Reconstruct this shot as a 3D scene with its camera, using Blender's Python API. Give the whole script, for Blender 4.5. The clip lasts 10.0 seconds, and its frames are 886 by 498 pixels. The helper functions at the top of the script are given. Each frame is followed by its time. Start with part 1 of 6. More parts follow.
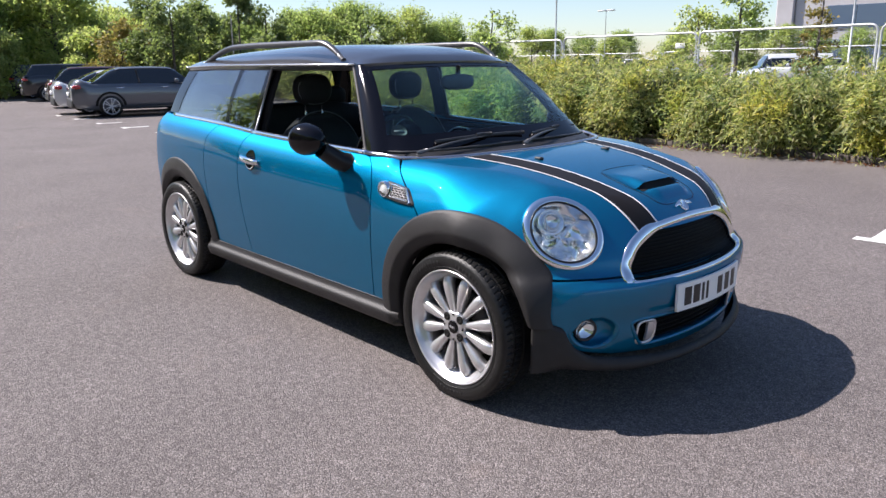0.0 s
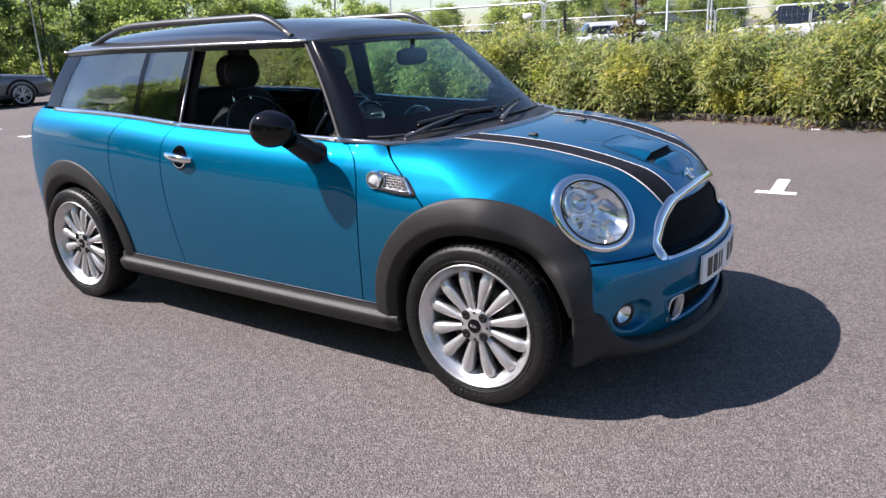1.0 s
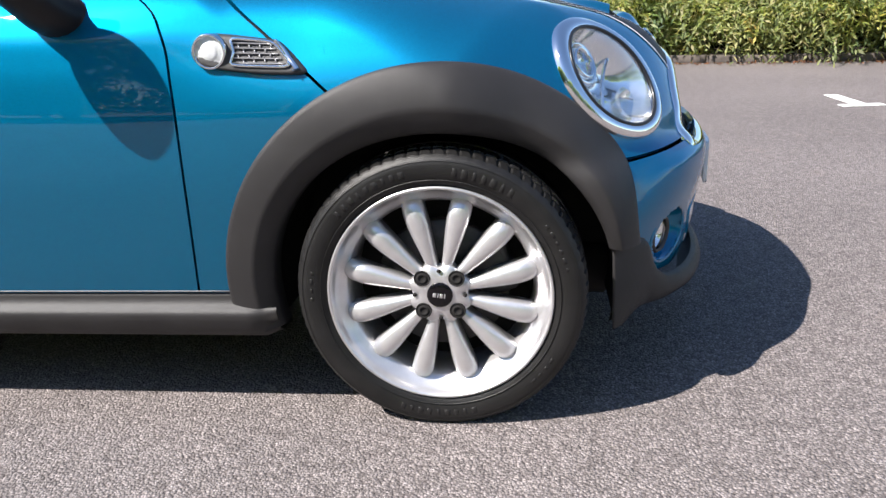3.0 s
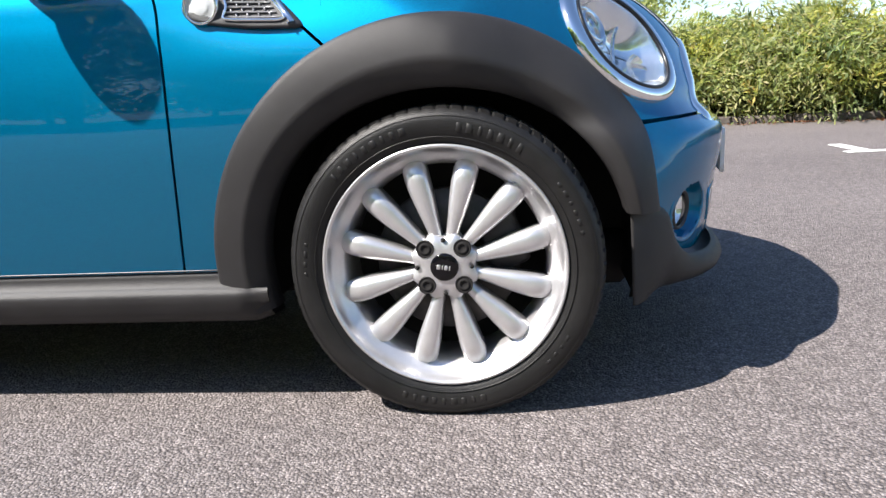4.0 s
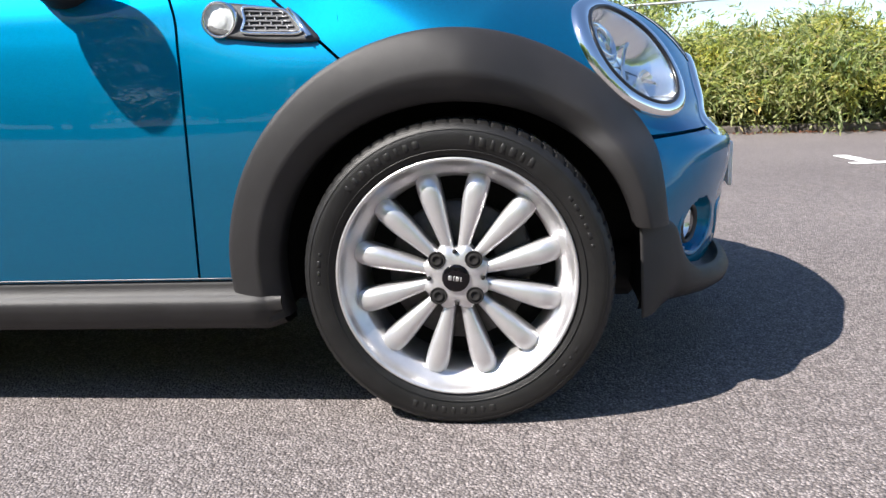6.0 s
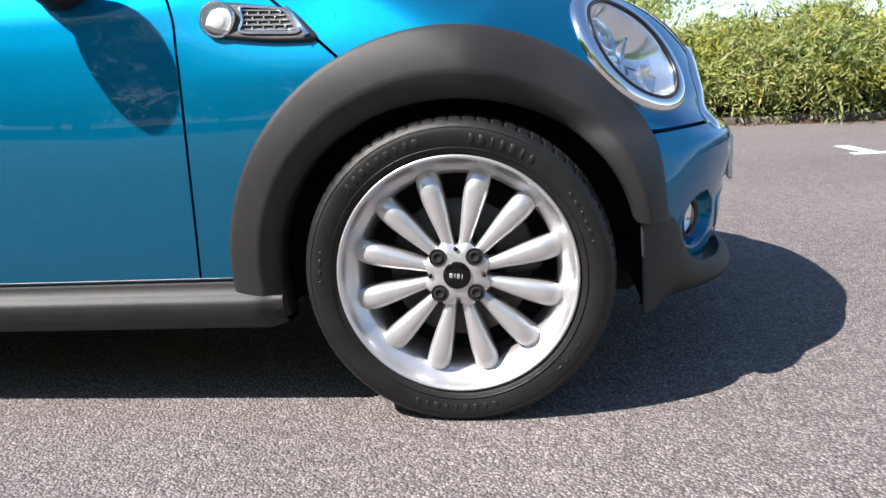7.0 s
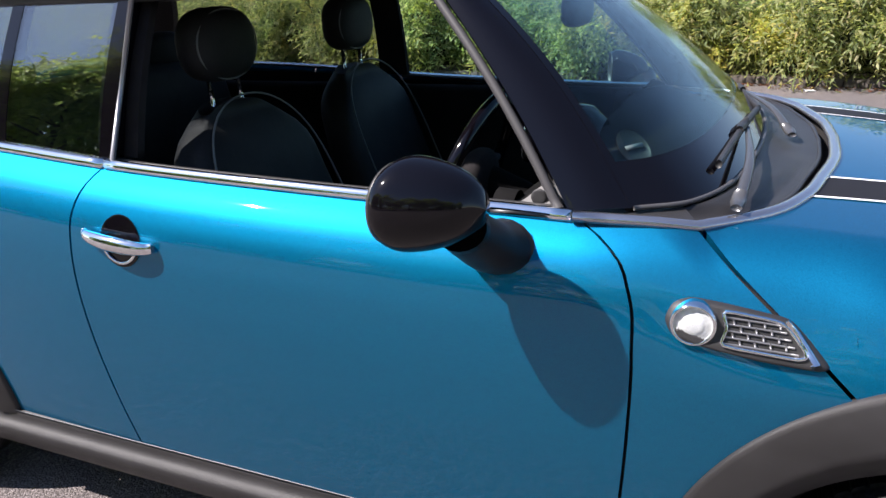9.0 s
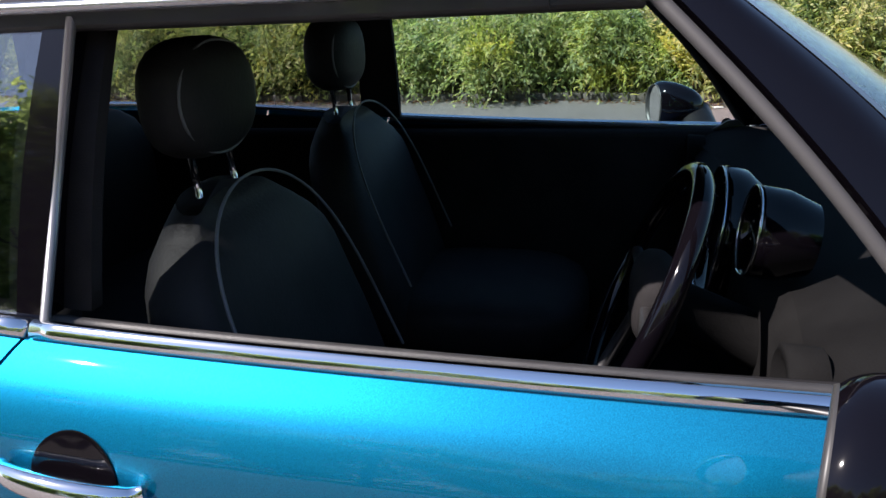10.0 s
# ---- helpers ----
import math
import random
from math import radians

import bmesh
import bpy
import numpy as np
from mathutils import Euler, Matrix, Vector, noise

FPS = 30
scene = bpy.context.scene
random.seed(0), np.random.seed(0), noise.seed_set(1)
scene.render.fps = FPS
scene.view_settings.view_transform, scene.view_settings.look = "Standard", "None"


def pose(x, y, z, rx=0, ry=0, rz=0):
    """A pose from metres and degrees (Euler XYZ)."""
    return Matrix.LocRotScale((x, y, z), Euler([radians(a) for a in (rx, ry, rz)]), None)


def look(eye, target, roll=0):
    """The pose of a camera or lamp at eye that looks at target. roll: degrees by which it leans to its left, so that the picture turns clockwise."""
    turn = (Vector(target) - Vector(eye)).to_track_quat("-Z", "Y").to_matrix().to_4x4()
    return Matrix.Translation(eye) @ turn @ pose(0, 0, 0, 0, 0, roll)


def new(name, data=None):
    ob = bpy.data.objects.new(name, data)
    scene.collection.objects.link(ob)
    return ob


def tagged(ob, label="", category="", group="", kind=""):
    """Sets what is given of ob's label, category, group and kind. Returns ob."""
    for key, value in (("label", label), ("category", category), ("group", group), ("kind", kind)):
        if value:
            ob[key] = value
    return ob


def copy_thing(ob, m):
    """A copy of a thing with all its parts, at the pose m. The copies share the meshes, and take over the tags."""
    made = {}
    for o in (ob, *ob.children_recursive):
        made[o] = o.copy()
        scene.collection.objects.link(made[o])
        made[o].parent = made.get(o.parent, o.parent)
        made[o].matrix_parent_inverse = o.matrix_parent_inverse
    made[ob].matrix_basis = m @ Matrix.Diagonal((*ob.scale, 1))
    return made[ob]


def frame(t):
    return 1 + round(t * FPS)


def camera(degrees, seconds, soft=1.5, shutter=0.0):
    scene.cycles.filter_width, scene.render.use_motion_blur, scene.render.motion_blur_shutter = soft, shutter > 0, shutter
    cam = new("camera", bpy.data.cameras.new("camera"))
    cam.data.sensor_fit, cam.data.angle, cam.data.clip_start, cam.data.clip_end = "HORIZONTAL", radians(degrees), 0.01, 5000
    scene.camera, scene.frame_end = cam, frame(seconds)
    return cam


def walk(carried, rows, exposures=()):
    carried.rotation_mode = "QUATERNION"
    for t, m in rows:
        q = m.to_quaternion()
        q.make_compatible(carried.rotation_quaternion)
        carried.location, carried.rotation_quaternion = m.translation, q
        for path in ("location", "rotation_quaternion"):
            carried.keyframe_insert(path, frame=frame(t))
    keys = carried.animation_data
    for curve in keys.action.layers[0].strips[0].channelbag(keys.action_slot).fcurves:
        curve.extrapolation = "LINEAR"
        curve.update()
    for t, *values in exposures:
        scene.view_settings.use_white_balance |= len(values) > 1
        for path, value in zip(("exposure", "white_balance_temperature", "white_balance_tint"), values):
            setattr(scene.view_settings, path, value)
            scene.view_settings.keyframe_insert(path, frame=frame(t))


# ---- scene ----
cam = camera(62.4, 10.0)
PATH = [
    (0, (2.018, -2.712, 1.344), (0.594, -1.400, 0.845), -0.7),
    (0.5, (1.708, -2.884, 1.333), (0.433, -1.436, 0.806), -0.7),
    (1, (1.320, -2.912, 1.342), (0.237, -1.329, 0.772), -2.6),
    (1.5, (0.915, -2.911, 1.322), (0.104, -1.186, 0.717), -4.1),
    (2, (0.548, -2.700, 1.266), (-0.007, -0.915, 0.555), -5.7),
    (2.5, (0.298, -2.393, 1.140), (-0.018, -0.593, 0.326), -3.3),
    (2.7, (0.215, -2.287, 1.051), (-0.027, -0.458, 0.279), -2.8),
    (3.8, (0.180, -2.162, 0.641), (-0.084, -0.229, 0.201), -3.4),
    (4, (0.176, -2.165, 0.649), (-0.075, -0.231, 0.209), -3.4),
    (4.5, (0.168, -2.172, 0.660), (-0.096, -0.238, 0.223), -3.0),
    (5, (0.166, -2.179, 0.660), (-0.093, -0.241, 0.235), -2.7),
    (5.5, (0.162, -2.185, 0.664), (-0.096, -0.247, 0.242), -2.6),
    (7, (0.164, -2.183, 0.672), (-0.100, -0.250, 0.231), -3.5),
    (7.5, (0.138, -2.174, 0.778), (-0.124, -0.256, 0.275), -3.5),
    (8, (0.042, -2.147, 1.036), (-0.277, -0.317, 0.297), -1.6),
    (8.5, (-0.114, -2.101, 1.254), (-0.606, -0.326, 0.476), -0.9),
    (9, (-0.366, -1.857, 1.324), (-1.127, -0.144, 0.627), -2.7),
    (9.5, (-0.653, -1.587, 1.321), (-1.503, 0.111, 0.691), -3.2),
    (10, (-0.998, -1.376, 1.331), (-1.438, 0.456, 0.661), -2.6),
]
walk(cam, [(t, look(eye, target, roll)) for t, eye, target, roll in PATH], exposures=[(0, 0.93, 6450, 15), (1.5, 1.0, 6450, 15), (2.5, 1.30, 6500, 12), (4.0, 1.36, 6500, 10), (7.5, 1.36, 6500, 10), (8.5, 1.27, 6450, 15), (9.0, 1.20, 6450, 16), (10, 1.18, 6550, 16)])

# ---- world and light ----
SUN_WAY = Vector((0.73, 0.46, -1.0)).normalized()          # the way the light travels
world = bpy.data.worlds.new("sky")
scene.world = world
world.use_nodes = True
_wn = world.node_tree.nodes
_sky = _wn.new("ShaderNodeTexSky")
_sky.sky_type = "NISHITA"
_sky.sun_disc = False
_sky.sun_elevation = math.asin(-SUN_WAY.z)
_sky.sun_rotation = math.atan2(-SUN_WAY.x, -SUN_WAY.y)
_sky.air_density, _sky.dust_density, _sky.ozone_density = 1.0, 0.5, 3.0
_sky.altitude = 400.0
world.node_tree.links.new(_sky.outputs["Color"], _wn["Background"].inputs["Color"])
_wn["Background"].inputs["Strength"].default_value = 0.086
sun = new("sun", bpy.data.lights.new("sun", "SUN"))
sun.data.energy, sun.data.angle, sun.data.color = 5.0, radians(0.53), (1.0, 0.95, 0.89)
sun.matrix_world = look((0, 0, 20), Vector((0, 0, 20)) + SUN_WAY)


# ---- materials ----
def material(name, color, rough=0.5, metal=0.0, coat=0.0, spec=0.5, coat_rough=0.03):
    m = bpy.data.materials.new(name)
    m.use_nodes = True
    b = m.node_tree.nodes["Principled BSDF"]
    b.inputs["Base Color"].default_value = (*color, 1)
    b.inputs["Roughness"].default_value = rough
    b.inputs["Metallic"].default_value = metal
    b.inputs["Coat Weight"].default_value = coat
    b.inputs["Coat Roughness"].default_value = coat_rough
    b.inputs["Specular IOR Level"].default_value = spec
    return m


def node(m, kind, **values):
    n = m.node_tree.nodes.new(kind)
    for key, value in values.items():
        if key in n.inputs:
            n.inputs[key].default_value = value
    return n


def wire(m, a, b):
    m.node_tree.links.new(a, b)


def shader(m):
    return m.node_tree.nodes["Principled BSDF"]


def coords(m, scale=(1, 1, 1)):
    tc = node(m, "ShaderNodeTexCoord")
    mp = node(m, "ShaderNodeMapping")
    mp.inputs["Scale"].default_value = scale
    wire(m, tc.outputs["Object"], mp.inputs["Vector"])
    return mp.outputs["Vector"]


def ramp(m, fac, stops):
    r = node(m, "ShaderNodeValToRGB")
    r.color_ramp.elements[0].position, r.color_ramp.elements[0].color = stops[0][0], (*stops[0][1], 1)
    r.color_ramp.elements[1].position, r.color_ramp.elements[1].color = stops[-1][0], (*stops[-1][1], 1)
    for p, c in stops[1:-1]:
        e = r.color_ramp.elements.new(p)
        e.color = (*c, 1)
    wire(m, fac, r.inputs["Fac"])
    return r.outputs["Color"]


def noise_tex(m, vec, scale, detail=4.0, rough=0.6):
    n = node(m, "ShaderNodeTexNoise", Scale=scale, Detail=detail, Roughness=rough)
    wire(m, vec, n.inputs["Vector"])
    return n.outputs["Fac"]


def bump(m, height, strength=0.3, distance=0.01):
    b = node(m, "ShaderNodeBump", Strength=strength, Distance=distance)
    wire(m, height, b.inputs["Height"])
    wire(m, b.outputs["Normal"], shader(m).inputs["Normal"])
    return b


def mixed(m, a, b, fac, mode="MIX"):
    n = m.node_tree.nodes.new("ShaderNodeMix")
    n.data_type, n.blend_type = "RGBA", mode
    for socket, value in ((n.inputs[6], a), (n.inputs[7], b), (n.inputs[0], fac)):
        if isinstance(value, (int, float)):
            socket.default_value = value
        elif isinstance(value, tuple):
            socket.default_value = (*value, 1)
        else:
            wire(m, value, socket)
    return n.outputs[2]


def mottled(name, dark, light, scale, rough=0.6, relief=0.0, relief_scale=200.0, fine=0.0, **more):
    """A surface of two tones in soft patches, with fine relief."""
    m = material(name, light, rough, **more)
    v = coords(m)
    c = ramp(m, noise_tex(m, v, scale), [(0.3, dark), (0.7, light)])
    if fine:
        c = mixed(m, c, ramp(m, noise_tex(m, v, relief_scale, 2), [(0.35, (0.4, 0.4, 0.4)), (0.65, (1, 1, 1))]), fine, "MULTIPLY")
    wire(m, c, shader(m).inputs["Base Color"])
    if relief:
        bump(m, noise_tex(m, v, relief_scale, 3), relief, 0.003)
    return m


def asphalt_material():
    m = material("asphalt", (0.2, 0.19, 0.19), 0.85, spec=0.35)
    v = coords(m)
    big = ramp(m, noise_tex(m, v, 0.55, 5), [(0.3, (0.180, 0.162, 0.158)), (0.7, (0.236, 0.214, 0.209))])
    vo = node(m, "ShaderNodeTexVoronoi", Scale=175.0)
    wire(m, v, vo.inputs["Vector"])
    stone = ramp(m, vo.outputs["Color"], [(0.1, (0.54, 0.52, 0.52)), (0.55, (0.90, 0.88, 0.875)), (0.95, (1.66, 1.62, 1.62))])
    pit = ramp(m, vo.outputs["Distance"], [(0.25, (1, 1, 1)), (0.75, (0.37, 0.35, 0.35))])
    c = mixed(m, mixed(m, big, stone, 0.9, "MULTIPLY"), pit, 0.75, "MULTIPLY")
    mid = ramp(m, noise_tex(m, v, 26.0, 3), [(0.3, (0.78, 0.77, 0.77)), (0.7, (1.15, 1.15, 1.15))])
    c = mixed(m, c, mid, 0.9, "MULTIPLY")
    patch = noise_tex(m, v, 2.3, 3)
    c = mixed(m, c, mixed(m, c, (0.26, 0.19, 0.16), 0.5), ramp(m, patch, [(0.62, (0, 0, 0)), (0.8, (0.5, 0.5, 0.5))]))
    wire(m, c, shader(m).inputs["Base Color"])
    inv = node(m, "ShaderNodeMath")
    inv.operation = "SUBTRACT"
    inv.inputs[0].default_value = 1.0
    wire(m, vo.outputs["Distance"], inv.inputs[1])
    bump(m, inv.outputs[0], 0.8, 0.006)
    return m


def paint_material():
    m = material("blue_metallic_paint", (0.002, 0.15, 0.29), 0.54, metal=0.92, spec=0.0, coat=0.85, coat_rough=0.015)
    v = coords(m)
    vo = node(m, "ShaderNodeTexVoronoi", Scale=1500.0)
    wire(m, v, vo.inputs["Vector"])
    flake = ramp(m, vo.outputs["Color"], [(0.0, (0.0, 0.111, 0.218)), (1.0, (0.002, 0.199, 0.384))])
    wire(m, flake, shader(m).inputs["Base Color"])
    shader(m).inputs["Specular Tint"].default_value = (0.12, 0.50, 0.78, 1)      # blue at a glancing angle too
    return m


def glass_material(name, color, rough=0.0, gloss=0.05, graze=0.9):
    m = bpy.data.materials.new(name)
    m.use_nodes = True
    nt = m.node_tree
    nt.nodes.remove(nt.nodes["Principled BSDF"])
    t = nt.nodes.new("ShaderNodeBsdfTransparent")
    t.inputs["Color"].default_value = (*color, 1)
    g = nt.nodes.new("ShaderNodeBsdfGlossy")
    g.inputs["Roughness"].default_value = rough
    w = nt.nodes.new("ShaderNodeLayerWeight")
    w.inputs["Blend"].default_value = 0.5
    p = nt.nodes.new("ShaderNodeMath")
    p.operation, p.inputs[1].default_value = "POWER", 4.5
    nt.links.new(w.outputs["Facing"], p.inputs[0])
    f = nt.nodes.new("ShaderNodeMath")
    f.operation, f.inputs[1].default_value, f.inputs[2].default_value = "MULTIPLY_ADD", graze, gloss
    nt.links.new(p.outputs[0], f.inputs[0])
    s = nt.nodes.new("ShaderNodeMixShader")
    nt.links.new(f.outputs[0], s.inputs["Fac"])
    nt.links.new(t.outputs[0], s.inputs[1])
    nt.links.new(g.outputs[0], s.inputs[2])
    nt.links.new(s.outputs[0], nt.nodes["Material Output"].inputs["Surface"])
    return m


def leaf_material(name, tones, scale=1.2, patches=False, glow=0.45):
    m = material(name, tones[1], 0.55, spec=0.3)
    v = coords(m)
    geo = node(m, "ShaderNodeNewGeometry")
    n = len(tones) - 1
    c = ramp(m, geo.outputs["Random Per Island"], [(i / n, t) for i, t in enumerate(tones)])
    big = ramp(m, noise_tex(m, v, scale, 3), [(0.3, (0.50, 0.54, 0.5)), (0.7, (1.38, 1.32, 1.2))])
    if patches:
        yellow = ramp(m, noise_tex(m, v, 1.3, 3), [(0.52, (0, 0, 0)), (0.66, (0.8, 0.8, 0.8))])
        c = mixed(m, c, mixed(m, c, (1.42, 1.24, 0.62), 1.0, "MULTIPLY"), yellow)
        blue = ramp(m, noise_tex(m, v, 0.9, 3), [(0.34, (0.85, 0.85, 0.85)), (0.46, (0, 0, 0))])
        c = mixed(m, c, mixed(m, c, (0.62, 0.85, 0.95), 1.0, "MULTIPLY"), blue)
        rust = ramp(m, noise_tex(m, v, 2.9, 2), [(0.66, (0, 0, 0)), (0.74, (0.7, 0.7, 0.7))])
        c = mixed(m, c, mixed(m, c, (1.6, 0.92, 0.50), 1.0, "MULTIPLY"), rust)
    wire(m, mixed(m, c, big, 0.85, "MULTIPLY"), shader(m).inputs["Base Color"])
    tr = node(m, "ShaderNodeBsdfTranslucent")
    wire(m, mixed(m, c, (1.3, 1.35, 0.6), 0.7, "MULTIPLY"), tr.inputs["Color"])
    s = node(m, "ShaderNodeMixShader")
    s.inputs["Fac"].default_value = glow
    wire(m, shader(m).outputs[0], s.inputs[1])
    wire(m, tr.outputs[0], s.inputs[2])
    wire(m, s.outputs[0], m.node_tree.nodes["Material Output"].inputs["Surface"])
    return m


ASPHALT = asphalt_material()
PAINT = paint_material()
BLACK_PAINT = material("black_gloss_paint", (0.0028, 0.0022, 0.0034), 0.06, spec=0.36)
# softly mottled black, lighter than the other gloss black
ROOF_PAINT = mottled("mottled_black_roof_paint", (0.018, 0.017, 0.021), (0.028, 0.027, 0.032), 7.0, 0.35, coat=1.0)
CLADDING = mottled("grey_black_plastic", (0.018, 0.0168, 0.0172), (0.027, 0.0254, 0.0262), 9.0, 0.50, 0.25, 900.0, spec=0.33)
BLACK_PLASTIC = mottled("black_plastic", (0.018, 0.017, 0.018), (0.030, 0.029, 0.030), 14.0, 0.5, 0.2, 700.0)
GLOSS_PLASTIC = mottled("gloss_black_plastic", (0.018, 0.017, 0.018), (0.028, 0.027, 0.028), 12.0, 0.42, 0.2, 500.0, spec=0.30)
VOID = material("dark_cavity", (0.020, 0.019, 0.019), 0.9, spec=0.1)
CHROME = material("chrome", (0.86, 0.87, 0.88), 0.06, metal=1.0)
ALLOY = mottled("silver_alloy_paint", (0.60, 0.59, 0.60), (0.70, 0.69, 0.70), 22.0, 0.34, metal=0.78, coat=0.5)
RUBBER = mottled("tyre_rubber", (0.007, 0.0068, 0.0068), (0.014, 0.0135, 0.0135), 16.0, 0.42, 0.3, 420.0, spec=0.32)
STEEL = mottled("brake_steel", (0.05, 0.047, 0.045), (0.12, 0.11, 0.105), 30.0, 0.5, metal=0.6)
GLASS = glass_material("clear_tinted_glass", (0.80, 0.93, 0.925), gloss=0.035, graze=0.62)
DARK_GLASS = glass_material("dark_tinted_glass", (0.72, 0.76, 0.77), gloss=0.19)
LENS = glass_material("clear_lens", (0.94, 0.96, 0.97))
REFLECTOR = material("lamp_reflector", (0.96, 0.965, 0.97), 0.13, metal=0.94)
MIRROR = material("mirror_glass", (0.9, 0.9, 0.9), 0.01, metal=1.0)
WHITE = mottled("white_film", (0.74, 0.74, 0.74), (0.82, 0.82, 0.82), 20.0, 0.4)
STRIPE = material("black_stripe_film", (0.012, 0.010, 0.0105), 0.55, spec=0.18)
PLATE = mottled("plate_white", (0.84, 0.84, 0.83), (0.90, 0.90, 0.89), 9.0, 0.35)
SEAT = mottled("black_leather", (0.013, 0.0125, 0.013), (0.022, 0.021, 0.022), 11.0, 0.62, 0.3, 160.0, spec=0.25)
PIPING = material("grey_piping", (0.13, 0.13, 0.135), 0.6)
# black interior plastic, its colour darkened further to put the dashboard in shade
DASH = mottled("shade_darkened_dash_plastic", (0.006, 0.0058, 0.006), (0.010, 0.0098, 0.010), 8.0, 0.8, 0.3, 420.0, spec=0.05)
TRIM_DARK = mottled("interior_plastic", (0.016, 0.015, 0.016), (0.027, 0.025, 0.026), 8.0, 0.8, 0.3, 420.0, spec=0.05)
RED = material("red_lens", (0.35, 0.012, 0.01), 0.15, coat=1.0)


# ---- mesh helpers ----
def mesh(name, verts, faces, smooth=True):
    me = bpy.data.meshes.new(name)
    me.from_pydata([tuple(map(float, v)) for v in verts], [], [tuple(map(int, f)) for f in faces])
    me.update()
    if smooth:
        me.shade_smooth()
    return me


def part(name, shape, mat, parent=None, label="", smooth=True):
    """Links a bmesh or (verts, faces) as one mesh object under a thing or a part."""
    if isinstance(shape, bmesh.types.BMesh):
        me = bpy.data.meshes.new(name)
        shape.to_mesh(me)
        shape.free()
        if smooth:
            me.shade_smooth()
    elif isinstance(shape, bpy.types.Mesh):
        me = shape
    else:
        me = mesh(name, shape[0], shape[1], smooth)
    if mat is not None and not me.materials:
        me.materials.append(mat)
    ob = new(name, me)
    ob.parent = parent
    if label:
        ob["label"] = label
    return ob


def true_normals(ob):
    """Shades a body panel by the form it lies on."""
    me = ob.data
    co = np.empty(len(me.vertices) * 3)
    me.vertices.foreach_get("co", co)
    co = co.reshape(-1, 3)
    n = normal(co)
    inner = solid(co) > 0.004
    for q in me.polygons:                                  # the turned-in edges keep their own shading
        if any(inner[i] for i in q.vertices):
            n[list(q.vertices)] = 0
    me.normals_split_custom_set_from_vertices([tuple(v) for v in n])
    return ob


def thing(name, label, category, at=(0, 0, 0), group="", kind="", turn=0.0):
    ob = new(name)
    ob.empty_display_size = 0.2
    ob.matrix_basis = pose(*at, 0, 0, turn)
    return tagged(ob, label, category, group, kind)


def joined(*shapes):
    verts, faces = [], []
    for v, f in shapes:
        n = len(verts)
        verts.extend([tuple(p) for p in v])
        faces.extend([tuple(i + n for i in q) for q in f])
    return verts, faces


def grid(points, close_u=False, close_v=False, flip=False):
    """Faces over an array of points [u, v, 3]."""
    nu, nv = points.shape[:2]
    faces = []
    for i in range(nu if close_u else nu - 1):
        for j in range(nv if close_v else nv - 1):
            a, b, c, d = i * nv + j, ((i + 1) % nu) * nv + j, ((i + 1) % nu) * nv + (j + 1) % nv, i * nv + (j + 1) % nv
            faces.append((a, d, c, b) if flip else (a, b, c, d))
    return points.reshape(-1, 3), faces


def curve(*knots):
    """A smooth function through knots (x, value), flat beyond its ends."""
    xs, vs = np.array(knots, float).T
    slope = np.gradient(vs, xs)

    def value(x):
        x = np.clip(np.asarray(x, float), xs[0], xs[-1])
        i = np.clip(np.searchsorted(xs, x) - 1, 0, len(xs) - 2)
        h = xs[i + 1] - xs[i]
        t = (x - xs[i]) / h
        return ((2 * t**3 - 3 * t**2 + 1) * vs[i] + (t**3 - 2 * t**2 + t) * h * slope[i]
                + (3 * t**2 - 2 * t**3) * vs[i + 1] + (t**3 - t**2) * h * slope[i + 1])

    return value


def path3(*knots):
    """A smooth curve in space through (u, x, y, z)."""
    k = np.array(knots, float)
    fs = [curve(*np.stack([k[:, 0], k[:, i]], 1)) for i in (1, 2, 3)]
    return lambda u: np.stack([f(u) for f in fs], -1)


def step(x, a, b):
    t = np.clip((x - a) / (b - a), 0, 1)
    return t * t * (3 - 2 * t)


def unit(v):
    v = np.asarray(v, float)
    return v / np.maximum(np.linalg.norm(v, axis=-1, keepdims=True), 1e-12)


def tube(points, radius, sides=8, closed=False, squash=1.0, up=(0, 0, 1), ends=True):
    """A tube along points; radius is a number or one per point."""
    p = np.asarray(points, float)
    n = len(p)
    r = np.broadcast_to(np.asarray(radius, float), (n,))
    along = unit(np.roll(p, -1, 0) - np.roll(p, 1, 0)) if closed else unit(np.gradient(p, axis=0))
    side = unit(np.cross(along, np.asarray(up, float)))
    over = np.cross(side, along)
    a = np.linspace(0, 2 * np.pi, sides, endpoint=False)
    ring = p[:, None] + r[:, None, None] * (np.cos(a)[None, :, None] * side[:, None] + squash * np.sin(a)[None, :, None] * over[:, None])
    v, f = grid(ring, close_u=closed, close_v=True)
    v = list(map(tuple, v))
    if ends and not closed:
        f = f + [tuple(range(sides - 1, -1, -1)), tuple((n - 1) * sides + i for i in range(sides))]
    return v, f


def ribbon(points, out, across, profile, closed=False):
    """A bar swept along points: profile of (across, out) offsets."""
    p, o, s = (np.asarray(a, float) for a in (points, out, across))
    pr = np.array(profile, float)
    ring = p[:, None] + pr[None, :, :1] * s[:, None] + pr[None, :, 1:] * o[:, None]
    v, f = grid(ring, close_u=closed, close_v=True)
    v = list(map(tuple, v))
    if not closed:
        k = len(pr)
        f = f + [tuple(range(k)), tuple((len(p) - 1) * k + i for i in range(k - 1, -1, -1))]
    return v, f


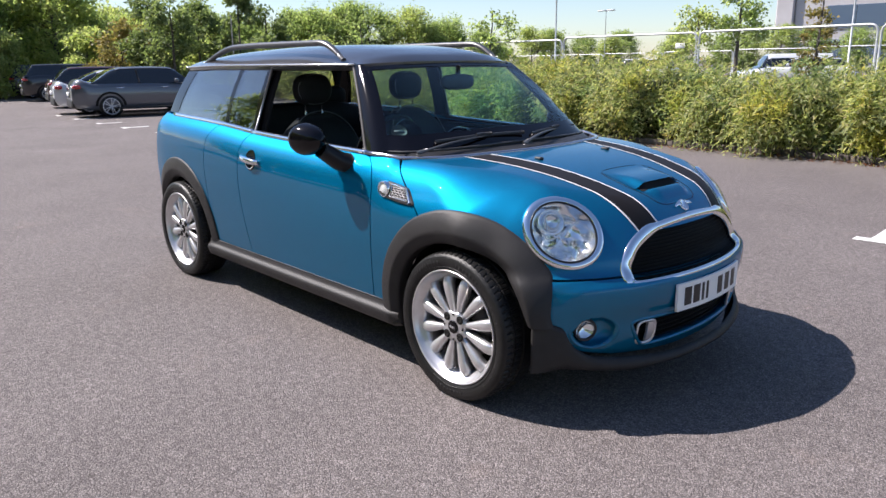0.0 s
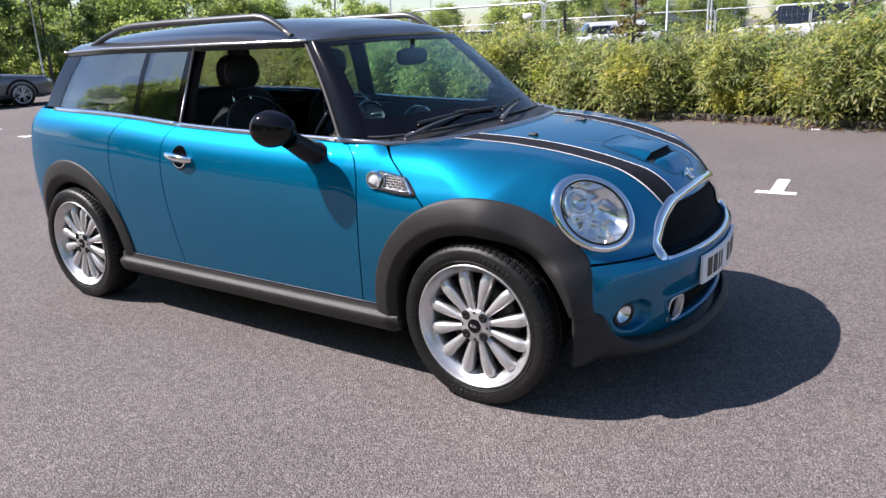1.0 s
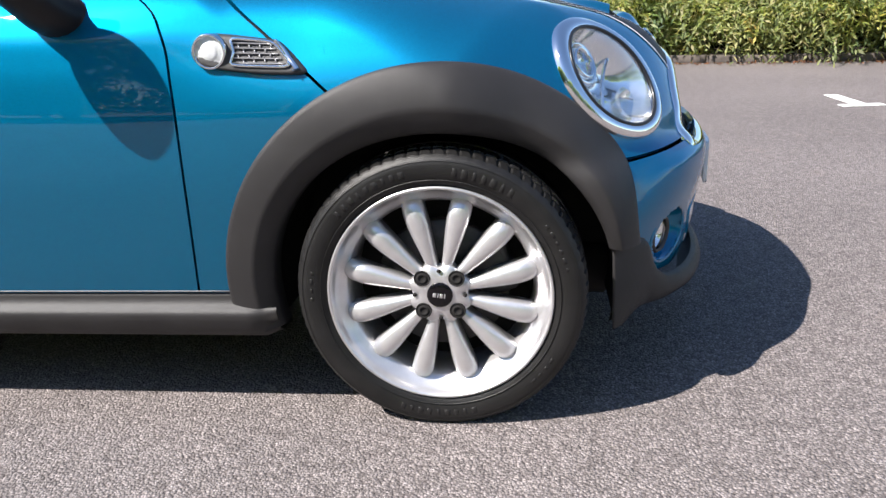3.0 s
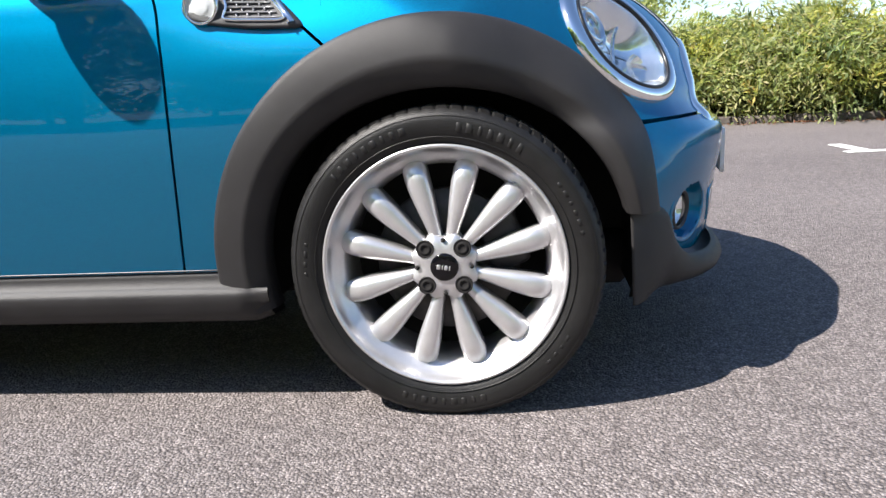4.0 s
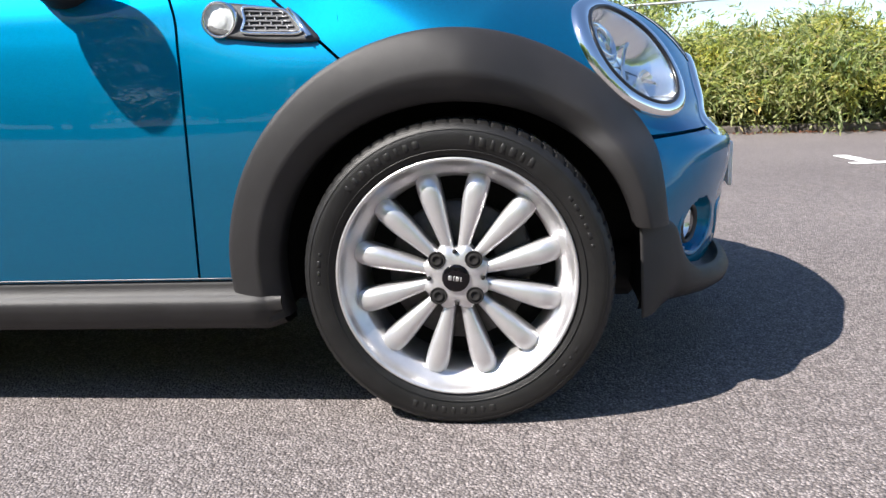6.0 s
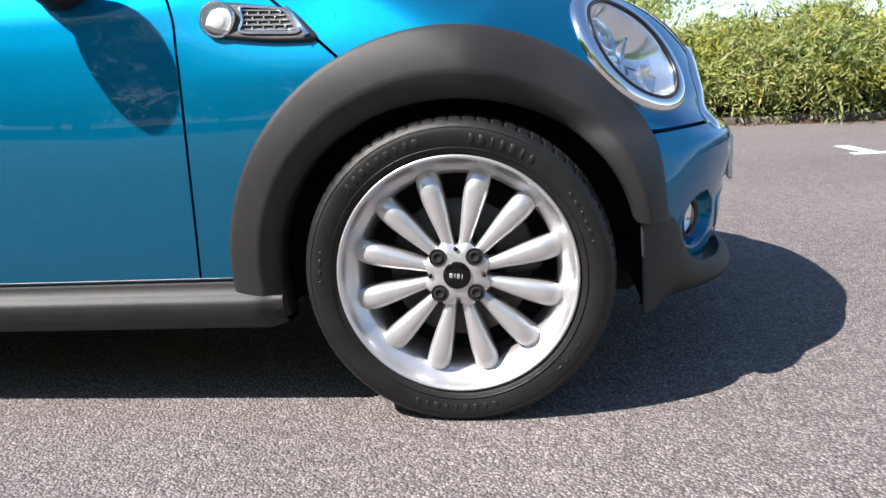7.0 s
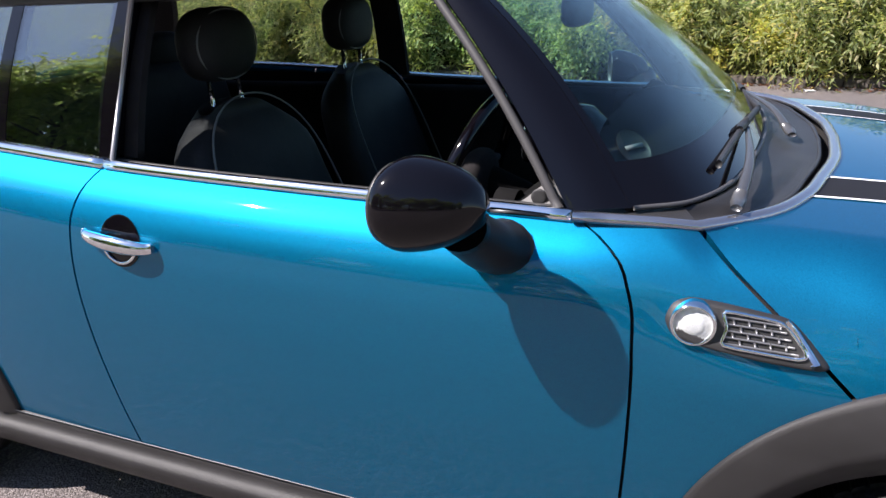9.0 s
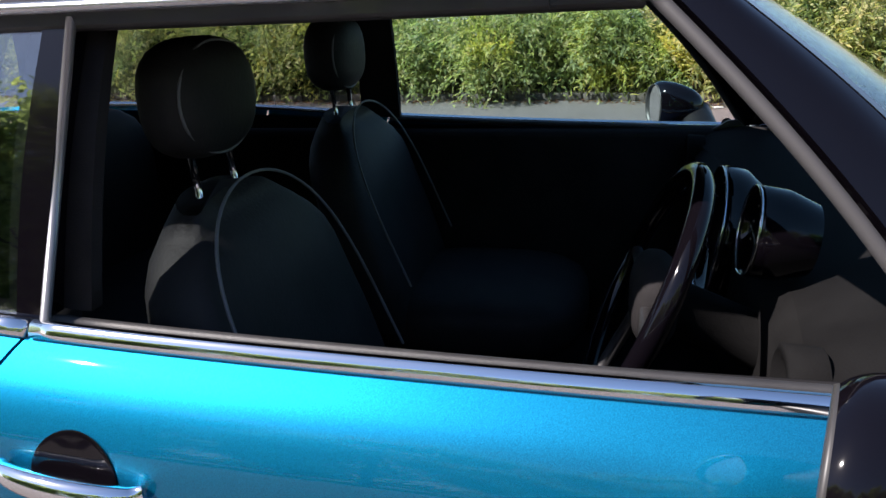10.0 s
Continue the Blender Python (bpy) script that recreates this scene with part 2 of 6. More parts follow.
def lathe(profile, sides=64, axis="y"):
    """A turned body from (radius, along) pairs round the y axis (or x, z)."""
    a = np.linspace(0, 2 * np.pi, sides, endpoint=False)
    pr = np.array(profile, float)
    r, h = pr[:, 0][:, None], np.broadcast_to(pr[:, 1][:, None], (len(pr), sides))
    c, s = r * np.cos(a), r * np.sin(a)
    order = {"y": (c, h, s), "x": (h, c, s), "z": (c, s, h)}[axis]
    return grid(np.stack(order, -1), close_v=True)


def box(lo, hi, bevel=0.0, segments=2):
    bm = bmesh.new()
    bmesh.ops.create_cube(bm, size=1.0)
    lo, hi = Vector(lo), Vector(hi)
    for v in bm.verts:
        v.co = Vector([(lo[i] + hi[i]) / 2 + v.co[i] * (hi[i] - lo[i]) for i in range(3)])
    if bevel:
        bmesh.ops.bevel(bm, geom=bm.edges[:], offset=bevel, segments=segments, profile=0.5, affect="EDGES")
    return bm


def box_data(lo, hi, bevel=0.0, segments=1):
    bm = box(lo, hi, bevel, segments)
    bm.verts.index_update()
    out = [tuple(v.co) for v in bm.verts], [tuple(v.index for v in f.verts) for f in bm.faces]
    bm.free()
    return out


def moved(shape, m):
    return [tuple(m @ Vector(v)) for v in shape[0]], shape[1]


def blob(centre, size, power=2.0, nu=24, nv=14):
    """A rounded body: a superellipsoid of half sizes."""
    u = np.linspace(0, 2 * np.pi, nu, endpoint=False)[:, None]
    w = np.linspace(-np.pi / 2, np.pi / 2, nv)[None]
    e = 2 / power

    def s(a):
        return np.sign(a) * np.abs(a) ** e

    p = np.stack([s(np.cos(w)) * s(np.cos(u)), s(np.cos(w)) * s(np.sin(u)), s(np.sin(w)) + 0 * u], -1) * np.array(size) + np.array(centre)
    return grid(p, close_u=True)


# ---- the blue car: its form ----
HUB_Z, AXLE, ARCH_OUT = 0.303, -2.547, 0.465
belt = curve((-3.2, 1.03), (-2.7, 1.022), (-2.0, 0.999), (-1.65, 0.975), (-1.1, 0.953), (-0.63, 0.942), (-0.3, 0.936))
flank = curve((0.10, 0.715), (0.18, 0.765), (0.30, 0.784), (0.45, 0.800), (0.60, 0.811), (0.72, 0.815), (0.80, 0.811),
              (0.86, 0.799), (0.91, 0.770), (0.95, 0.724), (1.0, 0.66))
taper = curve((-3.3, 0.20), (-3.1, 0.10), (-2.9, 0.05), (-2.6, 0.022), (-2.2, 0.007), (-1.8, 0.0), (0.6, 0.0))
ridge = curve((-0.9, 0.955), (-0.45, 0.950), (-0.2, 0.938), (0.0, 0.920), (0.2, 0.886), (0.35, 0.846), (0.5, 0.793), (0.7, 0.705))
nose = curve((0.12, 0.55), (0.18, 0.59), (0.24, 0.620), (0.30, 0.639), (0.40, 0.650), (0.47, 0.656), (0.52, 0.654), (0.545, 0.643),
             (0.565, 0.622), (0.62, 0.604), (0.70, 0.580), (0.80, 0.565), (0.95, 0.54))
tail = curve((0.2, -3.15), (0.4, -3.26), (0.6, -3.28), (0.9, -3.20), (1.05, -3.13))


def solid(p):
    """Positive inside the lower body, nought on its skin."""
    x, y, z = p[..., 0], np.abs(p[..., 1]), p[..., 2]
    zz = z - (belt(x) - 0.945) * step(z, 0.6, 0.95) * step(-x, 0.5, 0.9)
    d1 = flank(zz) - taper(x) - y - 0.016 * step(zz, 0.52, 0.88) * step(x, -1.9, -0.6)
    d1 = d1 - 0.046 * step(z, 0.70, 0.92) * step(x, -0.62, -0.22) * (1 - step(x, 0.22, 0.50))      # the wing leans in over the wheel
    d2 = ridge(x) - 0.035 * y**2 + 0.4 * step(-x, 0.6, 0.9) + 0.06 * step(-x, 0.40, 0.52) - z
    d3 = nose(z) - 0.35 * y**2 - 0.33 * y**4 - x
    d4 = x - tail(z) - 0.22 * y**2
    r = 0.06 + 0.14 * step(y, 0.25, 0.6) * step(x, -0.25, 0.2) * step(z, 0.40, 0.60) + 0.06 * step(x, -0.2, 0.2) + 0.10 * step(-x, 2.7, 3.0)
    return r - np.sqrt(sum(np.maximum(r - d, 0) ** 2 for d in (d1, d2, d3, d4)))


def skin(origin, way, off=0.0, far=2.5):
    """Where rays from inside the body leave its skin."""
    origin, way = np.broadcast_arrays(np.asarray(origin, float), unit(way))
    lo, hi = np.zeros(origin.shape[:-1]), np.full(origin.shape[:-1], far)
    for s in np.linspace(far, 0.02, 64):                   # the first way out, from the near end
        hi = np.where(solid(origin + s * way) <= 0, s, hi)
    lo = np.maximum(hi - far / 63, 0)
    for _ in range(26):
        mid = (lo + hi) / 2
        inside = solid(origin + mid[..., None] * way) > 0
        lo, hi = np.where(inside, mid, lo), np.where(inside, hi, mid)
    p = origin + lo[..., None] * way
    return p + off * normal(p) if off else p


def normal(p):
    e = 0.004
    g = np.stack([solid(p - e * a) - solid(p + e * a) for a in np.eye(3)], -1)
    return unit(g)


def side(x, z, off=0.0):
    """The flank on the right-hand side of the car, at x and z."""
    x, z = np.broadcast_arrays(np.asarray(x, float), np.asarray(z, float))
    return skin(np.stack([x, 0 * x, z], -1), np.array([0, -1.0, 0]), off)


def panel(points, skirt=0.014, keep=None):
    """A sheet-metal panel over points [u, v, 3], with turned-in edges."""
    n = normal(points)
    nu, nv = points.shape[:2]
    v, f = grid(points)
    mid = points[nu // 2, nv // 2]
    c = np.cross(points[nu // 2 + 1, nv // 2] - mid, points[nu // 2, nv // 2 + 1] - mid)
    if c @ n[nu // 2, nv // 2] < 0:
        f = [q[::-1] for q in f]
    if keep is not None:
        centres = np.array([np.mean([v[i] for i in q], 0) for q in f])
        ok = keep(centres)
        f = [q for q, k in zip(f, ok) if k]
    rim = [points[i, 0] for i in range(nu)] + [points[-1, j] for j in range(1, nv)]
    rim += [points[i, -1] for i in range(nu - 2, -1, -1)] + [points[0, j] for j in range(nv - 2, 0, -1)]
    rn = [n[i, 0] for i in range(nu)] + [n[-1, j] for j in range(1, nv)]
    rn += [n[i, -1] for i in range(nu - 2, -1, -1)] + [n[0, j] for j in range(nv - 2, 0, -1)]
    ring = np.stack([np.array(rim), np.array(rim) - skirt * np.array(rn)], 1)
    sv_, sf_ = grid(ring, close_u=True)
    sf_ = [q for q in sf_ if max(abs(sv_[i][1]) for i in q) > 0.003]      # none along the middle of the car
    return joined((v, f), (sv_, sf_))


def flipped(shape):
    """The mirror image on the other side of the car."""
    return [(x, -y, z) for x, y, z in shape[0]], [tuple(q)[::-1] for q in shape[1]]


def lerp(a, b, t):
    return a + (b - a) * t


car = thing("estate_car", "bright blue metallic small estate car with black roof and bonnet stripes", "car")

door_front = curve((0.28, -0.539), (0.45, -0.525), (0.613, -0.516), (0.75, -0.516), (0.847, -0.528), (0.90, -0.556), (0.926, -0.592), (0.948, -0.640))
door_rear = curve((0.28, -1.655), (0.45, -1.688), (0.654, -1.712), (0.80, -1.712), (0.895, -1.697), (0.95, -1.672), (0.99, -1.640))
club_rear = curve((0.28, -2.096), (0.45, -2.118), (0.65, -2.137), (0.809, -2.135), (0.93, -2.100), (1.01, -2.030))
GAP = 0.0028


def fender_edge(z):
    """The forward edge of the front wing panel: the bonnet seam above, the wheel arch below."""
    seam = -0.203 + (z - 0.731) / 0.205 * -0.240 + 0.006 * np.sin(np.clip((z - 0.731) / 0.205, 0, 1) * np.pi)
    arch = -np.sqrt(np.maximum(0.458**2 - (z - HUB_Z) ** 2, 0))
    return np.where(z > 0.7185, seam, arch)


U, V = np.linspace(0, 1, 44)[:, None], np.linspace(0, 1, 40)[None]


def flank_panel(front, rear, low, high):
    z = low + V * 1.0 * (high - low)
    x = lerp(front(z) - GAP, rear(z) + GAP, U)
    z = low + V * (belt(x) - low)
    x = lerp(front(z) - GAP, rear(z) + GAP, U)
    return side(x, z)


z_ = 0.303 + V * (0.939 - 0.303)
x_ = lerp(fender_edge(z_) - GAP, door_front(z_) + GAP, U)
WING = side(x_, z_)
DOOR = flank_panel(door_front, door_rear, 0.303, 0.95)
CLUB = flank_panel(door_rear, club_rear, 0.303, 0.98)


def quarter_points():
    xs = np.linspace(0, 1, 60)[:, None]
    z = 0.30 + V * 0.7
    x = lerp(club_rear(z) - GAP, -3.0 + 0 * z, xs)
    d = ARCH_OUT - 0.008
    low = np.where(np.abs(x - AXLE) < d, HUB_Z + np.sqrt(np.maximum(d**2 - (x - AXLE) ** 2, 0)), 0.29)
    for _ in range(3):
        z = low + V * (belt(x) - low)
        x = lerp(club_rear(z) - GAP, -3.0 + 0 * z, xs)
        low = np.where(np.abs(x - AXLE) < d, HUB_Z + np.sqrt(np.maximum(d**2 - (x - AXLE) ** 2, 0)), 0.29)
    return side(x, z)


QUARTER = quarter_points()
true_normals(part("front_wing", panel(WING), PAINT, car))
true_normals(part("front_wing", flipped(panel(WING)), PAINT, car))
door = true_normals(part("door", panel(DOOR), PAINT, car))
far_door = true_normals(part("door", flipped(panel(DOOR)), PAINT, car))
part("rear_door", panel(CLUB), PAINT, car)
part("side_panel", flipped(panel(CLUB)), PAINT, car)
part("rear_wing", panel(QUARTER), PAINT, car)
part("rear_wing", flipped(panel(QUARTER)), PAINT, car)


# rear end
a_ = np.linspace(0, 1, 36)[:, None]
_c = np.array([-2.75, 0, 0.6])
_s = side(np.array(-3.0), np.linspace(0.29, 1.03, 40))
_w0 = unit(_s - _c)
_w1 = unit(np.stack([np.full(40, -1.0), np.zeros(40), (np.linspace(0.29, 1.03, 40) - 0.6) / 0.5], -1))
_way = unit(lerp(_w0[None], _w1[None], a_[..., None] ** 0.8))
REAR = skin(_c, _way)
part("tailgate", panel(REAR), PAINT, car)
part("tailgate", flipped(panel(REAR)), PAINT, car)

# headlamp frame of reference
LAMP_N = unit(np.array([0.77, -0.48, 0.42]))
LAMP_C = skin(np.array([0.1, -0.35, 0.60]), np.array([0.353, -0.565, 0.712]) - np.array([0.1, -0.35, 0.60]))
LAMP_UP = unit(np.array([-0.16, 0.0, 0.26]) - LAMP_N * (np.array([-0.16, 0.0, 0.26]) @ LAMP_N))
LAMP_UP = unit(0.87 * LAMP_UP - 0.5 * np.cross(LAMP_UP, LAMP_N))
LAMP_ACROSS = np.cross(LAMP_UP, LAMP_N)
LAMP_A, LAMP_B = 0.136, 0.156                              # half width, half height of the bezel


def lamp_point(rho, phi, off=0.0):
    """A point over the headlamp: rho 1 is the rim of its bezel."""
    c, s = np.cos(phi), np.sin(phi)
    flat = LAMP_C + LAMP_A * (rho * c)[..., None] * LAMP_ACROSS + LAMP_B * (rho * s)[..., None] * LAMP_UP
    return skin(flat - 0.25 * LAMP_N, LAMP_N) + (off + 0.003 + 0 * c)[..., None] * LAMP_N


def over_lamp(p):
    d = np.stack([p[:, 0], -np.abs(p[:, 1]), p[:, 2]], -1) - LAMP_C
    return ((d @ LAMP_ACROSS) / LAMP_A) ** 2 + ((d @ LAMP_UP) / LAMP_B) ** 2


GRILLE_TOP, GRILLE_LOW = 0.706, 0.522


def grille_half(z):
    """Half width of the upper grille at a height."""
    t = np.clip((z - GRILLE_LOW) / (GRILLE_TOP - GRILLE_LOW), 0, 1)
    return 0.436 - 0.055 * t - 0.125 * t**4


def in_grille(p, grow=0.0):
    return (p[:, 0] > 0.3) & (p[:, 2] > GRILLE_LOW - grow) & (p[:, 2] < GRILLE_TOP + grow) & (np.abs(p[:, 1]) < grille_half(p[:, 2]) + grow)


# bonnet: rays from inside, between the lower seam and the edge below the windscreen
hood_edge = curve((0.0, -0.202), (0.2, -0.213), (0.343, -0.241), (0.475, -0.273), (0.60, -0.338), (0.69, -0.436))


def bonnet_low(u):
    u = np.asarray(u, float)
    t = np.clip(u / 0.2, 0, 1)
    z = lerp(0.936, 0.719, t)
    p1 = side(fender_edge(np.maximum(z, 0.7188)) + 2.2 * GAP, z)
    phi = np.radians(lerp(115.3, 33.6, np.clip((u - 0.2) / 0.4, 0, 1)))
    p2 = side(0.458 * np.cos(phi), HUB_Z + 0.458 * np.sin(phi))
    t3 = np.clip((u - 0.6) / 0.4, 0, 1)
    y = lerp(-0.735, 0.0, t3)
    p3 = np.stack([nose(0.56) - 0.35 * y**2 - 0.33 * y**4, y, 0 * y + 0.5575], -1)
    return np.where((u < 0.2)[:, None], p1, np.where((u < 0.6)[:, None], p2, p3))


def bonnet_high(u):
    y = -0.69 * (1 - np.asarray(u, float) ** 0.85)
    x = hood_edge(-y)
    return np.stack([x, y, ridge(x) - 0.035 * y**2], -1)


u_ = np.concatenate([np.linspace(0, 0.2, 24), np.linspace(0.2, 0.6, 60)[1:], np.linspace(0.6, 1, 70)[1:]])
BC = np.array([-0.45, 0.0, 0.42])
lo_, hi_ = bonnet_low(u_), bonnet_high(u_)
for _ in range(30):                                        # no kink where the arch ends
    lo_[70:94] = (lo_[69:93] + 2 * lo_[70:94] + lo_[71:95]) / 4
tgt = lerp(lo_[:, None], hi_[:, None], np.linspace(0, 1, 90)[None, :, None])
BONNET = skin(BC, tgt - BC)


def bonnet_keep(p):
    return (over_lamp(p) > 0.80) & ~in_grille(p, -0.008)


true_normals(part("bonnet", joined(panel(BONNET, keep=bonnet_keep), flipped(panel(BONNET, keep=bonnet_keep))), PAINT, car))

# bumper
bump_low = path3((0, 0.385, -0.745, 0.545), (0.12, 0.392, -0.742, 0.47), (0.25, 0.402, -0.735, 0.380), (0.38, 0.47, -0.645, 0.288),
                 (0.5, 0.54, -0.52, 0.250), (0.65, 0.60, -0.38, 0.234), (0.8, 0.63, -0.2, 0.224), (1, 0.65, 0, 0.220))
u_ = np.linspace(0, 1, 120)
y_ = lerp(-0.735, 0.0, u_)
top_ = np.stack([nose(0.55) - 0.35 * y_**2 - 0.33 * y_**4, y_, 0 * y_ + 0.5515], -1)
PC = np.array([0.0, 0.0, 0.38])
tgt = lerp(bump_low(u_)[:, None], top_[:, None], np.linspace(0, 1, 60)[None, :, None])
BUMPER = skin(PC, tgt - PC)
_bz = BUMPER[..., 2]
BUMPER = BUMPER + normal(BUMPER) * (0.014 * step(0.5515 - _bz, 0.004, 0.035) * (1 - step(0.5515 - _bz, 0.06, 0.20)) * step(np.linspace(0, 1, 120), 0.14, 0.34)[:, None] * (1 - 0.5 * step(np.linspace(0, 1, 120), 0.5, 0.8)[:, None]))[..., None]
FOG_C = skin(PC, np.array([0.52, -0.565, 0.352]) - PC)
FOG_N = normal(FOG_C[None])[0]
FOG_X = unit(np.cross(FOG_N, [0, 0, 1.0]))
FOG_Z = np.cross(FOG_X, FOG_N)


def mouth(p, grow=0.0):
    """The lower air intake."""
    y, z = np.abs(p[:, 1]), p[:, 2]
    t = np.clip((z - 0.262) / 0.118, 0, 1)
    return (p[:, 0] > 0.3) & (z > 0.262 - grow) & (z < 0.380 + grow) & (y < 0.36 + 0.07 * t + grow)


def over_fog(p):
    d = np.stack([p[:, 0], -np.abs(p[:, 1]), p[:, 2]], -1) - FOG_C
    return ((d @ FOG_X) / 0.088) ** 2 + ((d @ FOG_Z) / 0.062) ** 2


def bumper_keep(p):
    return ~in_grille(p, -0.008) & ~mouth(p, -0.004) & (over_fog(p) > 0.94)


bumper = part("front_bumper", joined(panel(BUMPER, keep=bumper_keep), flipped(panel(BUMPER, keep=bumper_keep))), PAINT, car)
_la = np.linspace(0, 1, 110)
_a0 = math.atan2(-0.748, 0.359)
_lw = np.stack([np.cos(_a0 * (1 - _la)), np.sin(_a0 * (1 - _la)), 0 * _la], -1)
LIP_LINE = skin(np.array([0, 0, 0.325]), _lw)
LIP_OUT = unit(normal(LIP_LINE) * np.array([1, 1, 0]))
lip_z = curve((0.30, 0.3835), (0.42, 0.3835), (0.435, 0.372), (0.455, 0.312), (0.48, 0.276), (0.54, 0.247), (0.60, 0.231), (0.63, 0.221), (0.66, 0.217))


def front_lip():
    """The plastic lip: from the front edge of the wheel arch round the corner to the middle."""
    v = np.array([0, 0.04, 0.12, 0.3, 0.5, 0.7, 0.85, 0.94, 1.0])[None]
    out = np.array([0.004, 0.013, 0.0155, 0.018, 0.020, 0.017, 0.008, -0.008, -0.03])[None]
    flare = 0.010 * step(_la, 0.15, 0.4)[:, None] * np.sin(v * np.pi)
    z = lerp(lip_z(LIP_LINE[:, 0])[:, None], lerp(0.200, 0.172, step(_la, 0.05, 0.55))[:, None], v)
    upright = 1 - step(_la, 0.0, 0.16)[:, None]            # straight down where it meets the wheel arch
    p = LIP_LINE[:, None] + LIP_OUT[:, None] * (lerp(out, 0.006 + 0.010 * np.sqrt(v), upright) + flare + 0.010 * upright)[..., None]
    p[..., 2] = z
    back = p[:1] + np.array([[[0.006, 0.035, 0]], [[0.004, 0.012, 0]], [[0.001, 0.002, 0]]])   # its edge turned in at the wheel arch
    return grid(np.concatenate([back, p]))


part("bumper_lip", joined(front_lip(), flipped(front_lip())), CLADDING, car, "grey black plastic lower bumper lip")

# dark shell behind the gaps and the underside
sx, sz = np.linspace(-3.0, 0.40, 70)[:, None], np.linspace(0.20, 1.0, 24)[None]
shell = side(sx + 0 * sz, np.minimum(sz, belt(sx) - 0.004) + 0 * sx) * 1.0
shell = shell - normal(shell) * 0.016
_k = lambda p: (p[:, 0] < -0.30) & (np.hypot(p[:, 0], p[:, 2] - HUB_Z) > 0.40) & (np.hypot(p[:, 0] - AXLE, p[:, 2] - HUB_Z) > 0.40) & ~((p[:, 0] > -0.25) & (p[:, 2] > 0.55))
_v, _f = grid(shell)
_cent = np.array([np.mean([_v[i] for i in q], 0) for q in _f])
_f = [q for q, k in zip(_f, _k(_cent)) if k]
part("inner_shell", joined((_v, _f), flipped((_v, _f))), TRIM_DARK, car, "dark inner shell behind the door gaps")
part("underbody", joined(box_data((-3.05, -0.50, 0.17), (0.40, 0.50, 0.30), 0.03), box_data((-2.10, -0.76, 0.19), (-0.42, 0.76, 0.30), 0.03)), VOID, car)
part("bulkhead", joined(box_data((-0.42, -0.60, 0.28), (-0.38, 0.60, 0.86), 0.01), box_data((0.10, -0.40, 0.30), (0.42, 0.40, 0.62), 0.02)), VOID, car)


# ---- wheel-arch cladding, sills ----
def arch_cladding(cx, a0, a1):
    rho = np.array([0.466, 0.4655, 0.462, 0.455, 0.43, 0.408, 0.4015, 0.396, 0.380, 0.366, 0.362, 0.362])[None]
    first = np.arcsin((0.3875 - HUB_Z) / rho) if a0 > 5 else np.radians(a0) + 0 * rho
    phi = lerp(first, np.radians(a1), np.linspace(0, 1, 84)[:, None])
    off = np.array([-0.004, 0.004, 0.008, 0.0105, 0.0155, 0.019, 0.0195, 0.0175, 0.0075, -0.002, -0.010, -0.05])[None]
    if a0 > 5:                                             # the front arch narrows towards the bumper
        rho = lerp(rho, np.minimum(rho, 0.362 + (rho - 0.362) * 0.66), 1 - step(np.degrees(phi), 12, 36))
    rho = rho - 0.022 * np.clip((0.43 - rho) / 0.06, 0, 1) * np.maximum(np.sin(phi), 0) ** 3      # deeper over the wheel
    if a0 > 5:
        rho = rho + 0.010 * np.clip((rho - 0.42) / 0.04, 0, 1) * np.maximum(np.sin(phi), 0) ** 3
    x, z = cx + rho * np.cos(phi), HUB_Z + rho * np.sin(phi)
    base = side(x, np.minimum(z, 0.9))
    if a0 > 5:
        off = off + 0.030 * step(x, 0.16, 0.36) * step(0.466 - rho, 0.0, 0.05) * (off > -0.04)
    base[..., 1] -= off
    return grid(base)


def arch_liner(cx):
    phi = np.radians(np.linspace(-14, 192, 44))[:, None]
    ys_ = np.array([-0.735, -0.72, -0.6, -0.46])[None]
    r = np.array([0.368, 0.38, 0.38, 0.38])[None]
    p = np.stack([cx + r * np.cos(phi), ys_ + 0 * phi, HUB_Z + r * np.sin(phi)], -1)
    cap = [(cx, -0.46, HUB_Z)] + [tuple(q) for q in p[:, -1]]
    return joined(grid(p), (cap, [(0, i + 1, i) for i in range(1, len(cap) - 1)]))


for cx, a0, a1 in ((0.0, 10.3, 193.0), (AXLE, -1.0, 181.0)):
    part("wheel_arch_cladding", arch_cladding(cx, a0, a1), CLADDING, car, "matt grey black plastic wheel arch")
    part("wheel_arch_cladding", flipped(arch_cladding(cx, a0, a1)), CLADDING, car, "matt grey black plastic wheel arch")
    part("wheel_arch_liner", arch_liner(cx), VOID, car)
    part("wheel_arch_liner", flipped(arch_liner(cx)), VOID, car)


def sill():
    xs = np.linspace(AXLE + 0.365, -0.366, 60)[:, None]
    prof = np.array([(0.775, 0.305), (0.788, 0.303), (0.789, 0.292), (0.792, 0.280), (0.800, 0.272), (0.811, 0.266), (0.814, 0.255), (0.811, 0.240),
                     (0.804, 0.222), (0.796, 0.205), (0.78, 0.195), (0.72, 0.19)])
    end = 0.5 * step(xs, -0.385, -0.366) ** 2
    y = -prof[:, 0][None] + 0.045 * end
    z = prof[:, 1][None] + 0.012 * end * (prof[:, 1][None] < 0.25)
    v, f = grid(np.stack([xs + 0 * y, y, z], -1))
    n = len(prof)
    ends = [tuple(range(n)), tuple(59 * n + i for i in range(n))]
    return v, f + ends


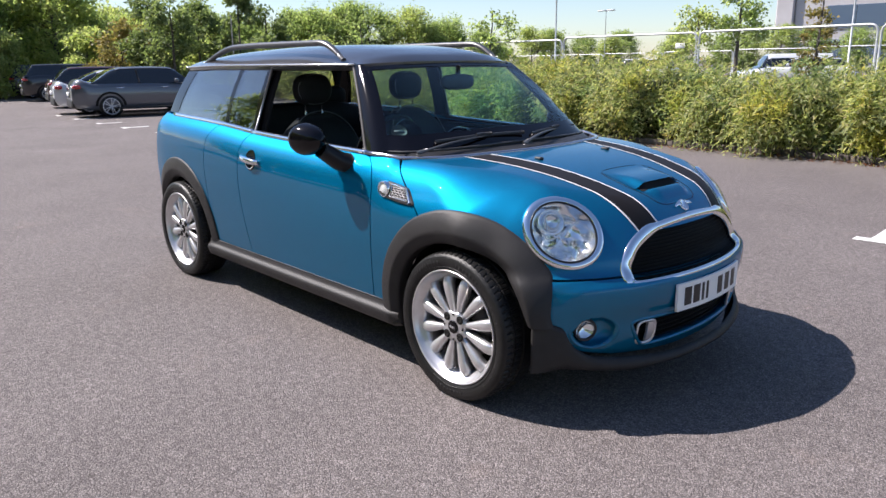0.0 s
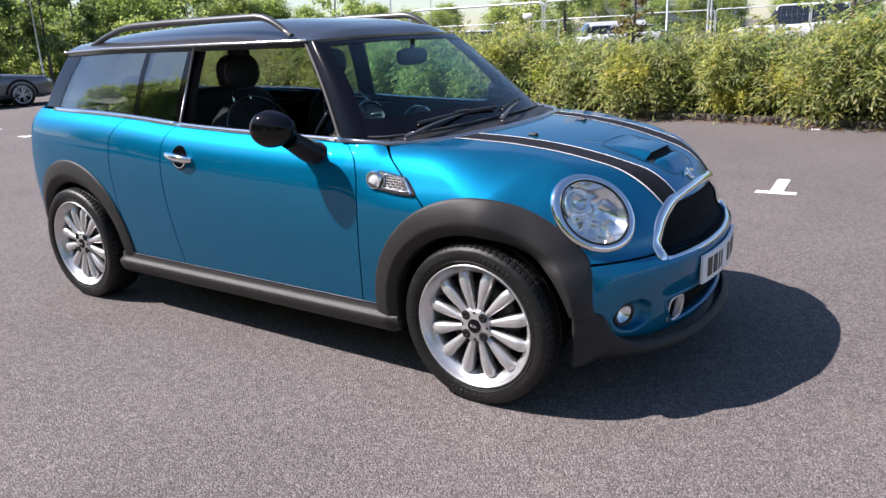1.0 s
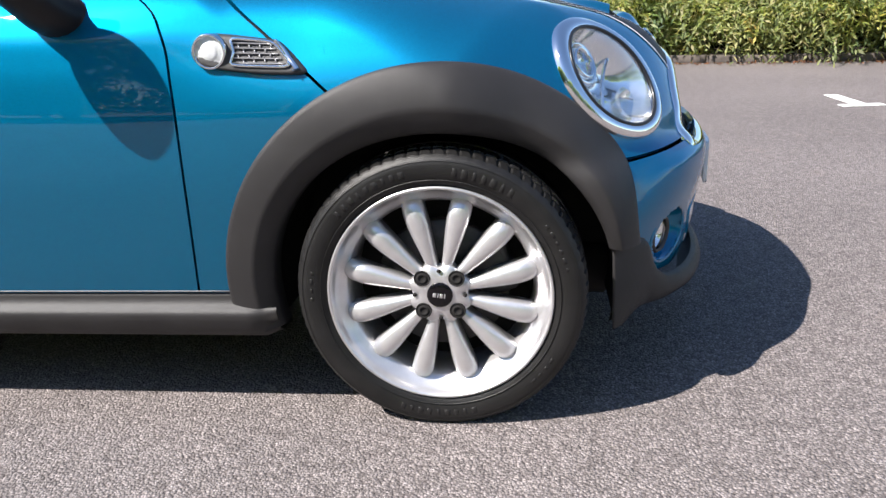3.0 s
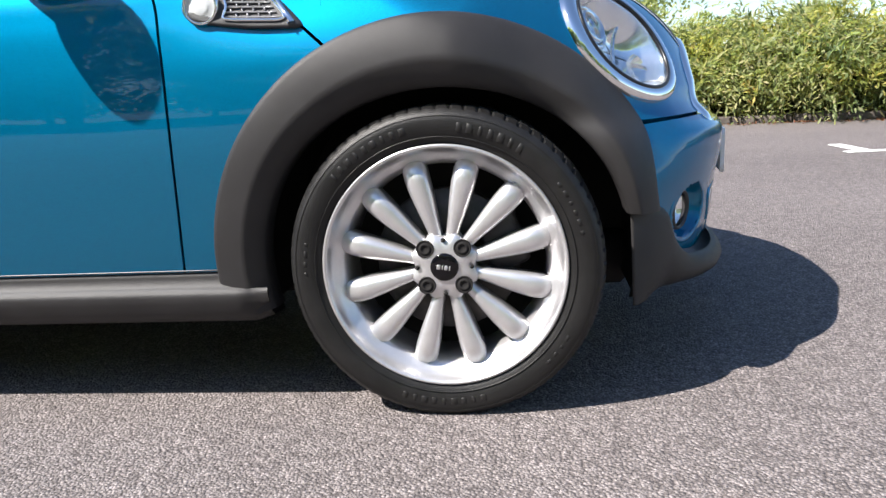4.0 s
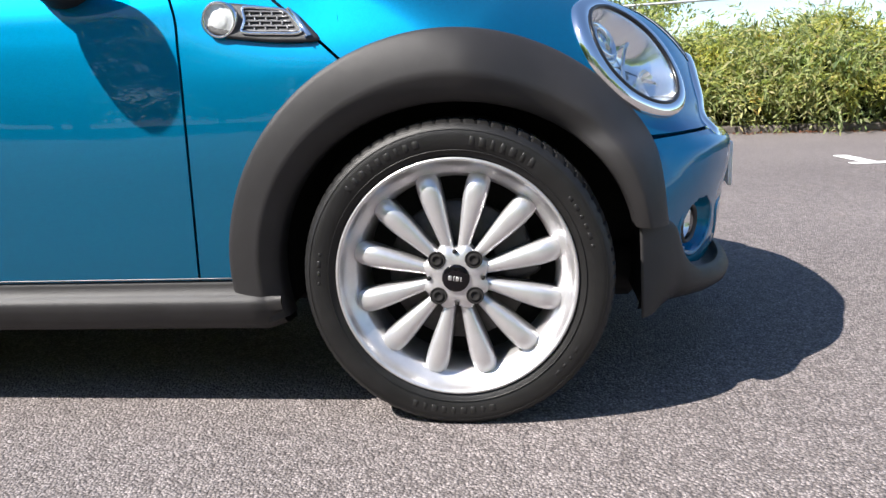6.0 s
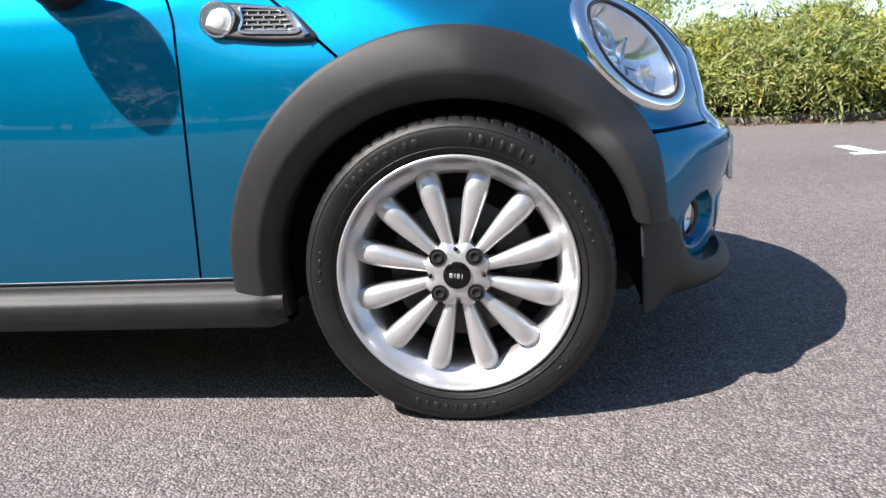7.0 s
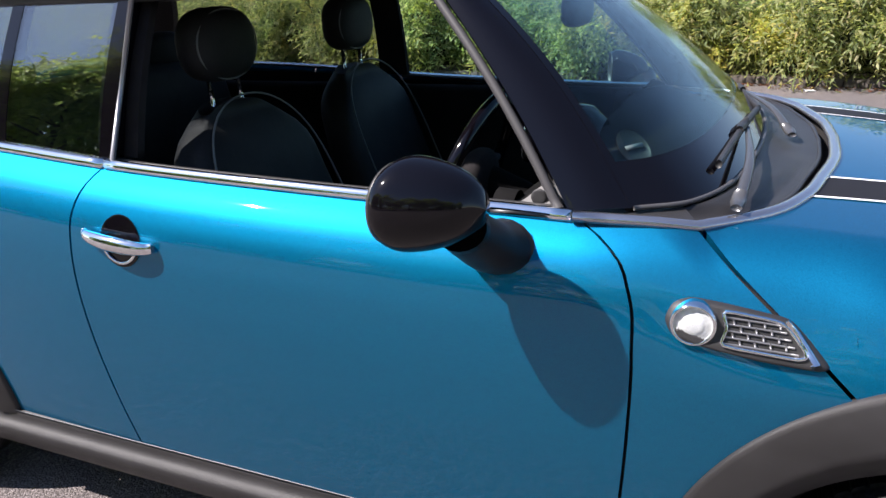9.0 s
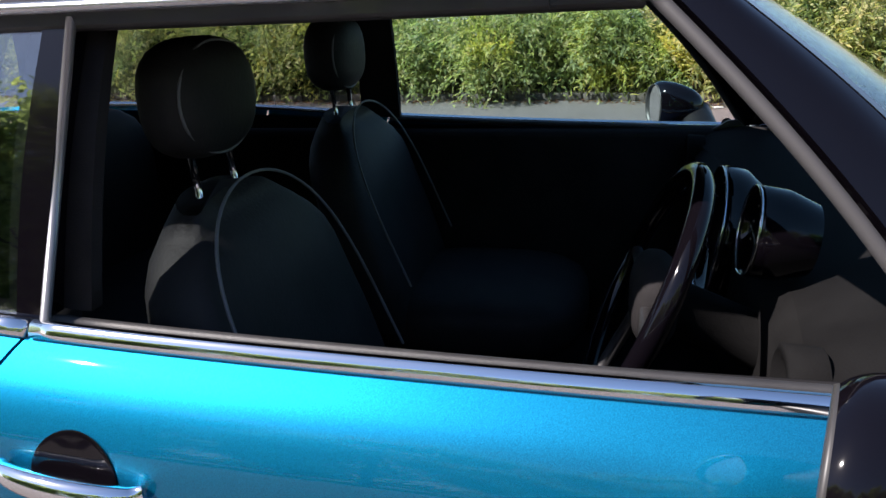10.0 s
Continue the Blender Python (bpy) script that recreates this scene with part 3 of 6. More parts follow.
part("sill", sill(), CLADDING, car, "matt grey black plastic sill cladding")
part("sill", flipped(sill()), CLADDING, car, "matt grey black plastic sill cladding")
_sx = np.linspace(-2.09, -0.46, 30)
_sp = np.stack([_sx, 0 * _sx - 0.7905, 0 * _sx + 0.3065], -1)
part("sill_strip", tube(_sp, 0.0018, 6), material("satin_sill_strip", (0.08, 0.08, 0.085), 0.45, metal=0.5), car, "thin bright strip along the sill")


# ---- greenhouse ----
roof_half = curve((-2.9, 0.560), (-2.5, 0.600), (-2.0, 0.615), (-1.6, 0.619), (-1.25, 0.594), (-0.95, 0.542), (-0.80, 0.515))
roof_line = lambda x: np.stack([x, -roof_half(x), 0 * x + 1.326 - 0.012 * step(-x, 2.2, 2.9)], -1)


def waist(x, off=0.0, up=0.0):
    x = np.asarray(x, float)
    p = side(x, belt(x))
    p[..., 1] += off
    p[..., 2] += up
    return p


def glass_patch(b0, b1, t0, t1, nu=14, nv=8, inset=0.012, bulge=0.012):
    """A side window between x of its lower edge and x of its upper edge."""
    u, v = np.linspace(0, 1, nu)[:, None], np.linspace(0, 1, nv)[None]
    lower = waist(lerp(b0, b1, u[:, 0]), inset, 0.012)
    upper = roof_line(lerp(t0, t1, u[:, 0])) + np.array([0, 0.010, -0.012])
    p = lerp(lower[:, None], upper[:, None], v[..., None])
    p[..., 1] -= bulge * np.sin(v * np.pi)
    return p


def sheet(p, thick=0.004, inward=(0, 1, 0)):
    q = p + thick * np.asarray(inward, float)
    a, b = grid(p), grid(q, flip=True)
    nu, nv = p.shape[:2]
    rim = [(i, 0) for i in range(nu)] + [(nu - 1, j) for j in range(1, nv)] + [(i, nv - 1) for i in range(nu - 2, -1, -1)] + [(0, j) for j in range(nv - 2, 0, -1)]
    ring = np.stack([np.array([p[i] for i in rim]), np.array([q[i] for i in rim])], 1)
    return joined(a, b, grid(ring, close_u=True))


def pillar(b0, b1, t0, t1, off=0.003, thick=0.03):
    p = glass_patch(b0, b1, t0, t1, 3, 10)
    p[..., 1] -= off
    return sheet(p, thick)


for flip in (False, True):
    f = flipped if flip else (lambda s: s)
    for b0, b1, t0, t1, name in ((-1.675, -1.972 - 0.0345 * flip, -1.643, -1.936 - 0.0345 * flip, "rear_door_window"), (-2.006, -2.715, -1.970, -2.575, "rear_side_window")):
        part(name, f(sheet(glass_patch(b0, b1, t0, t1))), DARK_GLASS, car, "dark tinted side window")
    part("window_pillar", f(pillar(-1.636, -1.676, -1.606, -1.644)), BLACK_PAINT, car)
    if not flip:
        part("window_pillar", f(pillar(-1.970, -2.008, -1.934, -1.972, 0.001)), BLACK_PAINT, car)
    inner_trim = pillar(-1.60, -1.715, -1.583, -1.688, -0.03, 0.02)
    part("pillar_trim", f(inner_trim), TRIM_DARK, car)
    part("window_pillar", f(pillar(-2.712, -2.86, -2.572, -2.74, 0.002)), BLACK_PAINT, car)
    _e = np.stack([waist(-1.634, 0.004, 0.01), roof_line(np.array(-1.604)) + [0, 0.004, -0.008]])
    part("window_edge_strip", f(tube(_e, 0.006, 8)), material("grey_satin_strip", (0.25, 0.25, 0.26), 0.3, metal=0.6), car, "satin grey strip on the door pillar")
    _b = np.linspace(-0.66, -1.64, 12)
    part("window_seal", f(tube(waist(_b, 0.026, 0.003), 0.008, 8)), BLACK_PLASTIC, car)
    # chrome strip along the waist, in three lengths
    for x0, x1 in ((-0.636, -1.646), (-1.654, -2.74)):
        xs = np.linspace(x0, x1, 30)
        w = waist(xs, 0.0, 0.004)
        prof = [(-0.013, -0.002), (-0.012, 0.005), (-0.006, 0.009), (0.004, 0.0095), (0.010, 0.006), (0.012, -0.010)]
        out = np.tile([0, -0.80, 0.60], (30, 1))
        acr = np.tile([0, 0.60, 0.80], (30, 1))
        part("waist_strip", f(ribbon(w, out, acr, prof)), CHROME, car, "chrome strip below the side windows")

part("door_window", flipped(sheet(glass_patch(-0.72, -1.632, -0.985, -1.602))), GLASS, car, "closed clear tinted door window")

# roof
rx = np.linspace(0, 1, 50)[:, None]
ry = np.linspace(-1, 1, 61)[None]
front_x = -0.835 - 0.115 * np.abs(ry) ** 4.0
X_ = lerp(front_x, -2.80 + 0.06 * ry**2, rx)
half = roof_half(X_)
prof_z = 1.0 - np.abs(ry) ** 3.6
crown = curve((0.0, 0.012), (0.03, 0.034), (0.12, 0.062), (0.37, 0.096), (0.77, 0.107), (1.3, 0.098), (1.75, 0.078), (2.1, 0.050))
Z_ = 1.326 - 0.012 * step(-X_, 2.2, 2.9) + crown(front_x - X_) * prof_z + 0.004
ROOF = np.stack([X_, half * np.sign(ry) * np.abs(ry) ** 0.92, Z_], -1)
part("roof", sheet(ROOF, 0.02, (0, 0, -1)), ROOF_PAINT, car, "gloss black painted roof")
_r = np.linspace(-0.95, -2.76, 40)
for f in (lambda s: s, flipped):
    part("roof_strip", f(tube(roof_line(_r) + [0, -0.002, 0.004], 0.007, 8)), material("satin_roof_strip", (0.5, 0.5, 0.52), 0.25, metal=0.9), car, "satin metal strip along the roof edge")
    part("window_header", f(tube(roof_line(np.linspace(-0.97, -2.74, 30)) + [0, 0.012, -0.012], 0.012, 8)), BLACK_PLASTIC, car)
    # roof rail
    t = np.linspace(0, 1, 40)
    h = np.clip(np.minimum(t / 0.13, (1 - t) / 0.30), 0, 1)
    rail = np.stack([lerp(-1.04, -2.58, t), 0 * t - 0.543 + 0.012 * step(t, 0.7, 1), 1.352 + 0.086 * np.sin(h * np.pi / 2) - 0.012 * step(t, 0.5, 1)], -1)
    part("roof_rail", f(tube(rail, 0.015 + 0.007 * h, 12, squash=0.75)), material("satin_grey_rail", (0.11, 0.11, 0.115), 0.35, metal=0.6), car, "satin grey roof rail")

# windscreen, pillars, cowl
screen_low = path3((0, -0.545, -0.686, 0.955), (0.15, -0.455, -0.615, 0.955), (0.3, -0.395, -0.45, 0.957), (0.5, -0.355, 0, 0.962),
                   (0.7, -0.395, 0.45, 0.957), (0.85, -0.455, 0.615, 0.955), (1, -0.545, 0.686, 0.955))
su = np.linspace(0, 1, 51)
low_s = screen_low(su)
yy = np.linspace(-1, 1, 51)
top_s = np.stack([-0.838 - 0.045 * np.abs(yy) ** 3.0, 0.524 * yy, 1.318 + 0.016 * (1 - yy**2)], -1)
sv = np.linspace(0, 1, 20)
SCREEN = lerp(low_s[:, None], top_s[:, None], sv[None, :, None])
SCREEN += (np.sin(sv * np.pi) * 0.022)[None, :, None] * np.array([0.6, 0, 0.8])
screen = part("windscreen", sheet(SCREEN[1:-1], 0.005, (-0.6, 0, -0.8)), GLASS, car, "clear tinted curved windscreen")
FRIT = SCREEN + np.array([0.6, 0, 0.8]) * 0.001
for sl in (FRIT[:2], FRIT[-2:]):
    part("screen_border", sheet(sl, 0.012, (-0.6, 0, -0.8)), BLACK_PAINT, screen, "black glass border")
part("screen_border", sheet(FRIT[1:-1, :4], 0.006, (-0.6, 0, -0.8)), BLACK_PAINT, screen, "black glass border")
part("screen_border", sheet(FRIT[1:-1, -2:], 0.006, (-0.6, 0, -0.8)), BLACK_PAINT, screen, "black glass border")


def a_pillar():
    v = np.linspace(0, 1, 20)
    inner = SCREEN[0]
    base, top = np.array([-0.640, -0.722, 0.952]), np.array([-0.952, -0.543, 1.328])
    outer = lerp(base, top, v[:, None])
    outer[:, 0] += 0.020 * np.sin(v * np.pi)
    outer[:, 1] -= 0.010 * np.sin(v * np.pi)
    w = np.linspace(0, 1, 7)
    p = lerp(outer[None], inner[None], w[:, None, None])
    p += (np.sin(w * np.pi) * 0.010)[:, None, None] * unit(np.array([0.5, -0.75, 0.4]))
    return p


AP = a_pillar()
apex = AP[0] + np.array([-0.016, 0.006, -0.004])
for f in (lambda s: s, flipped):
    part("windscreen_pillar", f(sheet(AP, 0.03, (-0.4, 0.7, 0))), BLACK_PAINT, car, "gloss black windscreen pillar")
    part("pillar_seal", f(tube(apex, 0.0085, 8)), material("grey_rubber_seal", (0.05, 0.048, 0.05), 0.6, spec=0.3), car, "grey rubber seal along the pillar")
    corner = np.array([apex[-1], apex[-1] + [-0.03, 0.004, 0.004], roof_line(np.array(-1.07)) + [0, 0.008, -0.012]])
    part("pillar_seal", f(tube(corner, 0.010, 8)), BLACK_PLASTIC, car)

cu = np.linspace(0, 1, 61)
cy = np.linspace(-0.69, 0.69, 61)
def behind_bonnet(back, up):
    x = hood_edge(np.abs(cy)) - back * (1 - 0.55 * np.abs(cy / 0.69) ** 4)
    return np.stack([x, cy * (1 - 0.2 * back), ridge(hood_edge(np.abs(cy))) - 0.035 * cy**2 + up], -1)


cl = screen_low(cu) + np.array([0.004, 0, -0.008])
cl[:, 1] = np.clip(cl[:, 1], -0.69, 0.69)
cv = np.linspace(0, 1, 12)
COWL = lerp(behind_bonnet(0.034, -0.004)[:, None], cl[:, None], cv[None, :, None])
COWL[..., 2] += (0.010 * step(np.abs(cy), 0.10, 0.34) * (1 - step(np.abs(cy), 0.52, 0.62)))[:, None] * (step(cv, 0.30, 0.42) - step(cv, 0.86, 1.0))[None] - (np.sin(cv * np.pi) * 0.008)[None]
scuttle = part("scuttle_panel", sheet(COWL, 0.01, (0, 0, -1)), GLOSS_PLASTIC, car, "black plastic panel below the windscreen")
part("scuttle_edge", tube(behind_bonnet(0.034, -0.005), 0.0045, 8), GLOSS_PLASTIC, scuttle)
part("bonnet_gap", grid(np.stack([behind_bonnet(0.0, -0.006), behind_bonnet(0.004, -0.045), behind_bonnet(0.034, -0.045), behind_bonnet(0.034, -0.012)], 1)), VOID, scuttle)
part("screen_seal", tube(screen_low(np.linspace(0.0, 1.0, 60)) + np.array([0.004, 0, 0.0]), 0.0045, 8), material("grey_screen_seal", (0.06, 0.058, 0.06), 0.45), screen, "grey rubber seal along the foot of the windscreen")
ee = np.stack([hood_edge(np.abs(cy)) - 0.005, cy, ridge(hood_edge(np.abs(cy))) - 0.035 * cy**2 + 0.001], -1)
ee = np.concatenate([[(-0.632, -0.730, 0.947), (-0.57, -0.722, 0.945), (-0.50, -0.710, 0.942)], ee, [(-0.50, 0.710, 0.942), (-0.57, 0.722, 0.945), (-0.632, 0.730, 0.947)]])
part("bonnet_edge_strip", tube(ee, 0.0125, 10, squash=0.8), material("satin_edge_strip", (0.42, 0.42, 0.46), 0.20, metal=0.9), car, "satin metal strip along the bonnet edge")
for f in (lambda s: s, flipped):
    outer_c = path3((0, -0.650, -0.722, 0.947), (0.5, -0.54, -0.712, 0.943), (1, -0.440, -0.688, 0.938))(np.linspace(0, 1, 9))
    inner_c = path3((0, -0.630, -0.66, 0.956), (0.5, -0.565, -0.62, 0.957), (1, -0.50, -0.56, 0.957))(np.linspace(0, 1, 9))
    part("corner_filler", f(sheet(lerp(outer_c[:, None], inner_c[:, None], np.linspace(0, 1, 4)[None, :, None]), 0.012, (0, 0, -1))), BLACK_PLASTIC, car)
# rear screen
ru, rv = np.linspace(-1, 1, 13)[:, None], np.linspace(0, 1, 6)[None]
RS = np.stack([lerp(-3.02, -2.80, rv) + 0.06 * ru**2, lerp(0.62, 0.56, rv) * ru, lerp(1.03, 1.30, rv) + 0 * ru], -1)
part("rear_screen", sheet(RS, 0.005, (1, 0, 0)), DARK_GLASS, car).visible_shadow = False
part("rear_shelf", box_data((-2.98, -0.62, 0.98), (-2.45, 0.62, 1.0), 0.005), TRIM_DARK, car)
part("headlining", sheet(ROOF[2:-2, 4:-4] - np.array([0, 0, 0.030]), 0.01, (0, 0, -1)), TRIM_DARK, car)


# ---- wheels ----
def spoke():
    s = np.linspace(0, 1, 20)
    r = 0.044 + 0.174 * s
    end = np.sqrt(np.clip(1 - ((s - 0.84) / 0.16).clip(0, 1) ** 2, 0, 1))
    wide = (0.0115 + 0.0125 * step(s, 0.0, 0.80)) * np.maximum(end, 0.02)
    tall = (0.011 + 0.009 * s) * np.maximum(end, 0.02)
    mid = -0.060 - 0.004 * np.sin(s * np.pi) + 0.010 * step(s, 0.72, 1.0)
    a = np.linspace(0, 2 * np.pi, 18, endpoint=False)[None]
    p = np.stack([r[:, None] + 0 * a, mid[:, None] - tall[:, None] * np.cos(a), wide[:, None] * np.sin(a)], -1)
    p[..., 1] = np.where(np.cos(a) < 0, mid[:, None] + 0.022, p[..., 1])
    return grid(p, close_v=True)


def tyre():
    prof = np.array([(0.225, -0.075), (0.238, -0.090), (0.246, -0.0955), (0.262, -0.1015), (0.280, -0.1030), (0.292, -0.0995), (0.2985, -0.0945),
                     (0.303, -0.0885), (0.3065, -0.078), (0.309, -0.066), (0.3095, -0.058), (0.3035, -0.0565), (0.3035, -0.0485), (0.310, -0.047), (0.310, -0.012), (0.3035, -0.011),
                     (0.3035, -0.002), (0.310, 0.0), (0.310, 0.06), (0.300, 0.092), (0.28, 0.103), (0.24, 0.09), (0.225, 0.075)])
    sides = 360
    a = np.linspace(0, 2 * np.pi, sides, endpoint=False)
    r = np.repeat(prof[:, 0][:, None], sides, 1)
    notch = (np.arange(sides) % 5) == 0
    for k in (8, 9, 10, 13, 14):
        r[k, np.roll(notch, k % 2)] -= 0.005
    r[7, notch] -= 0.002
    y = np.repeat(prof[:, 1][:, None], sides, 1)
    p = np.stack([r * np.cos(a), y, r * np.sin(a)], -1)
    p[..., 2] = np.maximum(p[..., 2], -HUB_Z + 0.0005)
    return grid(p[:8], close_v=True), grid(p[7:], close_v=True)


wheel = part("wheel", lathe([(0.234, -0.086), (0.2385, -0.090), (0.2385, -0.0945), (0.2355, -0.0965), (0.2325, -0.0955), (0.2300, -0.0915), (0.2275, -0.0845), (0.2235, -0.0765),
                             (0.2165, -0.0685), (0.2075, -0.0615), (0.1995, -0.052), (0.196, -0.030), (0.195, 0.0), (0.20, 0.08)], 120), ALLOY, car, "silver twelve-spoke alloy wheel")
wheel.location = (0, -0.722, HUB_Z)
part("tyre", tyre()[0], RUBBER, wheel, "worn black rubber tyre")
part("tread", tyre()[1], RUBBER, wheel, smooth=False)
for r_ring in (0.2520, 0.2905):
    part("sidewall_ring", lathe([(r_ring - 0.0012, -0.0975 - (r_ring > 0.26) * 0.0015), (r_ring, -0.1005 - (r_ring > 0.26) * 0.0008), (r_ring + 0.0012, -0.0985 - (r_ring > 0.26) * 0.0005)], 96), RUBBER, wheel)
_sm = mesh("spoke", *spoke())
_sm.materials.append(ALLOY)
for k in range(12):
    s = part("spoke", _sm, None, wheel)
    s.matrix_basis = Matrix.Rotation(radians(15 + 30 * k), 4, "Y")
ang_ = np.linspace(0, 2 * np.pi, 96, endpoint=False)
rr = 0.062 + 0.005 * np.cos(8 * ang_ + np.pi) ** 1
hub = np.stack([np.stack([q * rr * np.cos(ang_), 0 * ang_ + h, q * rr * np.sin(ang_)], -1) for q, h in ((1.05, -0.05), (1.03, -0.072), (0.97, -0.0775), (0.5, -0.0795), (0.02, -0.0795))])
part("hub", grid(hub, close_v=True), ALLOY, wheel)
_bolt = mesh("wheel_bolt", *joined(lathe([(0.0175, -0.0775), (0.0175, -0.0806), (0.0160, -0.0810), (0.0150, -0.0802), (0.0120, -0.0798), (0.0110, -0.0815), (0.0075, -0.0820), (0.0065, -0.0800), (0.0, -0.0800)], 20)))
_bolt.materials.append(VOID)
for k in range(4):
    b = part("wheel_bolt", _bolt, None, wheel, "black wheel bolt in its recess")
    t = radians(45 + 90 * k)
    b.location = (0.0515 * math.cos(t), 0, 0.0515 * math.sin(t))
_dot = mesh("hub_notch", *lathe([(0.0045, -0.0785), (0.0045, -0.0815), (0.0, -0.0817)], 10))
_dot.materials.append(VOID)
for k in range(4):
    b = part("hub_notch", _dot, None, wheel)
    t = radians(90 * k)
    b.location = (0.0535 * math.cos(t), 0, 0.0535 * math.sin(t))
cap = part("centre_cap", lathe([(0.0275, -0.078), (0.0275, -0.0825), (0.025, -0.0845), (0.015, -0.0855), (0.0, -0.086)], 32), BLACK_PAINT, wheel, "black centre cap with a silver mark")
for k, (x0, w) in enumerate(((-0.0145, 0.007), (-0.0045, 0.0022), (0.0005, 0.006), (0.0095, 0.0022))):
    bar = part("emblem_bar", box_data((x0, -0.0872, -0.0045), (x0 + w, -0.085, 0.0045), 0.0004), ALLOY, wheel)
    bar.matrix_basis = Matrix.Rotation(radians(8), 4, "Y")
part("brake_disc", lathe([(0.05, -0.015), (0.142, -0.015), (0.145, -0.01), (0.145, 0.008), (0.05, 0.008)], 48), STEEL, wheel, "grey steel brake disc")
part("brake_caliper", moved(box_data((-0.06, -0.04, 0.075), (0.06, 0.03, 0.16), 0.015, 2), Matrix.Rotation(radians(70), 4, "Y")), BLACK_PLASTIC, wheel)
part("wheel_back", lathe([(0.198, 0.045), (0.05, 0.03), (0.0, 0.03)], 32), VOID, wheel)
# raised marks on the sidewall, as plain bars
RAISED = material("raised_rubber", (0.012, 0.0115, 0.0115), 0.42, spec=0.35)
for k, (deg, n, high) in enumerate(((118, 9, 0.014), (66, 7, 0.018), (-95, 9, 0.014), (172, 4, 0.006), (22, 6, 0.007), (-40, 4, 0.006))):
    for i in range(n):
        w = 0.0035 + 0.003 * ((i * 7 + k) % 3) / 2
        b_ = part("sidewall_mark", box_data((-w, -0.1030, 0.271 - high / 2), (w, -0.1015, 0.271 + high / 2), 0.0006), RAISED, wheel)
        b_.matrix_basis = Matrix.Rotation(radians(90 - deg + (i - n / 2) * 4.2), 4, "Y")
for x, y, turn in ((AXLE, -0.722, 0), (0, 0.722, 180), (AXLE, 0.722, 180)):
    copy_thing(wheel, pose(x, y, HUB_Z, 0, 0, turn))

# ---- headlamps ----
ph = np.linspace(0, 2 * np.pi, 72, endpoint=False)


def headlamp_ring():
    rows = [lamp_point(np.full(72, q), ph, o) for q, o in ((1.02, -0.006), (1.015, 0.004), (0.99, 0.0085), (0.93, 0.011), (0.86, 0.0095), (0.825, 0.005), (0.815, -0.004), (0.80, -0.02))]
    return grid(np.stack(rows), close_v=True)


def headlamp_bowl():
    """A bright bowl pressed into broad smooth leaves."""
    q = np.linspace(0, 1, 22)[:, None]
    a = np.linspace(0, 2 * np.pi, 96, endpoint=False)[None]
    rim = lamp_point(np.full(96, 0.83), a[0])
    deep = -0.075 * (1 - q**2.6) - 0.016 * np.abs(np.sin(2.5 * a + 0.6)) * np.sin(q * np.pi) + 0.006 * np.sin(9 * q + 3 * a) * np.sin(q * np.pi)
    return grid(LAMP_C + deep[..., None] * LAMP_N + q[..., None] * (rim - LAMP_C)[None], close_v=True)


def headlamp_lens():
    rows = [lamp_point(np.full(72, q), ph, 0.0) + LAMP_N * (0.002 + 0.020 * (1 - (q / 0.84) ** 2)) for q in (0.84, 0.7, 0.5, 0.3, 0.1, 0.005)]
    return grid(np.stack(rows), close_v=True)


def lamp_frame(a, b, depth):
    return LAMP_C + a * LAMP_ACROSS + b * LAMP_UP + depth * LAMP_N


def lamp_disc(a, b, depth, profile):
    """A turned piece that looks along the headlamp's axis."""
    v, f = lathe(profile, 28, "x")
    n, u = LAMP_N, LAMP_UP
    s = np.cross(u, n)
    c = lamp_frame(a, b, depth)
    return [tuple(c + p[0] * n + p[1] * s + p[2] * u) for p in np.array(v)], f


BEZEL = material("black_lamp_edge", (0.01, 0.01, 0.012), 0.3)
for f in (lambda s: s, flipped):
    lamp = part("headlamp", f(headlamp_ring()), CHROME, car, "oval headlamp in a chrome surround")
    part("reflector", f(headlamp_bowl()), REFLECTOR, lamp)
    le = part("lens", f(headlamp_lens()), LENS, lamp)
    le.visible_shadow = False
    rim_ = lamp_point(np.full(72, 0.822), ph, 0.006)
    part("lens_seal", f(tube(rim_, 0.0045, 6, closed=True, up=LAMP_N)), BEZEL, lamp)
    part("projector", f(lamp_disc(0.016, 0.054, -0.055, [(0.036, -0.03), (0.037, 0.014), (0.033, 0.020), (0.028, 0.010), (0.026, -0.01)])), CHROME, lamp)
    part("projector_lens", f(lamp_disc(0.016, 0.054, -0.055, [(0.027, 0.006), (0.023, 0.018), (0.013, 0.026), (0.001, 0.029)])), LENS, lamp)
    part("projector_back", f(lamp_disc(0.016, 0.054, -0.055, [(0.028, 0.002), (0.016, -0.008), (0.001, -0.010)])), REFLECTOR, lamp)
    part("projector_ring", f(lamp_disc(0.016, 0.054, -0.056, [(0.050, -0.02), (0.051, 0.010), (0.045, 0.015), (0.039, 0.008), (0.038, -0.02)])), REFLECTOR, lamp, "bright ring round the projector")
    shelf = np.stack([lamp_frame(a_, -0.012 - 2.2 * (a_ - 0.01) ** 2, -0.040) for a_ in np.linspace(-0.085, 0.085, 14)])
    part("lamp_divider", f(tube(shelf, 0.0045, 8, up=LAMP_UP)), REFLECTOR, lamp)
    part("indicator_bowl", f(lamp_disc(-0.012, -0.080, -0.040, [(0.036, 0.022), (0.0345, 0.014), (0.024, -0.006), (0.001, -0.014)])), REFLECTOR, lamp)
    part("indicator_bulb", f(lamp_disc(-0.012, -0.080, -0.040, [(0.012, -0.01), (0.012, 0.012), (0.006, 0.02), (0.001, 0.021)])), LENS, lamp)

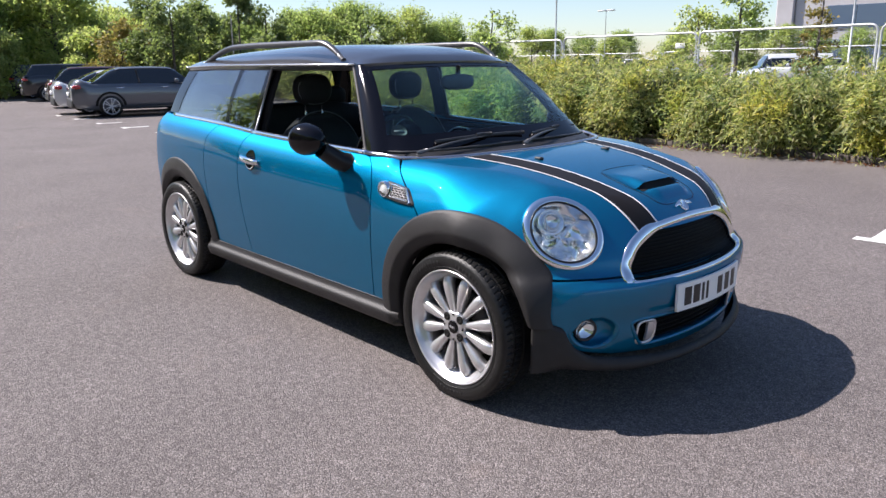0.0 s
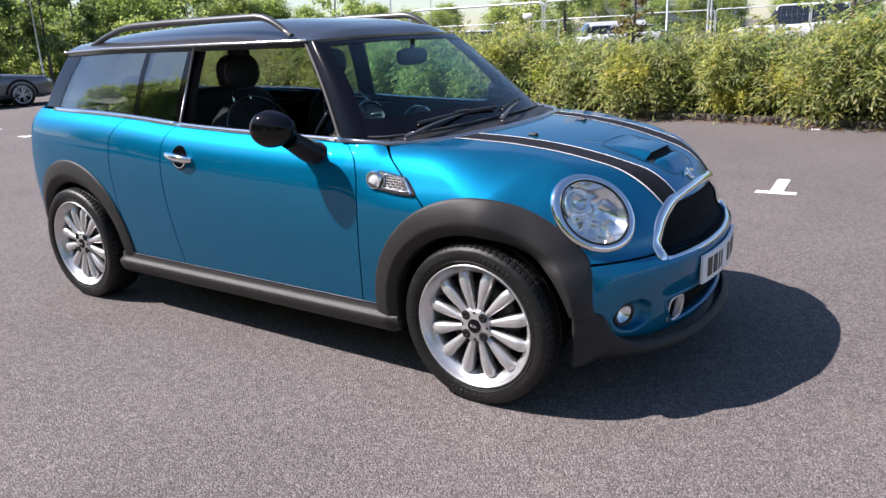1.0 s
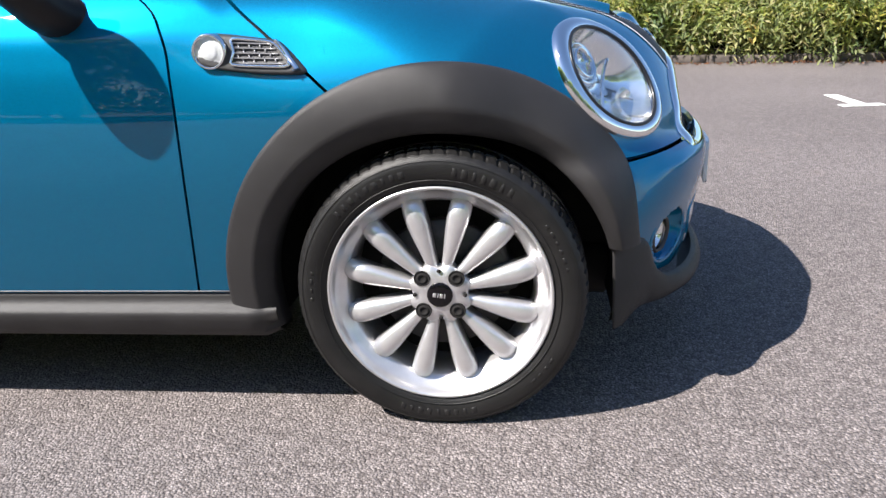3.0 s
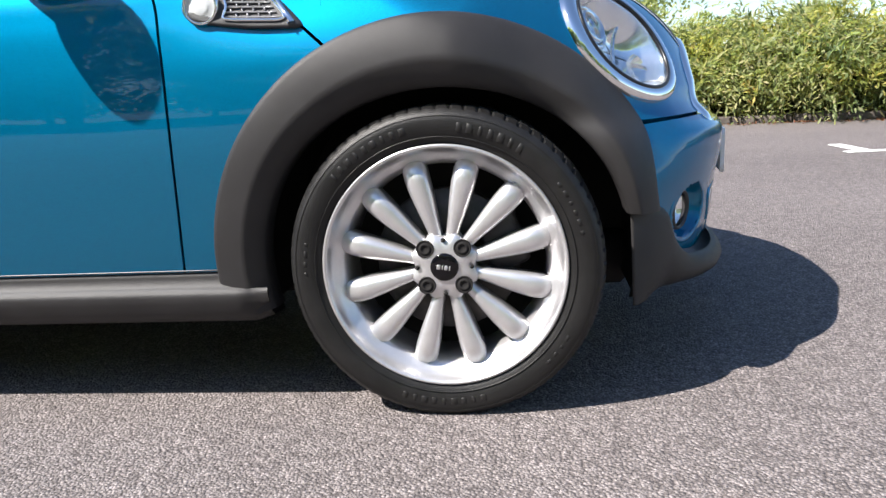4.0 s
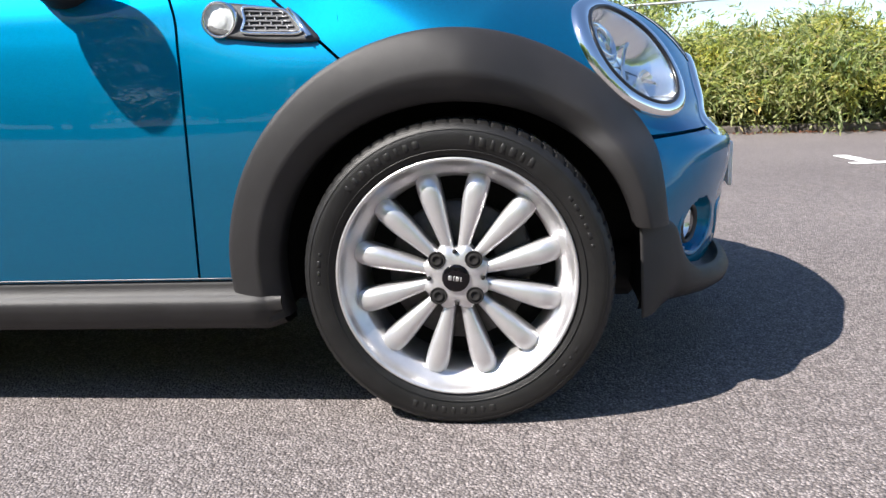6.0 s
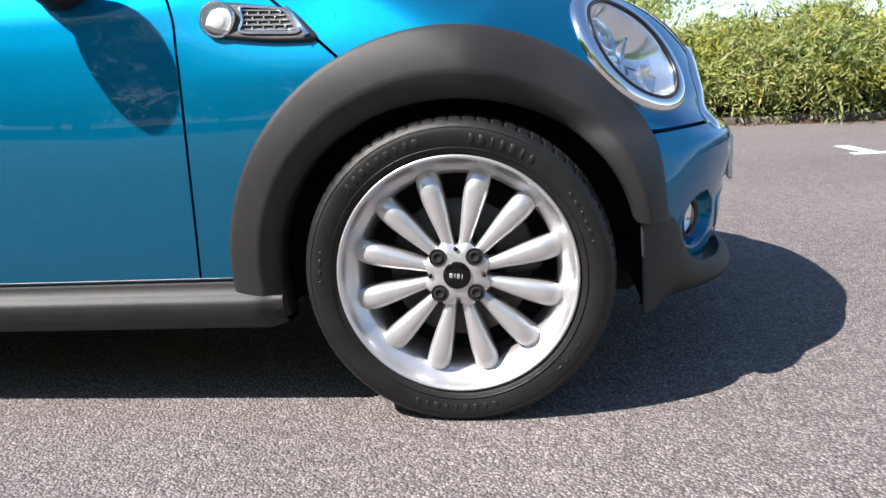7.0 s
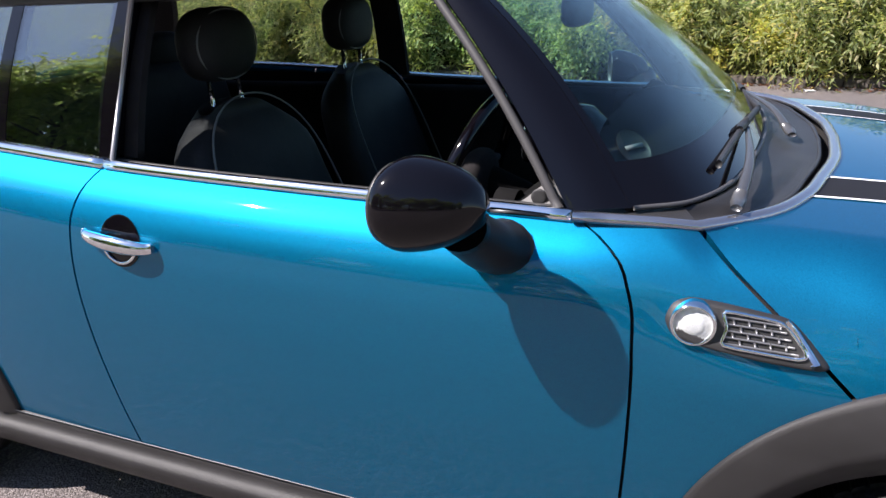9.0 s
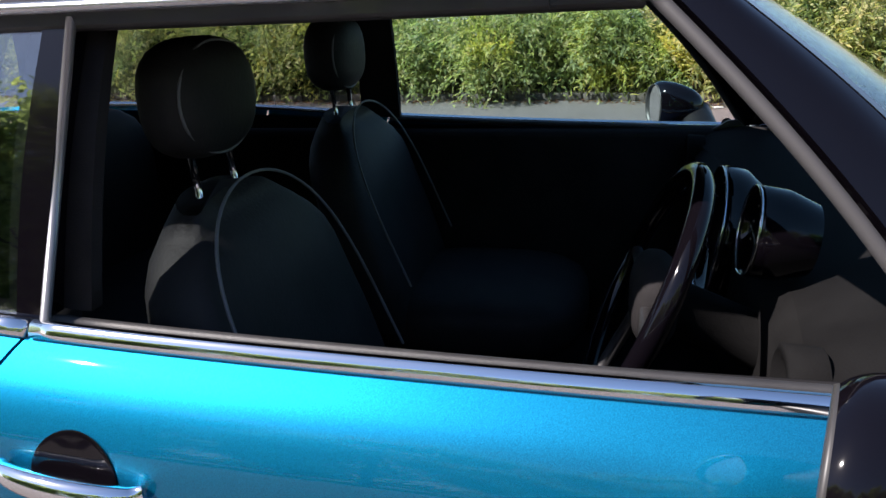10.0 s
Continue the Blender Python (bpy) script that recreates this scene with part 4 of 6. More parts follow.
# ---- grille, plate, lower intake, fog lamps ----
gz = np.concatenate([np.linspace(GRILLE_LOW, GRILLE_TOP, 24)])
left_ = np.stack([-grille_half(gz), gz], -1)
topn = np.stack([np.linspace(-grille_half(GRILLE_TOP), grille_half(GRILLE_TOP), 24), np.full(24, GRILLE_TOP) + 0.014 * np.cos(np.linspace(-1, 1, 24) * np.pi / 2)], -1)[1:-1]
right_ = np.stack([grille_half(gz[::-1]), gz[::-1]], -1)
lown = np.stack([np.linspace(grille_half(GRILLE_LOW), -grille_half(GRILLE_LOW), 40), np.full(40, GRILLE_LOW)], -1)[1:-1]
loop = np.concatenate([left_, topn, right_, lown])
lw = np.concatenate([np.full(24, 1.5), np.full(22, 0.95), np.full(24, 1.5), np.full(38, 0.8)])
for _ in range(2):
    loop = (np.roll(loop, 1, 0) + 2 * loop + np.roll(loop, -1, 0)) / 4
    lw = (np.roll(lw, 1) + 2 * lw + np.roll(lw, -1)) / 4


def front(y, z, off=0.0):
    y, z = np.broadcast_arrays(np.asarray(y, float), np.asarray(z, float))
    return skin(np.stack([0 * y, y * 0.9, z], -1), np.stack([1 + 0 * y, y * 0.1 / 0.6, 0 * y], -1), off)


gl = front(loop[:, 0], loop[:, 1])
gl[:, 0] = np.maximum(gl[:, 0], 0.05)
gn = unit(normal(gl) + np.array([0.8, 0, 0]))
ga = unit(np.cross(gn, unit(np.roll(gl, -1, 0) - np.roll(gl, 1, 0))))
ring_prof = np.array([(-0.018, -0.012), (-0.017, 0.006), (-0.010, 0.012), (0.0, 0.014), (0.012, 0.010), (0.018, 0.002), (0.017, -0.02)])
gl = gl - np.array([0.007, 0, 0])
ring = gl[:, None] + lw[:, None, None] * (ring_prof[None, :, :1] * ga[:, None]) + ring_prof[None, :, 1:] * gn[:, None]
grille = part("grille", grid(ring, close_u=True, close_v=True), CHROME, car, "black mesh grille in a chrome frame")
yb, zb_ = np.linspace(-1, 1, 60)[:, None], np.linspace(GRILLE_LOW - 0.005, GRILLE_TOP + 0.012, 20)[None]
back = front(yb * (grille_half(np.clip(zb_, GRILLE_LOW, GRILLE_TOP))), zb_ + 0 * yb) - np.array([0.03, 0, 0])
MESHBAR = material("black_grille_plastic", (0.006, 0.006, 0.006), 0.6, spec=0.12)
part("grille_backing", grid(back), MESHBAR, grille)
for k in range(14):
    z = GRILLE_LOW + 0.010 + k * 0.0128
    h = float(grille_half(np.array(z))) - 0.004
    y = np.linspace(-h, h, 40)
    pts = front(y, np.full(40, z)) - np.array([0.016, 0, 0])
    part("grille_bar", tube(pts - np.array([0.006, 0, 0]), 0.0030, 6), MESHBAR, grille)

yp = np.linspace(-0.232, 0.272, 24)[:, None]
zp = np.linspace(0.389, 0.499, 6)[None]
xp = 0.668 - 0.40 * yp**2 + 0 * zp
PL = np.stack([xp + 0.012, yp + 0 * zp, zp + 0 * yp], -1)
plate = part("number_plate", sheet(PL, 0.010, (-1, 0, 0)), PLATE, car, "white number plate with dark bars")
INK = material("plate_ink", (0.015, 0.015, 0.018), 0.4)
for k, c in enumerate((-0.172, -0.117, -0.073, -0.042, 0.062, 0.130, 0.198)):
    w = (0.021, 0.021, 0.008, 0.008, 0.021, 0.021, 0.021)[k]
    y = np.linspace(c - w, c + w, 5)[:, None]
    z = np.linspace(0.408, 0.481, 2)[None]
    B_ = np.stack([0.668 + 0.0125 - 0.40 * y**2 + 0.001 + 0 * z, y + 0 * z, z + 0 * y], -1)
    part("plate_bar", sheet(B_, 0.001, (-1, 0, 0)), INK, plate)

mz = np.linspace(0.262, 0.380, 14)
mh = 0.36 + 0.07 * np.clip((mz - 0.262) / 0.118, 0, 1)
m1 = np.concatenate([np.stack([-mh, mz], -1), np.stack([np.linspace(-0.43, 0.43, 50), np.full(50, 0.380)], -1)[1:-1],
                     np.stack([mh[::-1], mz[::-1]], -1), np.stack([np.linspace(0.36, -0.36, 50), np.full(50, 0.262)], -1)[1:-1]])
for _ in range(8):
    m1 = (np.roll(m1, 1, 0) + 2 * m1 + np.roll(m1, -1, 0)) / 4
ml = front(m1[:, 0], m1[:, 1])
mo = normal(ml)
ma = unit(np.cross(mo, unit(np.roll(ml, -1, 0) - np.roll(ml, 1, 0))))
mp = np.array([(0.010, -0.006), (0.006, 0.003), (-0.002, 0.004), (-0.008, 0.0), (-0.010, -0.03), (-0.006, -0.05)])
part("intake_rim", grid(ml[:, None] + mp[None, :, :1] * ma[:, None] * -1 + mp[None, :, 1:] * mo[:, None], close_u=True, close_v=True), PAINT, bumper)
yb, zb2 = np.linspace(-0.42, 0.42, 50)[:, None], np.linspace(0.255, 0.388, 10)[None]
part("intake_backing", grid(front(yb + 0 * zb2, zb2 + 0 * yb) - np.array([0.045, 0, 0])), MESHBAR, bumper)
for k in range(5):
    z = 0.276 + 0.022 * k
    y = np.linspace(-0.40, 0.40, 40)
    part("intake_bar", tube(front(y, np.full(40, z)) - np.array([0.035, 0, 0]), 0.004, 6), MESHBAR, bumper)
for s in (-1, 1):
    y0, y1, z0, z1 = s * 0.298, s * 0.385, 0.274, 0.368
    pts = np.array([(y0, z0), (y1, z0), (y1, z1), (y0, z1)])
    pts = np.concatenate([lerp(pts[i], pts[(i + 1) % 4], np.linspace(0, 1, 6)[:-1, None]) for i in range(4)])
    for _ in range(2):
        pts = (np.roll(pts, 1, 0) + 2 * pts + np.roll(pts, -1, 0)) / 4
    fp = front(pts[:, 0], pts[:, 1]) - np.array([0.004, 0, 0])
    yy0, yy1 = (0.300, 0.335)
    fz = np.linspace(0.282, 0.360, 6)[None]
    fy = s * np.linspace(yy0, yy1, 6)[:, None]
    part("duct_plate", sheet(front(fy + 0 * fz, fz + 0 * fy) - np.array([0.002, 0, 0]), 0.01, (-1, 0, 0)), ALLOY, bumper, "silver plate in the lower intake")
    part("brake_duct", tube(fp, 0.006, 8, closed=True, up=(1, 0, 0.01)), ALLOY, bumper, "silver framed brake duct")

for f in (lambda s: s, flipped):
    rows = []
    for q, d in ((1.17, -0.001), (1.14, 0.0022), (1.07, 0.003), (1.0, 0.0), (0.93, -0.012), (0.8, -0.030), (0.6, -0.042), (0.3, -0.047), (0.01, -0.048)):
        s0 = skin(FOG_C + 0.088 * q * np.cos(ph)[:, None] * FOG_X + 0.062 * q * np.sin(ph)[:, None] * FOG_Z - 0.2 * FOG_N, FOG_N)
        rows.append(s0 + d * FOG_N)
    part("lamp_pocket", f(grid(np.stack(rows), close_v=True)), PAINT, bumper, "scooped pocket round the fog lamp")
    c = FOG_C - 0.02 * FOG_N + 0.034 * FOG_X * (-1 if FOG_X[1] > 0 else 1) + 0.006 * FOG_Z
    v, q_ = lathe([(0.044, -0.03), (0.045, 0.010), (0.040, 0.016), (0.036, 0.010)], 28, "x")
    body_ = [tuple(c + p[0] * FOG_N + p[1] * FOG_X + p[2] * FOG_Z) for p in np.array(v)]
    part("fog_lamp", f((body_, q_)), BLACK_PLASTIC, bumper)
    v, q_ = lathe([(0.037, 0.004), (0.030, 0.012), (0.015, 0.016), (0.001, 0.017)], 28, "x")
    part("fog_lens", f(([tuple(c + p[0] * FOG_N + p[1] * FOG_X + p[2] * FOG_Z) for p in np.array(v)], q_)), LENS, bumper).visible_shadow = False
    v, q_ = lathe([(0.037, 0.002), (0.024, -0.012), (0.001, -0.018)], 28, "x")
    part("fog_reflector", f(([tuple(c + p[0] * FOG_N + p[1] * FOG_X + p[2] * FOG_Z) for p in np.array(v)], q_)), REFLECTOR, bumper)


# ---- bonnet stripes, scoop, washers, badge ----
def on_bonnet(x, y, off):
    x, y = np.broadcast_arrays(np.asarray(x, float), np.asarray(y, float))
    o = np.stack([x - 0.25 - 0.25 * step(x, 0.2, 0.6), y * 0.9, 0 * x + 0.5], -1)
    t = np.stack([x, y, ridge(x) - 0.035 * y**2], -1)
    return skin(o, t - o, off)


def stripe(y0f, y1f, y0r, y1r, off, mat, name, label=""):
    s = np.linspace(0, 1, 60)[:, None]
    w = np.linspace(0, 1, 7)[None]
    yf, yr = lerp(y0f, y1f, w), lerp(y0r, y1r, w)
    y = lerp(yf, yr, s ** 0.9)
    x = lerp(0.66, hood_edge(np.abs(yr)) + 0.006, s)
    p = on_bonnet(x, y, off)
    k = p[..., 2].min(1) > GRILLE_TOP - 0.012
    p = p[k]
    for f in (lambda q: q, flipped):
        v, q_ = grid(p)
        part(name, f((v, [t[::-1] for t in q_])), mat, car, label)


stripe(-0.203, -0.315, -0.345, -0.473, 0.0012, STRIPE, "bonnet_stripe", "black stripe with white edges along the bonnet")
stripe(-0.199, -0.207, -0.338, -0.347, 0.0020, WHITE, "stripe_edge", "thin white edge line of the stripe")
stripe(-0.311, -0.319, -0.471, -0.480, 0.0020, WHITE, "stripe_edge", "thin white edge line of the stripe")

s_ = np.linspace(0, 1, 24)[:, None]
w_ = np.linspace(-1, 1, 31)[None]
base_ = on_bonnet(lerp(0.215, 0.398, s_) + 0 * w_, w_ * (0.150 + 0.012 * s_), 0.0)
hump = 0.023 * step(s_, 0.05, 0.95) * (1 - step(np.abs(w_), 0.62, 1.0)) + 0.0012
scoop = part("bonnet_scoop", grid(base_ + hump[..., None] * np.array([0.25, 0, 0.97])), PAINT, car, "blue air scoop with a dark mouth on the bonnet")
lidp = (base_ + hump[..., None] * np.array([0.25, 0, 0.97]))[-1]
low_m = on_bonnet(np.full(31, 0.424), w_[0] * 0.140, 0.003)
MO = lerp(lidp[None] + np.array([-0.012, 0, -0.003]), low_m[None], np.linspace(0, 1, 5)[:, None, None])
part("scoop_mouth", grid(MO), VOID, scoop)
b2 = on_bonnet(lerp(0.412, 0.512, s_) + 0 * w_, w_ * lerp(0.150, 0.118, s_), 0.0)
h2 = 0.0008 + 0.016 * step(s_, 0.0, 0.30) * (1 - step(s_, 0.40, 1.0)) * (1 - step(np.abs(w_), 0.60, 1.0))
outline = np.array([(0.205, -0.165), (0.205, 0.165), (0.36, 0.178), (0.50, 0.145), (0.525, 0.10), (0.525, -0.10), (0.50, -0.145), (0.36, -0.178)])
outline = np.concatenate([lerp(outline[i], outline[(i + 1) % 8], np.linspace(0, 1, 9)[:-1, None]) for i in range(8)])
for _ in range(6):
    outline = (np.roll(outline, 1, 0) + 2 * outline + np.roll(outline, -1, 0)) / 4
part("scoop_seam", tube(on_bonnet(outline[:, 0], outline[:, 1], 0.0004), 0.0011, 6, closed=True), VOID, scoop)
part("scoop_lip", grid(b2 + h2[..., None] * np.array([0.3, 0, 0.95])), PAINT, scoop)
for s in (-1, 1):
    c = on_bonnet(np.array(-0.035), np.array(0.245 * s), 0.004)
    part("washer_nozzle", moved(box_data((-0.020, -0.012, -0.006), (0.018, 0.012, 0.007), 0.005, 2), Matrix.Translation(c)), BLACK_PLASTIC, car)
bc = on_bonnet(np.array(0.548), np.array(0.0), 0.004)
bn = normal(bc[None])[0]
bx = np.array([0, 1.0, 0])
bu = np.cross(bn, bx)
v, q_ = lathe([(0.026, -0.003), (0.027, 0.003), (0.022, 0.006), (0.020, 0.003), (0.001, 0.003)], 28, "x")
badge = part("badge", ([tuple(bc + p[0] * bn + p[1] * bx + p[2] * bu) for p in np.array(v)], q_), CHROME, car, "small chrome badge")
for s in (-1, 1):
    wing_line = np.stack([bc + s * t * bx + (0.010 - 5.0 * (t - 0.02) ** 2) * bu + 0.002 * bn for t in np.linspace(0.018, 0.062, 8)])
    part("badge_wing", tube(wing_line, np.linspace(0.0125, 0.0035, 8), 8, squash=0.35, up=bn), CHROME, badge)

# ---- side lamp and vent on the wing ----
VENT_GREY = material("satin_grey_vent", (0.22, 0.22, 0.23), 0.35, metal=0.6)
PEARL = mottled("pearly_reflector", (0.62, 0.63, 0.63), (0.88, 0.88, 0.88), 120.0, 0.34, metal=0.1)
for f in (lambda q: q, flipped):
    lx, lz = -0.428, 0.815
    surround = np.array([(-0.462, 0.815), (-0.452, 0.838), (-0.43, 0.846), (-0.395, 0.842), (-0.33, 0.832), (-0.302, 0.828), (-0.283, 0.812), (-0.250, 0.778),
                         (-0.248, 0.771), (-0.262, 0.768), (-0.33, 0.771), (-0.395, 0.780), (-0.43, 0.786), (-0.452, 0.794)])
    dense = np.concatenate([lerp(surround[i], surround[(i + 1) % 14], np.linspace(0, 1, 5)[:-1, None]) for i in range(14)])
    for _ in range(2):
        dense = (np.roll(dense, 1, 0) + 2 * dense + np.roll(dense, -1, 0)) / 4
    cen = np.array([-0.36, 0.807])
    rows = [side(*(cen + (dense - cen) * q).T, 0) + np.array([0, -o, 0]) for q, o in ((1.10, 0.0), (1.07, 0.006), (1.0, 0.010), (0.9, 0.011), (0.5, 0.010), (0.05, 0.010))]
    vent = part("side_vent", f(grid(np.stack(rows), close_v=True)), BLACK_PLASTIC, car, "chrome framed side vent with a round clear lamp")
    fr = np.array([(-0.388, 0.838), (-0.312, 0.829), (-0.298, 0.822), (-0.272, 0.793), (-0.270, 0.784), (-0.282, 0.781), (-0.388, 0.788), (-0.380, 0.812)])
    frd = np.concatenate([lerp(fr[i], fr[(i + 1) % 8], np.linspace(0, 1, 6)[:-1, None]) for i in range(8)])
    frd = (np.roll(frd, 1, 0) + 2 * frd + np.roll(frd, -1, 0)) / 4
    part("vent_frame", f(tube(side(*frd.T) + [0, -0.0125, 0], 0.0032, 6, closed=True, up=(0, 1, 0.01))), CHROME, vent)
    tip = np.array([(-0.300, 0.829), (-0.285, 0.815), (-0.255, 0.776), (-0.262, 0.772)])
    part("vent_frame", f(tube(side(*tip.T) + [0, -0.0115, 0], 0.005, 6)), CHROME, vent)
    for i in range(5):
        z = 0.8295 - 0.0092 * i - 0.001
        x_end = lerp(-0.303, -0.276, (0.826 - z) / 0.040)
        xs_ = np.linspace(-0.382, x_end, 8)
        part("vent_bar", f(tube(side(xs_, z - 0.0008 * np.linspace(0, 8, 8) * 0.8 + 0 * xs_) + [0, -0.0125, 0], 0.0019, 5)), VENT_GREY, vent)
        if i == 4:
            continue
        for j in range(5):
            x0 = -0.372 + 0.021 * j + 0.0105 * (i % 2)
            if x0 < x_end - 0.004:
                tick = side(np.array([x0, x0 + 0.002]), np.array([z - 0.001, z - 0.0102]))
                part("vent_bar", f(tube(tick + [0, -0.0125, 0], 0.0019, 5, up=(1, 0, 0))), VENT_GREY, vent)
    lc = side(np.array(lx), np.array(lz)) + np.array([0, -0.0045, 0])
    part("lamp_ring", f(moved(lathe([(0.034, 0.012), (0.034, -0.014), (0.031, -0.016), (0.029, -0.013)], 32), Matrix.Translation(lc))), CHROME, vent)
    part("lamp_reflector", f(moved(lathe([(0.029, -0.0120), (0.0262, -0.0108), (0.0252, -0.0116), (0.0222, -0.0106), (0.0212, -0.0115), (0.0182, -0.0106), (0.0172, -0.0114), (0.010, -0.0120), (0.0005, -0.0124)], 40), Matrix.Translation(lc))), PEARL, vent)
    part("lamp_lens", f(moved(lathe([(0.030, -0.013), (0.022, -0.017), (0.010, -0.0185), (0.0005, -0.019)], 32), Matrix.Translation(lc))), LENS, vent).visible_shadow = False


# ---- door handles and mirrors ----
def handle_bar():
    t = np.linspace(0, 1, 20)
    c = lerp(side(np.array(-1.655), np.array(0.850)), side(np.array(-1.478), np.array(0.832)), t[:, None])
    c[:, 1] = c[:, 1].min() - 0.006 - 0.020 * np.sin(t * np.pi) ** 0.5
    r = 0.009 + 0.0085 * np.sin(np.clip(t, 0.02, 0.98) * np.pi) ** 0.4
    return tube(c, r, 12, squash=0.75, up=(0, 1, 0.01))


for f, own in ((lambda q: q, door), (flipped, far_door)):
    hc = np.array([-1.565, 0.838])
    # a flat disc on the door, black for the shade within the handle's recess
    rows = [side(hc[0] + q * 0.054 * np.cos(ph), hc[1] + q * 0.055 * np.sin(ph)) + np.array([0, d, 0]) for q, d in
            ((1.0, -0.0015), (0.98, -0.002), (0.9, -0.0015), (0.7, -0.0015), (0.45, -0.0015), (0.2, -0.0015), (0.0005, -0.0015))]
    part("recess_shade_disc", f(grid(np.stack(rows), close_v=True)), BLACK_PAINT, own, "flat black disc painted for the shaded recess behind the handle")
    part("handle", f(handle_bar()), CHROME, own, "chrome door handle")
    hook = np.stack([hc[0] + 0.046 * np.cos(np.linspace(3.5, 5.9, 14)), np.zeros(14), hc[1] + 0.046 * np.sin(np.linspace(3.5, 5.9, 14))], -1)
    hook[:, 1] = side(hook[:, 0], hook[:, 2])[:, 1] - 0.004
    part("recess_rim", f(tube(hook, 0.0035, 6, up=(0, 1, 0.01))), CHROME, own)
    # mirror
    ctr = np.array([-0.784, -0.925, 1.009]) + (np.array([-0.03, 0.05, -0.03]) if own is far_door else 0)
    u2 = np.linspace(0, 2 * np.pi, 40, endpoint=False)[:, None]
    w2 = np.linspace(0, 1, 16)[None]
    bulge_ = np.sqrt(np.clip(1 - w2**2.2, 0, 1)) * (1 - 0.13 * (1 - np.clip(w2 / 0.28, 0, 1)) ** 2)
    mx = lerp(-0.070, 0.074, w2 ** 1.15) + 0 * u2
    cq, sq = np.sign(np.cos(u2)) * np.abs(np.cos(u2)) ** 0.93, np.sign(np.sin(u2)) * np.abs(np.sin(u2)) ** 0.93
    mp_ = np.stack([ctr[0] + mx * 0.96 + 0.30 * 0.069 * cq * bulge_, ctr[1] + 0.069 * cq * bulge_ + 0.006 * w2, ctr[2] + 0.0745 * sq * bulge_ * (1 + 0.08 * cq)], -1)
    mir = part("wing_mirror", f(grid(mp_, close_u=True)), BLACK_PAINT, own, "gloss black rounded door mirror")
    rimb = np.stack([mp_[:, 0] + [0.016, 0, 0], ctr + (mp_[:, 0] - ctr) * [1, 0.999, 0.999] + [0.010, 0, 0], ctr + (mp_[:, 0] - ctr) * [1, 0.998, 0.998] + [-0.001, 0, 0], ctr + (mp_[:, 0] - ctr) * [1, 0.985, 0.985] + [-0.004, 0, 0], ctr + (mp_[:, 0] - ctr) * [1, 0.94, 0.94] + [-0.002, 0, 0], ctr + (mp_[:, 0] - ctr) * [1, 0.93, 0.93] + [0.006, 0, 0]])
    part("mirror_rim", f(grid(rimb, close_v=True)), material("satin_mirror_rim", (0.035, 0.033, 0.033), 0.45), mir, "satin grey rim round the mirror glass")
    inner2 = ctr + (mp_[:, 0] - ctr) * np.array([1, 0.93, 0.93]) + np.array([0.004, 0, 0])
    part("mirror_pane", f(([tuple(p) for p in inner2], [tuple(range(40))])), MIRROR, mir, smooth=False)
    arm = path3((0, -0.768, -0.885, 0.965), (0.4, -0.760, -0.835, 0.932), (0.75, -0.752, -0.792, 0.904), (1, -0.744, -0.755, 0.892))(np.linspace(0, 1, 12))
    part("mirror_arm", f(tube(arm, np.linspace(0.046, 0.060, 12), 18, squash=0.8)), material("black_mirror_foot", (0.009, 0.008, 0.009), 0.38, spec=0.3), mir)

# ---- wipers ----
WIPER_GREY = material("satin_wiper_arm", (0.05, 0.05, 0.053), 0.28, spec=0.6)
for base, elbow, end, b0, b1 in (((-0.385, -0.625, 0.957), (-0.375, -0.47, 0.984), (-0.388, -0.20, 1.000), (-0.425, -0.50, 0.990), (-0.372, 0.04, 0.998)),
                                 ((-0.300, -0.030, 0.957), (-0.335, 0.10, 0.984), (-0.420, 0.36, 0.995), (-0.372, 0.10, 0.988), (-0.470, 0.56, 0.992))):
    base, elbow, end, b0, b1 = map(np.array, (base, elbow, end, b0, b1))
    line = path3((0, *base), (0.4, *elbow), (1, *end))(np.linspace(0, 1, 16))
    wip = part("wiper", tube(line, np.linspace(0.0115, 0.005, 16), 8, squash=0.55), WIPER_GREY, car, "black windscreen wiper arm and blade")
    way = unit(elbow - base)
    part("wiper_cap", tube(np.array([base - 0.020 * way, base, base + 0.035 * way]) + np.array([0, 0, 0.002]), [0.009, 0.0125, 0.0115], 12, squash=0.7), material("light_wiper_cap", (0.12, 0.12, 0.125), 0.3, metal=0.5), wip, "light grey cap on the wiper pivot")
    bl = np.stack([lerp(b0, b1, t) + np.array([0, 0, 0.006 * math.sin(t * math.pi)]) for t in np.linspace(0, 1, 14)])
    blade = part("wiper_blade", tube(bl, 0.0065, 8, squash=1.3), BLACK_PLASTIC, wip)
    part("blade_clip", tube(np.stack([lerp(b0, b1, t) + np.array([0, 0, 0.012]) for t in (0.44, 0.5, 0.62)]), [0.008, 0.010, 0.007], 8), BLACK_PLASTIC, blade)

